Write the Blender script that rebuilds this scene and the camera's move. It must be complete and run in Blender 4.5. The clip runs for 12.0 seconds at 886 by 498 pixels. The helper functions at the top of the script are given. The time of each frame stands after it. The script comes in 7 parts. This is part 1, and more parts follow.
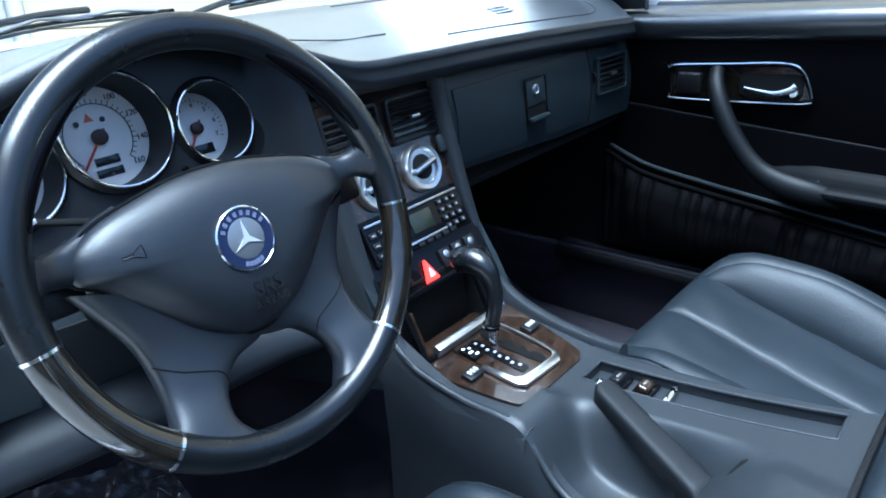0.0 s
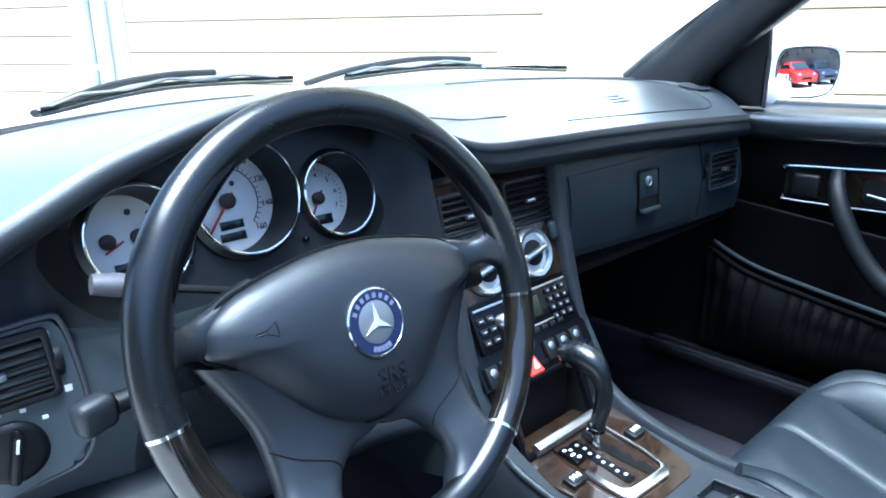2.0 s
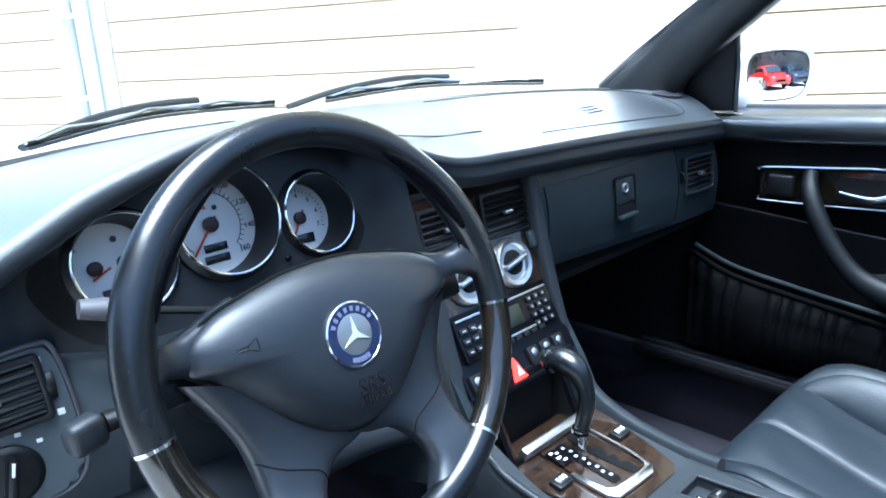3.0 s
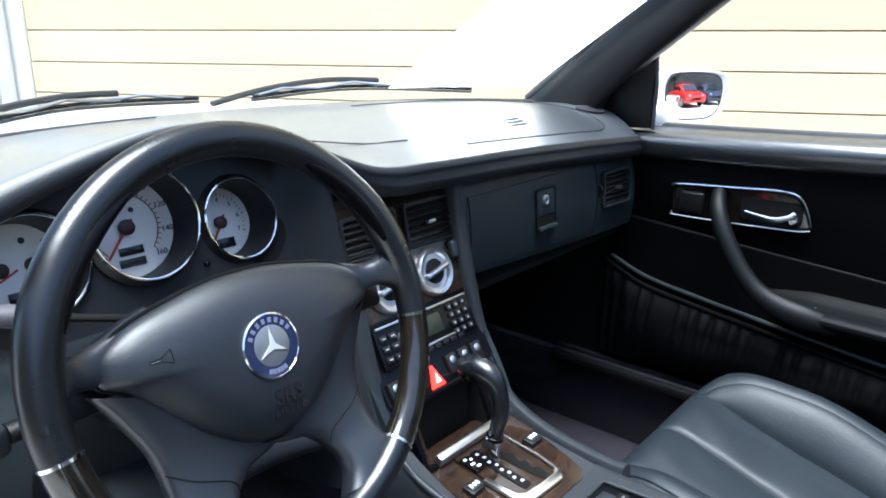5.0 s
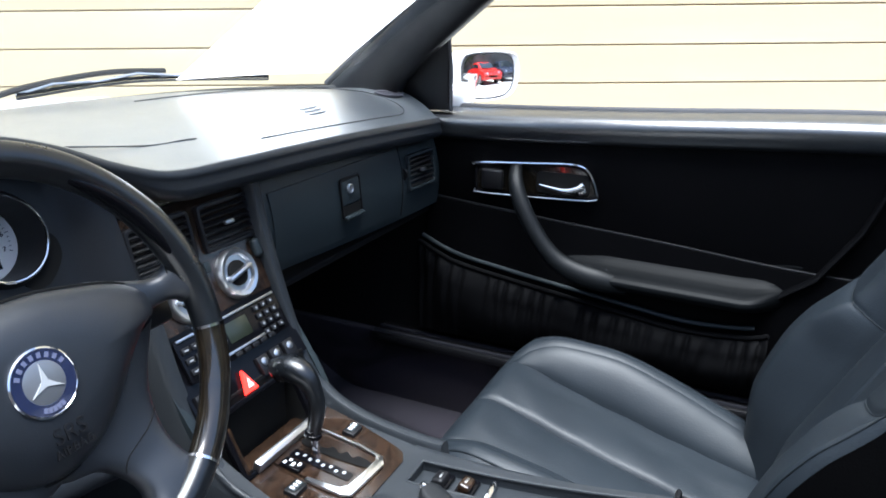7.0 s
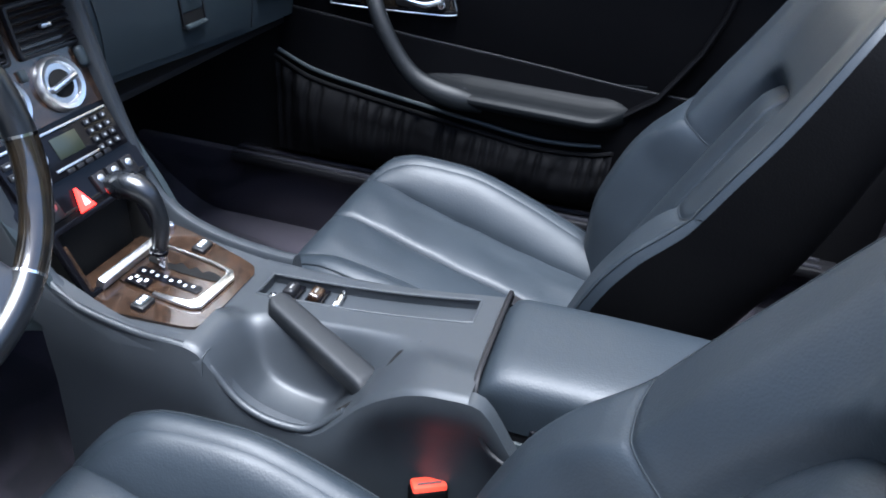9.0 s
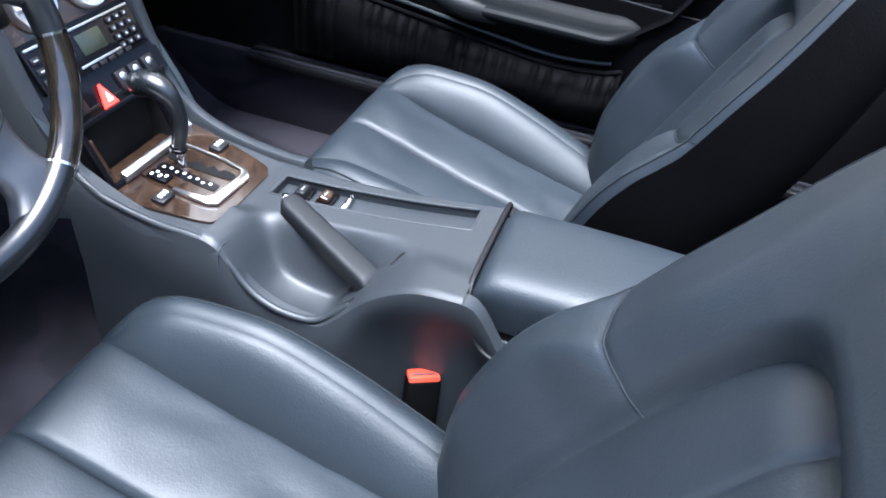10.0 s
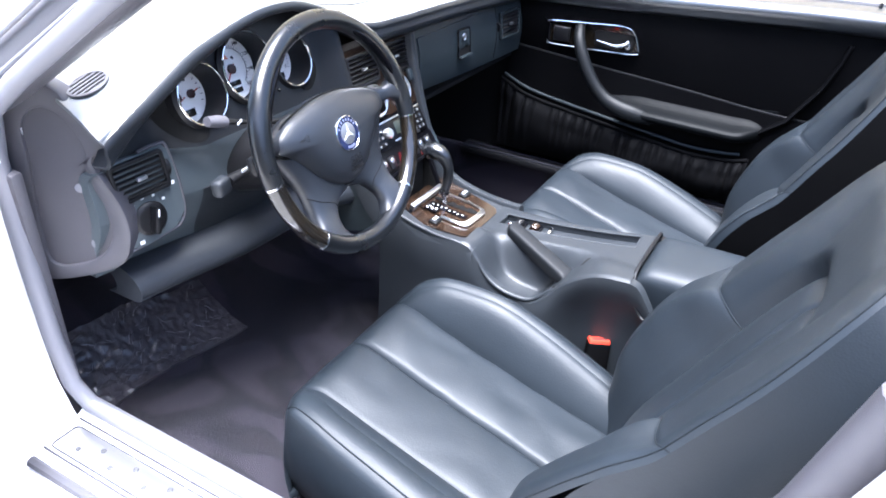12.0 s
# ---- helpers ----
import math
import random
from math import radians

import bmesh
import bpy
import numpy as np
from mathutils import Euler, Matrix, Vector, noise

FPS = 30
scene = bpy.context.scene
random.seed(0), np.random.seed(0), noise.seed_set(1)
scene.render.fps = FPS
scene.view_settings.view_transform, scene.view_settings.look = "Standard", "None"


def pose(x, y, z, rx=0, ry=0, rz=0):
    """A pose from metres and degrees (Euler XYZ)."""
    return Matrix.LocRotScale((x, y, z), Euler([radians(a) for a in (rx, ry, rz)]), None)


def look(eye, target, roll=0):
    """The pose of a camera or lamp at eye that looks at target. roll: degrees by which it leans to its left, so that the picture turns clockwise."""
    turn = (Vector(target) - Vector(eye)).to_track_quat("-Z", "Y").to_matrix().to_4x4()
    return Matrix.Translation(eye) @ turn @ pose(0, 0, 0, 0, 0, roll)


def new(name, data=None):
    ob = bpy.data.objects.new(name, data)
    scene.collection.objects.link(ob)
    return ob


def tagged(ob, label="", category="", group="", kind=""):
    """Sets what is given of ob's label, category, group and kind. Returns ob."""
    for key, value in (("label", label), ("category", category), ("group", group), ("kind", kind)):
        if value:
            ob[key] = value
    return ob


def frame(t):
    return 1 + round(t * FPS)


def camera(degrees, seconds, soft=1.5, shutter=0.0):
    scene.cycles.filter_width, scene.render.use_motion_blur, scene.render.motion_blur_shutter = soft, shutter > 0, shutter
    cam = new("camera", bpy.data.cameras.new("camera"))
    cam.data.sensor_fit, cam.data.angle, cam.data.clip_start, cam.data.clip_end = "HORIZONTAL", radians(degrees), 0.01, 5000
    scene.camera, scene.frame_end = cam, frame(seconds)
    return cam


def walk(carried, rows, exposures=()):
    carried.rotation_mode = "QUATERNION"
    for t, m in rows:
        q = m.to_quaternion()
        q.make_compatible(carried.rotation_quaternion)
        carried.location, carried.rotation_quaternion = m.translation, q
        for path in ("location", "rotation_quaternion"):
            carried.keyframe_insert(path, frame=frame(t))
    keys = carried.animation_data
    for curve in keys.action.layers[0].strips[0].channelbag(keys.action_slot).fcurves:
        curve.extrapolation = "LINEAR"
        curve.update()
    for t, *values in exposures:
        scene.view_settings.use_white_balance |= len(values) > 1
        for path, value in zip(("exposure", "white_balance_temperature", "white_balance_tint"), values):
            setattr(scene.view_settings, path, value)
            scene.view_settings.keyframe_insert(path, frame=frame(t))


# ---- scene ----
from mathutils.bvhtree import BVHTree
cam = camera(62.5, 12.0, soft=1.8)
# seconds, place, aim, roll
PATH = [
    (0, (-0.655, -0.491, 1.017), (0.723, 0.723, 0.226), -3.9),
    (0.5, (-0.654, -0.467, 1.009), (0.695, 0.8, 0.252), -3.1),
    (1, (-0.65, -0.453, 1.012), (0.711, 0.832, 0.308), -2.7),
    (1.5, (-0.66, -0.423, 1.022), (0.672, 0.927, 0.386), -1.4),
    (2, (-0.672, -0.416, 1.026), (0.656, 0.951, 0.418), -0.4),
    (2.5, (-0.672, -0.434, 1.033), (0.67, 0.94, 0.475), -2.8),
    (2.7, (-0.673, -0.446, 1.03), (0.669, 0.925, 0.466), -2.9),
    (4.5, (-0.682, -0.451, 1.044), (0.721, 0.859, 0.483), 0.2),
    (5, (-0.676, -0.457, 1.049), (0.8, 0.762, 0.467), 0.7),
    (5.5, (-0.666, -0.468, 1.054), (0.886, 0.654, 0.477), 0.0),
    (6, (-0.66, -0.472, 1.061), (0.968, 0.538, 0.488), 0.5),
    (6.5, (-0.657, -0.475, 1.065), (1.022, 0.435, 0.468), 0.6),
    (6.7, (-0.656, -0.477, 1.068), (1.047, 0.382, 0.468), 0.5),
    (8.3, (-0.632, -0.512, 1.073), (1.039, 0.075, 0.144), 1.8),
    (8.5, (-0.633, -0.516, 1.067), (1.029, 0.005, 0.085), 2.6),
    (9, (-0.647, -0.528, 1.06), (0.994, -0.091, 0.004), 4.4),
    (9.5, (-0.656, -0.534, 1.065), (0.934, -0.154, -0.087), 6.0),
    (10, (-0.685, -0.55, 1.089), (0.816, -0.144, -0.17), 7.0),
    (10.5, (-0.764, -0.583, 1.136), (0.659, -0.078, -0.175), 7.2),
    (11, (-0.933, -0.6, 1.184), (0.534, -0.009, -0.04), 5.3),
    (11.5, (-1.126, -0.629, 1.216), (0.375, 0.052, 0.083), 2.6),
    (12, (-1.202, -0.647, 1.233), (0.304, 0.175, 0.205), 2.5),
]
LOOK = [(0.0, 2.24, 4820, 0), (1.0, 2.55, 4890, 0), (1.5, 2.71, 4880, 0), (2.5, 2.70, 4990, 0), (4.5, 2.34, 5330, 3), (5.5, 2.27, 5800, 6), (6.5, 2.22, 5800, 6), (8.5, 2.74, 5600, 8), (10.0, 3.16, 5590, 10), (11.0, 3.46, 5640, 11), (11.5, 3.56, 5740, 13), (12.0, 3.41, 5740, 13)]
walk(cam, [(t, look(eye, at, roll)) for t, eye, at, roll in PATH], LOOK)

# ---- sky and sun: a bright, hazy day with no hard shadows, the car's top folded away ----
world = bpy.data.worlds.new("sky")
scene.world = world
world.use_nodes = True
nt = world.node_tree
sky = nt.nodes.new("ShaderNodeTexSky")
sky.sky_type = "NISHITA"
sky.sun_disc = False
sky.sun_elevation = radians(80)
sky.sun_rotation = radians(-117)
sky.air_density = 1.0
sky.dust_density = 3.0
nt.links.new(sky.outputs[0], nt.nodes["Background"].inputs[0])
nt.nodes["Background"].inputs[1].default_value = 0.075
sun = new("sun", bpy.data.lights.new("sun", "SUN"))
sun.data.energy = 2.75
sun.data.angle = radians(40)
sun.data.color = (1.0, 0.98, 0.95)
sun.matrix_world = look((0, 0, 0), (0.16, 0.08, -0.98))


# ---- materials ----
def mat(name, color, rough=0.5, metal=0.0, spec=0.5, coat=0.0):
    m = bpy.data.materials.new(name)
    m.use_nodes = True
    b = m.node_tree.nodes["Principled BSDF"]
    b.inputs["Base Color"].default_value = (*color, 1)
    b.inputs["Roughness"].default_value = rough
    b.inputs["Metallic"].default_value = metal
    b.inputs["Specular IOR Level"].default_value = spec
    b.inputs["Coat Weight"].default_value = coat
    b.inputs["Coat Roughness"].default_value = 0.05
    return m


def nodes(m):
    return m.node_tree, m.node_tree.nodes["Principled BSDF"]


def coords(t, scale=(1, 1, 1)):
    c = t.nodes.new("ShaderNodeTexCoord")
    mp = t.nodes.new("ShaderNodeMapping")
    mp.inputs["Scale"].default_value = scale
    t.links.new(c.outputs["Object"], mp.inputs[0])
    return mp.outputs[0]


def noise_tex(t, vec, scale, detail=3.0, rough=0.55):
    n = t.nodes.new("ShaderNodeTexNoise")
    n.inputs["Scale"].default_value = scale
    n.inputs["Detail"].default_value = detail
    n.inputs["Roughness"].default_value = rough
    t.links.new(vec, n.inputs["Vector"])
    return n


def ramp(t, fac, stops):
    r = t.nodes.new("ShaderNodeValToRGB")
    el = r.color_ramp.elements
    while len(el) < len(stops):
        el.new(0.5)
    for e, (p, c) in zip(el, stops):
        e.position = p
        e.color = (*c, 1) if len(c) == 3 else c
    t.links.new(fac, r.inputs[0])
    return r.outputs[0]


def bump(t, b, heights):
    """Chain of (socket, strength, distance) into the shader's normal."""
    last = None
    for sock, strength, dist in heights:
        n = t.nodes.new("ShaderNodeBump")
        n.inputs["Strength"].default_value = strength
        n.inputs["Distance"].default_value = dist
        t.links.new(sock, n.inputs["Height"])
        if last:
            t.links.new(last, n.inputs["Normal"])
        last = n.outputs[0]
    t.links.new(last, b.inputs["Normal"])


def rough_from(t, b, sock, lo, hi):
    mr = t.nodes.new("ShaderNodeMapRange")
    mr.inputs["To Min"].default_value = lo
    mr.inputs["To Max"].default_value = hi
    t.links.new(sock, mr.inputs[0])
    t.links.new(mr.outputs[0], b.inputs["Roughness"])


def hide(name, c1, c2, rough=(0.35, 0.5), grain=420, grain_strength=0.25, crease=0.35, spec=0.5):
    """Leather and grained vinyl: pebbled grain, soft creases, slow changes of colour."""
    m = mat(name, c1, spec=spec)
    t, b = nodes(m)
    v = coords(t)
    big = noise_tex(t, v, 6, 4)
    t.links.new(ramp(t, big.outputs[0], [(0.3, c1), (0.72, c2)]), b.inputs["Base Color"])
    vo = t.nodes.new("ShaderNodeTexVoronoi")
    vo.inputs["Scale"].default_value = grain
    t.links.new(v, vo.inputs["Vector"])
    mid = noise_tex(t, v, 22, 5, 0.6)
    bump(t, b, [(mid.outputs[0], crease, 0.004), (vo.outputs["Distance"], grain_strength, 0.0006)])
    rough_from(t, b, mid.outputs[0], *rough)
    return m


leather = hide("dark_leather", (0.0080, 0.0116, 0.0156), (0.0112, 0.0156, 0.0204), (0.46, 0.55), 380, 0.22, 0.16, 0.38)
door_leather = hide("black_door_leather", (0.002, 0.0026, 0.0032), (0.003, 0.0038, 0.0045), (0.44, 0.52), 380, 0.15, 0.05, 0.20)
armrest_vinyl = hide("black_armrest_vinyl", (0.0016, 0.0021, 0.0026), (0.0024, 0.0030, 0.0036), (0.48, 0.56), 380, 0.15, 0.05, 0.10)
rib_grey = hide("matt_rib_plastic", (0.012, 0.012, 0.015), (0.016, 0.016, 0.020), (0.7, 0.8), 380, 0.2, 0.1, 0.1)
# dark cover taken to black for the shade beside the seats
leather_side = hide("shaded_side_vinyl", (0.0012, 0.0012, 0.0015), (0.0018, 0.0018, 0.002), (0.55, 0.65), 380, 0.25, 0.2, 0.05)
rim_leather = hide("rim_leather", (0.003, 0.0037, 0.0047), (0.0045, 0.0054, 0.0068), (0.25, 0.31), 620, 0.06, 0.01, 0.65)
pad_vinyl = hide("pad_vinyl", (0.0065, 0.0085, 0.0120), (0.0080, 0.0100, 0.0140), (0.38, 0.44), 900, 0.15, 0.008, 0.75)
# dashboard vinyl made pale: skylight on the broad top is in the base colour
lit_dash_vinyl = hide("lit_dash_vinyl", (0.094, 0.104, 0.111), (0.106, 0.116, 0.123), (0.34, 0.42), 600, 0.2, 0.03, 0.5)
t_, b_ = nodes(lit_dash_vinyl)
b_.inputs["Coat Weight"].default_value = 1.0
b_.inputs["Coat Roughness"].default_value = 0.25
b_.inputs["Coat IOR"].default_value = 1.9
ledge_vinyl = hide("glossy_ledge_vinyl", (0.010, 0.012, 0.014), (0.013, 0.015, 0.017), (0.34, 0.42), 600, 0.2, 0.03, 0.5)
t_, b_ = nodes(ledge_vinyl)
b_.inputs["Coat Weight"].default_value = 1.0
b_.inputs["Coat Roughness"].default_value = 0.25
b_.inputs["Coat IOR"].default_value = 1.8
# the same vinyl darkened, for shade on the roll facing the cabin
roll_vinyl = hide("shaded_roll_vinyl", (0.012, 0.014, 0.017), (0.015, 0.017, 0.020), (0.36, 0.44), 600, 0.2, 0.03, 0.4)
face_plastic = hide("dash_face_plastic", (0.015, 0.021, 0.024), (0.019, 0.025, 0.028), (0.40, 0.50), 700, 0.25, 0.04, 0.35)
# driver's panel made paler for the light from the open door
panel_grey = hide("lit_panel_grey", (0.055, 0.068, 0.076), (0.066, 0.079, 0.087), (0.36, 0.45), 800, 0.2, 0.03, 0.5)
# knee panel darkened for the shade behind the wheel
knee_grey = hide("shaded_knee_grey", (0.018, 0.021, 0.026), (0.022, 0.025, 0.030), (0.42, 0.50), 800, 0.2, 0.03, 0.35)
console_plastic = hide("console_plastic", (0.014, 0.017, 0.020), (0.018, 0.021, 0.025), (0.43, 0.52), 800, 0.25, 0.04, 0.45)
grip_plastic = hide("dark_grip_plastic", (0.0048, 0.0058, 0.0072), (0.0062, 0.0072, 0.0086), (0.5, 0.6), 600, 0.3, 0.05, 0.25)
black_plastic = hide("black_plastic", (0.004, 0.004, 0.005), (0.006, 0.006, 0.007), (0.38, 0.5), 800, 0.2, 0.03, 0.35)
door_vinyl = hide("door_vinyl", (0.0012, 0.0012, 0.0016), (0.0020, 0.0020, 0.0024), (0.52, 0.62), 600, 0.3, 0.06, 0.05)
mark_grey = mat("pale_mark", (0.36, 0.37, 0.39), 0.6)
trim_grey = hide("grey_trim_plastic", (0.054, 0.052, 0.061), (0.064, 0.062, 0.071), (0.45, 0.55), 700, 0.2, 0.04)
heel_rubber = hide("worn_heel_rubber", (0.020, 0.016, 0.021), (0.07, 0.063, 0.070), (0.22, 0.40), 300, 0.4, 0.6, 0.8)
rubber = mat("rubber", (0.05, 0.05, 0.055), 0.6)
seal_grey = mat("grey_rubber_seal", (0.16, 0.16, 0.18), 0.55)
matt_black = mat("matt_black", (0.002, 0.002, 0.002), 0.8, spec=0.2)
gloss_black = mat("gloss_black", (0.003, 0.003, 0.004), 0.16, spec=0.14)
chrome = mat("chrome", (0.82, 0.83, 0.85), 0.10, 1.0)
bright_satin = mat("bright_satin_chrome", (0.86, 0.87, 0.88), 0.28, 1.0)
satin_metal = mat("satin_metal", (0.62, 0.63, 0.65), 0.32, 1.0)
stitch = mat("stitching_thread", (0.008, 0.011, 0.014), 0.75, spec=0.2)
print_white = mat("white_print", (0.75, 0.76, 0.78), 0.6)
print_grey = mat("grey_print", (0.22, 0.23, 0.25), 0.6)
print_dark = mat("dark_print", (0.03, 0.03, 0.035), 0.6)
dial_white = mat("dial_white", (0.82, 0.80, 0.77), 0.55)
hub_dark = mat("dark_needle_hub", (0.03, 0.008, 0.006), 0.45)
needle_red = mat("needle_red", (0.38, 0.03, 0.015), 0.5)
lcd_dark = mat("lcd_dark", (0.006, 0.007, 0.007), 0.2)
lcd_green = mat("lcd_green", (0.016, 0.020, 0.013), 0.3)
red_lens = mat("red_lens", (0.75, 0.02, 0.015), 0.25)
t_, b_ = nodes(red_lens)
b_.inputs["Emission Color"].default_value = (1.0, 0.03, 0.02, 1)
b_.inputs["Emission Strength"].default_value = 0.8
red_button = mat("red_button", (0.62, 0.05, 0.025), 0.35)
badge_blue = mat("badge_blue", (0.009, 0.014, 0.045), 0.25, coat=0.6)
cluster_grey = hide("cluster_panel", (0.006, 0.007, 0.009), (0.008, 0.009, 0.011), (0.42, 0.5), 700, 0.2, 0.03, 0.3)
badge_disc = mat("badge_disc", (0.20, 0.21, 0.23), 0.35, 0.6)
ray_silver = mat("ray_silver", (0.75, 0.76, 0.78), 0.3, 0.6)
badge_mark = mat("badge_mark", (0.12, 0.13, 0.20), 0.35)
badge_silver = mat("badge_silver", (0.55, 0.57, 0.60), 0.3, 0.9)


def wood(name, lo, hi, scale, coat):
    m = mat(name, lo, 0.16, coat=coat)
    t, b = nodes(m)
    v = coords(t, (1, 1, 1))
    w = noise_tex(t, v, scale, 6, 0.65)
    w.inputs["Distortion"].default_value = 2.2
    k = noise_tex(t, v, scale * 5, 3)
    mx = t.nodes.new("ShaderNodeMix")
    mx.inputs[0].default_value = 0.25
    t.links.new(w.outputs[0], mx.inputs[2])
    t.links.new(k.outputs[0], mx.inputs[3])
    t.links.new(ramp(t, mx.outputs[0], [(0.36, lo), (0.5, tuple(0.5 * (a + c) for a, c in zip(lo, hi))), (0.64, hi)]), b.inputs["Base Color"])
    return m


burl = wood("burl_walnut", (0.004, 0.003, 0.0025), (0.036, 0.020, 0.012), 55, 0.25)
rim_wood = wood("rim_walnut", (0.003, 0.0027, 0.0024), (0.014, 0.0105, 0.0065), 24, 0.9)


def paint(name, c, rough=0.25):
    m = mat(name, c, rough, coat=0.7)
    t, b = nodes(m)
    n = noise_tex(t, coords(t), 14, 4)
    rough_from(t, b, n.outputs[0], rough * 0.8, rough * 1.3)
    return m


white_paint = paint("white_car_paint", (0.72, 0.72, 0.73))
red_paint = paint("red_car_paint", (0.62, 0.02, 0.015))
blue_paint = paint("dark_blue_car_paint", (0.03, 0.04, 0.07))

carpet = mat("carpet", (0.03, 0.027, 0.032), 0.95, spec=0.1)
t_, b_ = nodes(carpet)
v_ = coords(t_)
pile = noise_tex(t_, v_, 900, 2)
brushed = noise_tex(t_, coords(t_, (1.0, 0.55, 1.0)), 5.5, 1)
brushed.inputs["Distortion"].default_value = 0.5
t_.links.new(ramp(t_, brushed.outputs[0], [(0.36, (0.009, 0.008, 0.013)), (0.40, (0.022, 0.019, 0.028)), (0.47, (0.020, 0.017, 0.026)), (0.50, (0.008, 0.007, 0.012)), (0.57, (0.010, 0.008, 0.013)), (0.61, (0.024, 0.020, 0.029))]), b_.inputs["Base Color"])
bump(t_, b_, [(pile.outputs[0], 0.9, 0.003)])
b_.inputs["Sheen Weight"].default_value = 0.08

elastic = hide("gathered_black_cloth", (0.0016, 0.0016, 0.002), (0.0026, 0.0026, 0.003), (0.62, 0.75), 900, 0.3, 0.2, 0.06)

scuff_metal = mat("brushed_scuff_metal", (0.52, 0.52, 0.55), 0.35, 0.9)
t_, b_ = nodes(scuff_metal)
n_ = noise_tex(t_, coords(t_, (300, 6, 300)), 1.0, 3)
rough_from(t_, b_, n_.outputs[0], 0.28, 0.48)

glass = mat("clear_glass", (1, 1, 1), 0.0)
t_, b_ = nodes(glass)
t_.nodes.remove(b_)
tr_ = t_.nodes.new("ShaderNodeBsdfTransparent")
tr_.inputs[0].default_value = (0.97, 0.99, 0.98, 1)
gl_ = t_.nodes.new("ShaderNodeBsdfGlossy")
gl_.inputs["Roughness"].default_value = 0.0
mx_ = t_.nodes.new("ShaderNodeMixShader")
mx_.inputs[0].default_value = 0.06
t_.links.new(tr_.outputs[0], mx_.inputs[1])
t_.links.new(gl_.outputs[0], mx_.inputs[2])
t_.links.new(mx_.outputs[0], t_.nodes["Material Output"].inputs[0])

mirror_glass = mat("mirror_glass", (0.9, 0.9, 0.9), 0.0, 1.0)

board_paint = mat("cream_board_paint", (0.72, 0.60, 0.40), 0.6)
t_, b_ = nodes(board_paint)
v_ = coords(t_)
n1_ = noise_tex(t_, coords(t_, (0.6, 0.6, 3.0)), 1.1, 4)
oi_ = t_.nodes.new("ShaderNodeObjectInfo")
mx_ = t_.nodes.new("ShaderNodeMix")
mx_.inputs[0].default_value = 0.35
t_.links.new(n1_.outputs[0], mx_.inputs[2])
t_.links.new(oi_.outputs["Random"], mx_.inputs[3])
t_.links.new(ramp(t_, mx_.outputs[0], [(0.2, (0.52, 0.43, 0.275)), (0.6, (0.58, 0.485, 0.32)), (0.8, (0.61, 0.53, 0.375))]), b_.inputs["Base Color"])
n2_ = noise_tex(t_, coords(t_, (4, 4, 60)), 3.0, 4)
bump(t_, b_, [(n2_.outputs[0], 0.15, 0.003)])
render_grey = mat("grey_render", (0.11, 0.105, 0.10), 0.9)
t_, b_ = nodes(render_grey)
n_ = noise_tex(t_, coords(t_), 1.5, 5)
t_.links.new(ramp(t_, n_.outputs[0], [(0.35, (0.09, 0.085, 0.08)), (0.65, (0.14, 0.135, 0.13))]), b_.inputs["Base Color"])
groove_brown = mat("board_groove", (0.34, 0.24, 0.14), 0.8)
trim_white = mat("white_trim_paint", (0.78, 0.78, 0.75), 0.5)
pipe_grey = mat("grey_pipe_paint", (0.58, 0.58, 0.55), 0.5)

# yard asphalt made pale so that it bounces light up at the wall
asphalt = mat("pale_bounce_ground", (0.09, 0.09, 0.09), 0.85)
t_, b_ = nodes(asphalt)
v_ = coords(t_)
n1_ = noise_tex(t_, v_, 0.35, 5)
n2_ = noise_tex(t_, v_, 90, 3)
mx_ = t_.nodes.new("ShaderNodeMix")
mx_.inputs[0].default_value = 0.5
t_.links.new(n1_.outputs[0], mx_.inputs[2])
t_.links.new(n2_.outputs[0], mx_.inputs[3])
t_.links.new(ramp(t_, mx_.outputs[0], [(0.35, (0.34, 0.33, 0.31)), (0.65, (0.44, 0.43, 0.41))]), b_.inputs["Base Color"])
bump(t_, b_, [(n2_.outputs[0], 0.5, 0.006)])

leaf = mat("leaves", (0.05, 0.08, 0.03), 0.6)
t_, b_ = nodes(leaf)
g_ = t_.nodes.new("ShaderNodeNewGeometry")
t_.links.new(ramp(t_, g_.outputs["Random Per Island"], [(0.0, (0.03, 0.05, 0.02)), (1.0, (0.10, 0.12, 0.05))]), b_.inputs["Base Color"])
bark = mat("bark", (0.09, 0.07, 0.05), 0.9)
tyre_rubber = mat("tyre_rubber", (0.02, 0.02, 0.02), 0.7)
dark_glass = mat("dark_car_glass", (0.02, 0.025, 0.03), 0.05)
# see-through white that stands in for a reflection in the windscreen
paper = mat("reflected_paper_white", (0.9, 0.9, 0.92), 0.6)
t_, b_ = nodes(paper)
t_.nodes.remove(b_)
tl_ = t_.nodes.new("ShaderNodeBsdfTranslucent")
tl_.inputs[0].default_value = (0.95, 0.96, 0.98, 1)
tr_ = t_.nodes.new("ShaderNodeBsdfTransparent")
mx_ = t_.nodes.new("ShaderNodeMixShader")
mx_.inputs[0].default_value = 0.30
t_.links.new(tl_.outputs[0], mx_.inputs[1])
t_.links.new(tr_.outputs[0], mx_.inputs[2])
t_.links.new(mx_.outputs[0], t_.nodes["Material Output"].inputs[0])


# ---- building helpers ----
def thing(name, base, label, category, group="", kind=""):
    ob = new(name)
    ob.empty_display_size = 0.05
    ob.location = base
    return tagged(ob, label, category, group, kind)


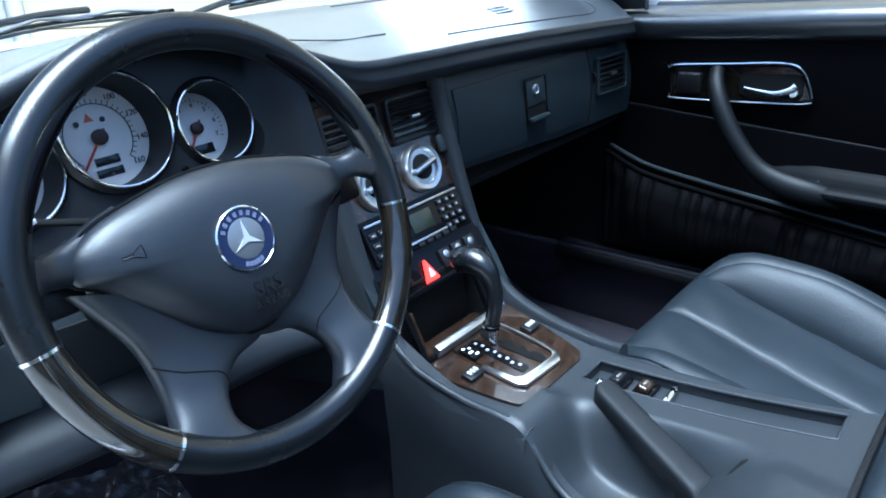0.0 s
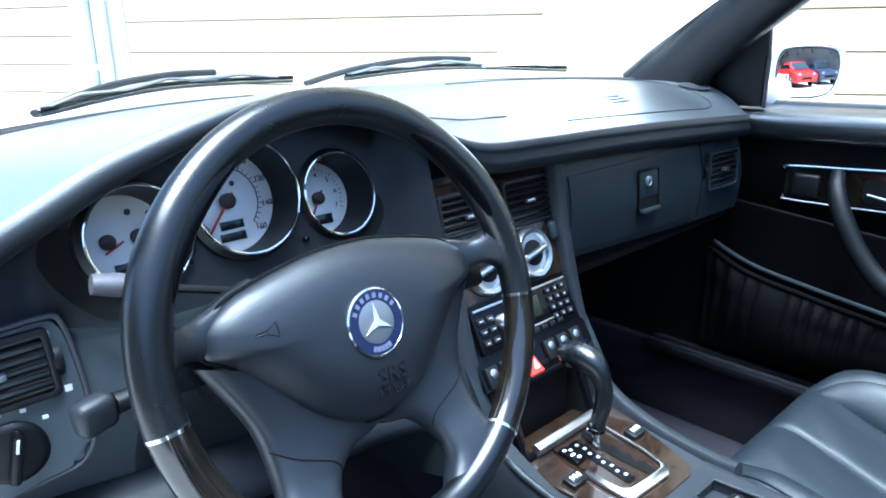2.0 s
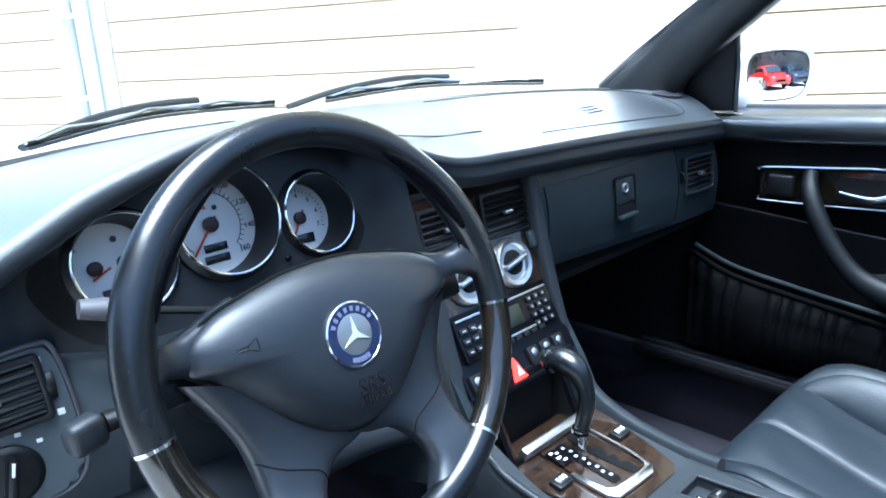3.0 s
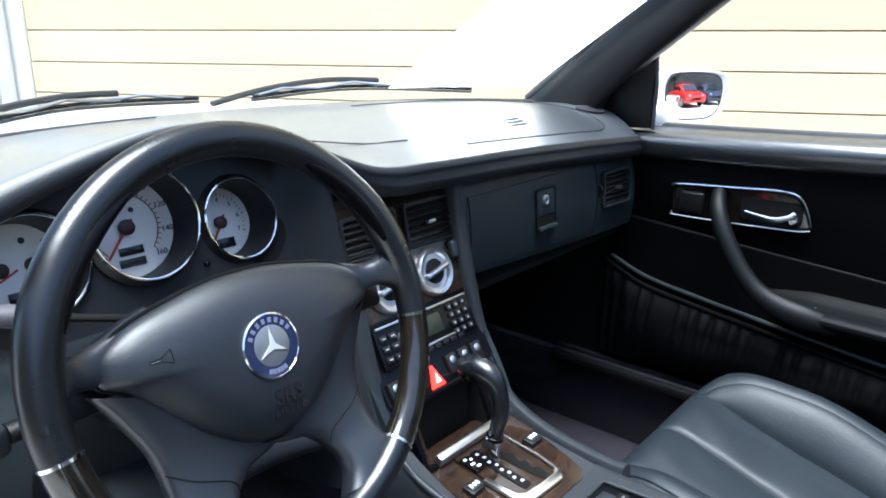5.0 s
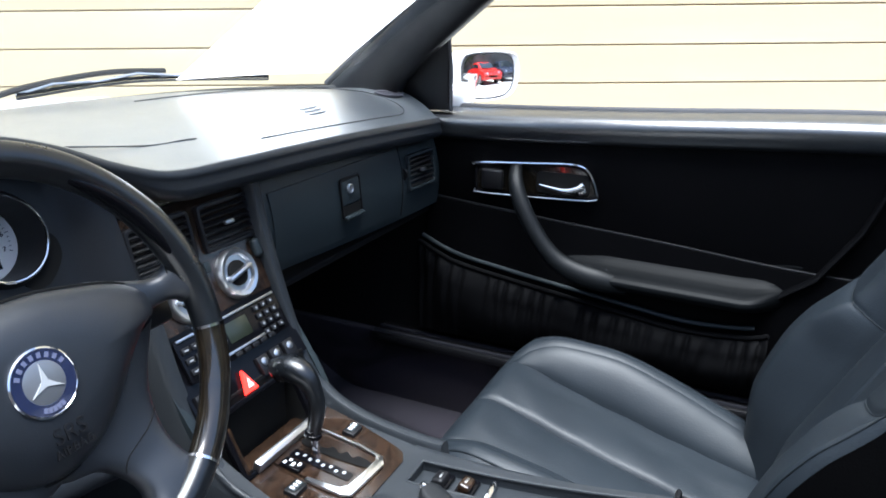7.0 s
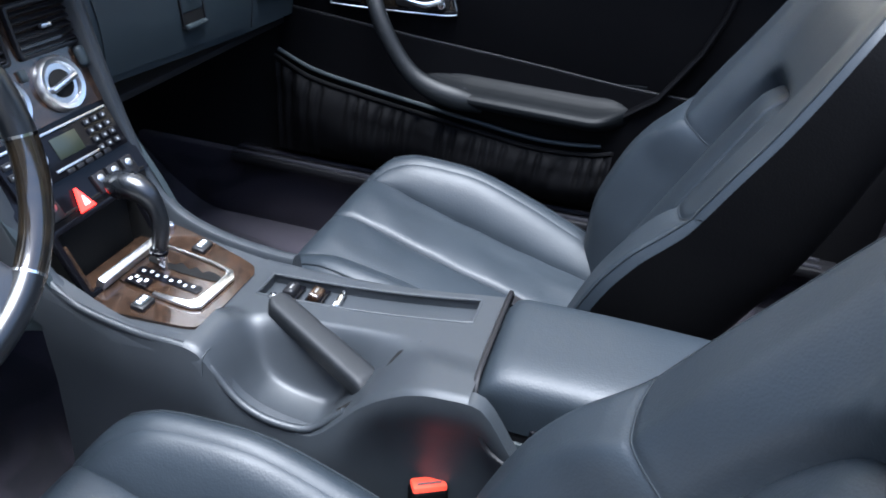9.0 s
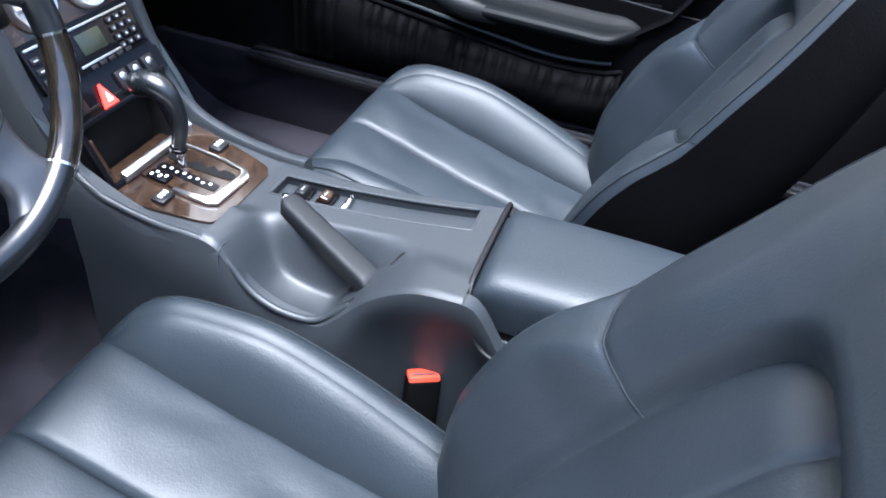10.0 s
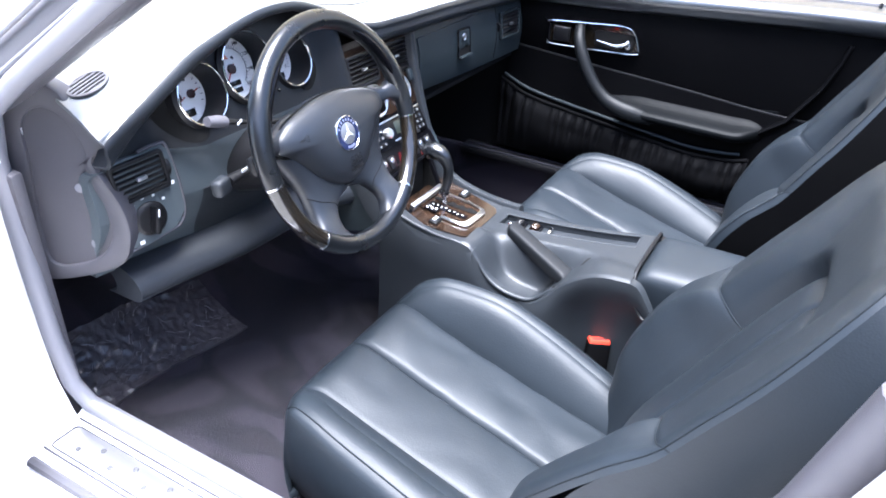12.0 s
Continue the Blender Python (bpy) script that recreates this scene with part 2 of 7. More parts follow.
def part(name, bm, material, parent=None, label="", sharp=40, flip=True):
    me = bpy.data.meshes.new(name)
    if flip:
        bmesh.ops.recalc_face_normals(bm, faces=bm.faces)
    bm.to_mesh(me)
    bm.free()
    me.polygons.foreach_set("use_smooth", [True] * len(me.polygons))
    me.set_sharp_from_angle(angle=radians(sharp))
    me.materials.append(material)
    ob = new(name, me)
    if parent is not None:
        ob.parent = parent
        if parent.parent is None:
            ob.matrix_parent_inverse = Matrix.Translation(-parent.location)
    if label:
        ob["label"] = label
    return ob


def axes(origin, x, y, z):
    """A matrix with the given axes."""
    m = Matrix.Identity(4)
    for k, a in enumerate((x, y, z)):
        m.col[k][:3] = Vector(a)
    m.translation = Vector(origin)
    return m


def facing(origin, normal, up=(0, 0, 1)):
    """Local z along normal, local y as near to up as may be."""
    z = Vector(normal).normalized()
    x = Vector(up).cross(z).normalized()
    return axes(origin, x, z.cross(x), z)


def join(*bms):
    out = bmesh.new()
    for b in bms:
        me = bpy.data.meshes.new("tmp")
        b.to_mesh(me)
        b.free()
        out.from_mesh(me)
        bpy.data.meshes.remove(me)
    return out


def rbox(size, bev, m, seg=2):
    bm = bmesh.new()
    bmesh.ops.create_cube(bm, size=1.0)
    bmesh.ops.scale(bm, vec=size, verts=bm.verts)
    if bev > 0:
        bmesh.ops.bevel(bm, geom=bm.edges[:], offset=bev, segments=seg, profile=0.5, affect="EDGES")
    bm.transform(m)
    return bm


def prism(outline, h, m, bev=0.0, seg=2):
    """A plate: outline in local xy, from z = 0 to h, its top edge rounded."""
    bm = bmesh.new()
    low = [bm.verts.new((x, y, 0)) for x, y in outline]
    top = [bm.verts.new((x, y, h)) for x, y in outline]
    n = len(outline)
    bm.faces.new(low[::-1])
    cap = bm.faces.new(top)
    for i in range(n):
        bm.faces.new((low[i], low[(i + 1) % n], top[(i + 1) % n], top[i]))
    if bev > 0:
        bmesh.ops.bevel(bm, geom=cap.edges[:], offset=bev, segments=seg, profile=0.5, affect="EDGES")
    bm.transform(m)
    return bm


def lathe(profile, m, n=32, cap=True):
    """Turned body: (radius, height) pairs round local z."""
    bm = bmesh.new()
    rings = []
    for r, h in profile:
        rings.append([bm.verts.new((r * math.cos(2 * math.pi * k / n), r * math.sin(2 * math.pi * k / n), h)) for k in range(n)])
    for a, b in zip(rings, rings[1:]):
        for k in range(n):
            bm.faces.new((a[k], a[(k + 1) % n], b[(k + 1) % n], b[k]))
    if cap:
        bm.faces.new(rings[0][::-1])
        bm.faces.new(rings[-1])
    bm.transform(m)
    return bm


def loft(rings, closed=True, caps=True):
    """Skin over rings of points, all of one length."""
    bm = bmesh.new()
    vs = [[bm.verts.new(p) for p in r] for r in rings]
    n = len(rings[0])
    for a, b in zip(vs, vs[1:]):
        for k in range(n if closed else n - 1):
            bm.faces.new((a[k], a[(k + 1) % n], b[(k + 1) % n], b[k]))
    if caps and closed:
        bm.faces.new(vs[0][::-1])
        bm.faces.new(vs[-1])
    return bm


def tube(path, r, n=10, closed=False, squash=1.0, up=(0, 0, 1)):
    """A round bar along a path; r may be a number or one a point."""
    pts = [Vector(p) for p in path]
    rs = [r] * len(pts) if isinstance(r, (int, float)) else list(r)
    rings = []
    side = None
    for i, p in enumerate(pts):
        a = pts[i - 1] if (i or closed) else p
        b = pts[(i + 1) % len(pts)] if (i < len(pts) - 1 or closed) else p
        d = (b - a).normalized()
        if side is None:
            side = d.cross(Vector(up))
            if side.length < 1e-3:
                side = d.cross(Vector((1, 0, 0)))
            side.normalize()
        else:
            side = (side - d * side.dot(d)).normalized()
        o = d.cross(side)
        rings.append([p + rs[i] * (math.cos(2 * math.pi * k / n) * side + squash * math.sin(2 * math.pi * k / n) * o) for k in range(n)])
    if closed:
        rings.append(rings[0])
        bm = loft(rings, True, False)
        bmesh.ops.remove_doubles(bm, verts=bm.verts, dist=1e-6)
        return bm
    return loft(rings)


def sheet(fn, us, vs, thick=0.0, back=None):
    """A skin through fn(u, v), closed behind by a second one: thick metres along -normal, or shifted by back."""
    P = [[Vector(fn(u, v)) for v in vs] for u in us]
    nu, nv = len(us), len(vs)
    bm = bmesh.new()
    A = [[bm.verts.new(p) for p in row] for row in P]
    for i in range(nu - 1):
        for j in range(nv - 1):
            bm.faces.new((A[i][j], A[i + 1][j], A[i + 1][j + 1], A[i][j + 1]))
    if thick or back:
        B = []
        for i in range(nu):
            row = []
            for j in range(nv):
                du = P[min(i + 1, nu - 1)][j] - P[max(i - 1, 0)][j]
                dv = P[i][min(j + 1, nv - 1)] - P[i][max(j - 1, 0)]
                nn = du.cross(dv)
                nn = nn.normalized() if nn.length > 1e-12 else Vector((0, 0, 1))
                row.append(bm.verts.new(P[i][j] + (Vector(back) if back else -thick * nn)))
            B.append(row)
        for i in range(nu - 1):
            for j in range(nv - 1):
                bm.faces.new((B[i][j], B[i][j + 1], B[i + 1][j + 1], B[i + 1][j]))
        for i in range(nu - 1):
            bm.faces.new((A[i][0], B[i][0], B[i + 1][0], A[i + 1][0]))
            bm.faces.new((A[i][-1], A[i + 1][-1], B[i + 1][-1], B[i][-1]))
        for j in range(nv - 1):
            bm.faces.new((A[0][j], A[0][j + 1], B[0][j + 1], B[0][j]))
            bm.faces.new((A[-1][j], B[-1][j], B[-1][j + 1], A[-1][j + 1]))
    return bm


def lin(a, b, n):
    return [a + (b - a) * k / (n - 1) for k in range(n)]


def interp(x, table):
    """Smooth curve through (x, y) pairs (monotone pieces)."""
    xs = [p[0] for p in table]
    if x <= xs[0]:
        return table[0][1]
    if x >= xs[-1]:
        return table[-1][1]
    k = next(i for i in range(len(xs) - 1) if xs[i] <= x <= xs[i + 1])

    def slope(i):
        if i == 0:
            return (table[1][1] - table[0][1]) / (xs[1] - xs[0])
        if i == len(xs) - 1:
            return (table[-1][1] - table[-2][1]) / (xs[-1] - xs[-2])
        return (table[i + 1][1] - table[i - 1][1]) / (xs[i + 1] - xs[i - 1])

    h = xs[k + 1] - xs[k]
    s = (x - xs[k]) / h
    y0, y1 = table[k][1], table[k + 1][1]
    return (2 * s**3 - 3 * s**2 + 1) * y0 + (s**3 - 2 * s**2 + s) * h * slope(k) + (3 * s**2 - 2 * s**3) * y1 + (s**3 - s**2) * h * slope(k + 1)


def smooth(a, b, x):
    s = min(1.0, max(0.0, (x - a) / (b - a)))
    return s * s * (3 - 2 * s)


def spline(pts, n=8, closed=False):
    """Points on a smooth curve through pts (2D or 3D)."""
    P = [Vector(p) for p in pts]
    m = len(P)
    out = []
    for i in range(m if closed else m - 1):
        p0 = P[(i - 1) % m] if (closed or i) else P[0]
        p1, p2 = P[i], P[(i + 1) % m]
        p3 = P[(i + 2) % m] if (closed or i + 2 < m) else P[-1]
        for k in range(n):
            s = k / n
            out.append(0.5 * ((2 * p1) + (p2 - p0) * s + (2 * p0 - 5 * p1 + 4 * p2 - p3) * s * s + (3 * p1 - p0 - 3 * p2 + p3) * s**3))
    if not closed:
        out.append(P[-1])
    return out


def rrect(w, h, r, n=5):
    """Outline of a rounded rectangle round the origin."""
    out = []
    for cx, cy, a in ((w / 2 - r, h / 2 - r, 0), (-w / 2 + r, h / 2 - r, 90), (-w / 2 + r, -h / 2 + r, 180), (w / 2 - r, -h / 2 + r, 270)):
        for k in range(n):
            g = radians(a + 90 * k / (n - 1))
            out.append((cx + r * math.cos(g), cy + r * math.sin(g)))
    return out


def ring_plate(outer, inner, h, m, bev=0.0):
    """A frame between two outlines with equal numbers of points, from z = 0 to h."""
    bm = bmesh.new()
    n = len(outer)
    V4 = [[bm.verts.new((x, y, z)) for x, y in o] for o, z in ((outer, 0), (outer, h), (inner, h), (inner, 0))]
    for a, b in ((0, 1), (1, 2), (2, 3), (3, 0)):
        for k in range(n):
            bm.faces.new((V4[a][k], V4[a][(k + 1) % n], V4[b][(k + 1) % n], V4[b][k]))
    if bev > 0:
        bm.edges.ensure_lookup_table()
        tops = [e for e in bm.edges if all(abs(v.co.z - h) < 1e-9 for v in e.verts) and (len({v in V4[1] for v in e.verts}) == 1)]
        bmesh.ops.bevel(bm, geom=tops, offset=bev, segments=2, profile=0.5, affect="EDGES")
    bm.transform(m)
    return bm


def dome(outline, levels, m):
    """A cushion over an outline: levels of (scale, height), ending in a cap."""
    rings = [[m @ Vector((x * s, y * s, h)) for x, y in outline] for s, h in levels]
    return loft(rings)


def lettering(name, text, size, m, material, parent, depth=0.0004):
    """Flat letters of the built-in font as a mesh, centred on local origin."""
    cu = bpy.data.curves.new("letters", "FONT")
    cu.body, cu.size, cu.extrude = text, size, depth
    cu.align_x, cu.align_y = "CENTER", "CENTER"
    tmp = bpy.data.objects.new("letters", cu)
    me = bpy.data.meshes.new_from_object(tmp)
    bpy.data.objects.remove(tmp)
    me.transform(m)
    me.materials.clear()
    me.materials.append(material)
    ob = new(name, me)
    ob.name = name
    ob.parent = parent
    if parent.parent is None:
        ob.matrix_parent_inverse = Matrix.Translation(-parent.location)
    return ob


# ---- the ground and what stands round the car ----
def build_ground():
    us = [-400, -120, -40, -15, -6, -2, 0, 2, 6, 15, 40, 120, 400]
    ob = part("ground", sheet(lambda u, v: (u, v, 0), us, us), asphalt)
    tagged(ob, "parking yard ground, made pale to bounce light on to the wall", "ground", kind="structure")


WALL_AT = Vector((-0.665 + 3.9 * math.sin(radians(66)), -0.47 + 3.9 * math.cos(radians(66)), 0))
WALL_ALONG = Vector((-math.cos(radians(66)), math.sin(radians(66)), 0))  # towards the car's front
WALL_OUT = Vector((-math.sin(radians(66)), -math.cos(radians(66)), 0))  # towards the car
BOARD = 0.191
BOARD_Z0 = 0.650  # a joint passes at this height beside the mirror
SLOPE = -0.023  # joints fall a little towards the front


def wall_point(a, z, out=0.0):
    return WALL_AT + WALL_ALONG * a + WALL_OUT * out + Vector((0, 0, z))


def build_wall():
    # unseen upper height is added to keep bright sky out of seat reflections
    core = axes(wall_point(1.0, 3.0, -0.12), WALL_ALONG, WALL_OUT, (0, 0, 1))
    wall = part("wall_1", rbox((14.0, 0.2, 7.2), 0.01, core), groove_brown)
    tagged(wall, "cream-painted wall of wide horizontal boards with thin dark joints", "wall", kind="structure")
    for s, e in ((-5.9, 3.84), (4.30, 7.9)):
        shared = bpy.data.meshes.new("board")
        b = rbox((e - s, 0.022, BOARD - 0.008), 0.002, Matrix.Identity(4), 2)
        b.to_mesh(shared)
        b.free()
        shared.materials.append(board_paint)
        c = 0.5 * (s + e)
        for k in range(-3, 31):
            z = BOARD_Z0 + BOARD * (k + 0.5)
            ob = new("board", shared)
            ob.parent = wall
            ob.matrix_basis = axes(wall_point(c, z + SLOPE * c, -0.012), WALL_ALONG + Vector((0, 0, SLOPE)), WALL_OUT, (0, 0, 1))
    # casing with grey downpipes
    pipe = thing("downpipe", wall_point(4.07, 0, 0.05), "two grey downpipes in a white wooden casing on the wall", "downpipe")
    part("casing", rbox((0.45, 0.04, 4.0), 0.004, axes(wall_point(4.07, 1.8, 0.008), WALL_ALONG, WALL_OUT, (0, 0, 1))), trim_white, pipe)
    for off, r in ((0.07, 0.055), (-0.06, 0.045)):
        part("pipe", tube([wall_point(4.03 + off, z, 0.085) for z in (0.0, 1.0, 2.0, 3.6)], r, 16), pipe_grey, pipe)
    for z in (0.72, 1.24):
        part("pipe_clamp", rbox((0.30, 0.02, 0.03), 0.003, axes(wall_point(4.03, z, 0.148), WALL_ALONG, WALL_OUT, (0, 0, 1))), pipe_grey, pipe)


def build_side_wall():
    """Unseen wall added on the driver's side blocks low sky; another darkens the mirror."""
    ob = part("wall_2", rbox((0.25, 16.0, 3.2), 0.01, pose(-4.6, -6.5, 1.6)), render_grey)
    tagged(ob, "plain dark wall added out of view to block low sky", "wall", kind="structure")
    ob = part("wall_3", rbox((22.0, 0.25, 3.6), 0.01, pose(3.0, -14.9, 1.8)), render_grey)
    tagged(ob, "plain dark wall added behind the parked cars to darken the mirror's background", "wall", kind="structure")


build_ground()
build_wall()
build_side_wall()


# ---- the car's body ----
FAR = [(-0.68, 0.27), (-0.62, 0.36), (-0.56, 0.42), (-0.455, 0.50), (-0.28, 0.585), (-0.08, 0.615), (0.13, 0.61), (0.36, 0.565), (0.5, 0.49), (0.565, 0.43), (0.62, 0.36), (0.68, 0.27)]
FAR_Z = 0.912


def build_body():
    car = thing("coupe", (0, 0.0, 0), "white two-seat car with its roof folded away", "car")
    # bonnet with its crown
    def bonnet(u, v):
        x = u
        y0 = interp(x, FAR) + 0.10
        y = y0 + (2.0 - y0) * v
        return (x, y, 0.905 - 0.05 * v - 0.17 * v * v - 0.10 * (abs(x) / 0.8) ** 3)
    part("bonnet", sheet(bonnet, lin(-0.78, 0.78, 27), lin(0, 1, 15), 0.012), white_paint, car)
    # scuttle between bonnet and glass
    def scuttle(u, v):
        y0 = interp(u, FAR)
        return (u, y0 + 0.02 + 0.10 * v, 0.885 + 0.012 * v - 0.06 * (abs(u) / 0.7) ** 3)
    part("scuttle", sheet(scuttle, lin(-0.66, 0.66, 23), lin(0, 1, 4), 0.01), white_paint, car)
    for s in (-1, 1):
        def wing(u, v, s=s):
            y = 0.25 + 1.9 * u
            a = v * math.pi / 2
            return (s * (0.74 + 0.11 * math.sin(a)), y, 0.60 + (0.24 - 0.12 * u * u) * math.cos(a) - 0.35 * (v > 0.99))
        part("wing", sheet(wing, lin(0, 1, 9), lin(0, 1, 7), 0.01), white_paint, car)

    # windscreen
    def screen(u, v):
        y0 = interp(u, FAR) + 0.018
        x = u * (1 - 0.10 * v)
        return (x, y0 - v * (0.50 + 0.10 * math.cos(u * 1.9)), FAR_Z - 0.02 + 0.36 * v)
    ws = part("windscreen", sheet(screen, lin(-0.66, 0.66, 25), lin(0, 1, 9)), glass, car, "clear curved windscreen")
    ws.visible_shadow = False
    def edge(v):
        return [screen(u, v) for u in lin(-0.66, 0.66, 25)]
    part("lower_screen_seal", tube([(x, y + 0.002, z + 0.006) for x, y, z in edge(0.0)], 0.011, 8), black_plastic, car)
    part("header_rail", tube(edge(1.0), [0.02] * 25, 12), black_plastic, car)
    # nose and tail
    def nose(u, v):
        x = 0.85 * u
        y, z = interp(v, [(0, 1.98), (0.2, 2.12), (0.5, 2.24), (0.75, 2.25), (1, 2.18)]), interp(v, [(0, 0.682), (0.2, 0.64), (0.5, 0.50), (0.75, 0.36), (1, 0.20)])
        return (x, y - 0.34 * abs(u) ** 3.5, z - 0.08 * (1 - v) * abs(u) ** 3)
    part("front_bumper", sheet(nose, lin(-1, 1, 25), lin(0, 1, 10), 0.02), white_paint, car)
    part("grille", rbox((0.56, 0.05, 0.10), 0.02, pose(0, 2.20, 0.555, 18), 3), matt_black, car)
    part("lower_intake", rbox((0.80, 0.05, 0.09), 0.02, pose(0, 2.235, 0.30), 3), matt_black, car)

    def tail(u, v):
        y, z = interp(v, [(0, -1.90), (0.25, -1.98), (0.5, -2.06), (0.8, -2.05), (1, -1.98)]), interp(v, [(0, 0.872), (0.25, 0.72), (0.5, 0.50), (0.8, 0.34), (1, 0.20)])
        return (0.85 * u, y + 0.26 * abs(u) ** 3.5, z)
    part("rear_bumper", sheet(tail, lin(-1, 1, 25), lin(0, 1, 10), -0.02), white_paint, car)
    for s in (-1, 1):
        part("headlamp", lathe([(0.10, -0.03), (0.11, 0.0), (0.10, 0.02), (0.05, 0.035)], facing((s * 0.60, 2.05, 0.60), (s * 0.35, 1, 0.35)), 28), badge_silver, car, "clear headlamp")
        part("tail_lamp", rbox((0.26, 0.05, 0.13), 0.03, pose(s * 0.66, -1.90, 0.70, 0, 0, s * 18), 3), red_paint, car, "red tail lamp")
        for y in (1.28, -1.14):
            w = part("wheel", lathe([(0.20, -0.09), (0.30, -0.10), (0.315, -0.07), (0.318, 0.0), (0.315, 0.07), (0.30, 0.10), (0.21, 0.09)], facing((s * 0.775, y, 0.318), (s, 0, 0)), 40), tyre_rubber, car)
            part("rim", lathe([(0.212, 0.088), (0.205, 0.098), (0.19, 0.080), (0.07, 0.070), (0.05, 0.090), (0.01, 0.092)], facing((s * 0.775, y, 0.318), (s, 0, 0)), 36), satin_metal, w)
            for k in range(7):
                part("spoke", rbox((0.032, 0.13, 0.014), 0.005, facing((s * 0.775, y, 0.318), (s, 0, 0)) @ pose(0, 0, 0.086, 0, 0, 360 * k / 7) @ pose(0, 0.125, 0)), satin_metal, w)
        # wheel arch and flank behind the opening
        def flank(u, v, s=s):
            y = -1.02 - 0.92 * u
            z = 0.86 - 0.60 * v
            arch = math.hypot(y + 1.14, z - 0.318)
            z = z if arch > 0.36 or z > 0.7 else 0.318 + math.sqrt(max(0.0, 0.36**2 - (y + 1.14) ** 2))
            return (s * (0.80 + 0.06 * math.sin(math.pi * min(1, 0.2 + v))), y, z)
        part("rear_wing", sheet(flank, lin(0, 1, 28), lin(0, 1, 14), 0), white_paint, car)
    return car, screen


CAR, SCREEN = build_body()


def build_pillar(s):
    """Windscreen pillar, trimmed inside, with its rubber edge towards the glass."""
    base, top = (Vector((0.640, 0.355, 0.880)), Vector((0.585, -0.10, 1.225))) if s > 0 else (Vector((-0.665, 0.36, 0.884)), Vector((-0.615, -0.10, 1.18)))
    d = (top - base).normalized()
    inn = Vector((-s, 0, 0))
    w = d.cross(inn).normalized()
    inn = w.cross(d)
    if w.z > 0:
        w = -w
    rings = []
    for k in range(11):
        f = k / 10
        c = base - d * 0.05 + d * ((top - base).length + 0.05) * f
        wide = 0.048 + 0.045 * (1 - smooth(0, 0.35, f)) if s > 0 else 0.036
        ring = []
        for g in range(16):
            a = 2 * math.pi * g / 16
            ca, sa = math.cos(a), math.sin(a)
            ring.append(c + inn * 0.028 * math.copysign(abs(ca) ** 0.7, ca) + w * (wide * math.copysign(abs(sa) ** 0.75, sa) + (wide - 0.048 if s > 0 else 0)))
        rings.append(ring)
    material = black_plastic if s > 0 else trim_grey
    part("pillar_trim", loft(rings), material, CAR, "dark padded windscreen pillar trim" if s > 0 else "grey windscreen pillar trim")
    part("pillar_seal", tube([base + d * t - w * (0.052 if s > 0 else 0.038) + inn * 0.006 for t in lin(-0.02, 0.60, 10)], 0.007, 8), rubber, CAR)
    if s < 0:
        for k, (a, b) in enumerate(((-0.030, -0.030), (-0.034, 0.006))):
            part("pillar_groove", tube([base + d * t + inn * a + w * b for t in lin(0.0, 0.60, 10)], 0.004, 8), seal_grey, CAR)


build_pillar(1)
build_pillar(-1)


def build_inner_mirror():
    mir = thing("rear_view_mirror", (0.02, 0.03, 1.12), "black rear-view mirror at the top of the windscreen", "mirror")
    m = facing((0.02, 0.03, 1.130), Vector((-0.45, -1, 0.0)))
    o = rrect(0.21, 0.058, 0.024, 8)
    part("housing", dome(o, [(1.0, 0.004), (1.02, 0.0), (1.0, -0.012), (0.8, -0.026), (0.4, -0.032), (0.05, -0.033)], m), black_plastic, mir)
    part("glass", prism([(x * 0.94, y * 0.88) for x, y in o], 0.002, m @ pose(0, 0, 0.0035)), mirror_glass, mir)
    part("stem", tube([m @ Vector((0, 0.0, -0.03)), (0.03, 0.09, 1.17), (0.02, 0.12, 1.20)], 0.008, 10), black_plastic, mir)


build_inner_mirror()


def build_wipers():
    for pts, blade in (
        ([(0.05, 0.66, 0.918), (0.16, 0.655, 0.938), (0.29, 0.635, 0.949), (0.40, 0.61, 0.945)], [(0.12, 0.645, 0.927), (0.34, 0.615, 0.936), (0.57, 0.50, 0.925)]),
        ([(-0.40, 0.58, 0.915), (-0.30, 0.63, 0.936), (-0.20, 0.65, 0.946), (-0.12, 0.655, 0.946)], [(-0.40, 0.56, 0.921), (-0.20, 0.645, 0.934), (0.02, 0.655, 0.930)]),
    ):
        w = thing("windscreen_wiper", pts[0], "black windscreen wiper parked at the foot of the glass", "wiper", "windscreen wipers")
        part("arm", tube(spline(pts, 6), 0.0085, 8, squash=0.6), black_plastic, w)
        sp = spline(blade, 8)
        part("blade_rail", tube(sp, 0.0035, 6), gloss_black, w)
        part("rubber_lip", tube([p - Vector((0, 0, 0.006)) for p in sp], 0.0025, 6), rubber, w)
        for f in (0.2, 0.5, 0.8):
            k = int(f * (len(sp) - 1))
            part("bridge", tube([sp[max(0, k - 3)], sp[k] + Vector((0, 0, 0.008)), sp[min(len(sp) - 1, k + 3)]], 0.0028, 6), satin_metal, w)


build_wipers()


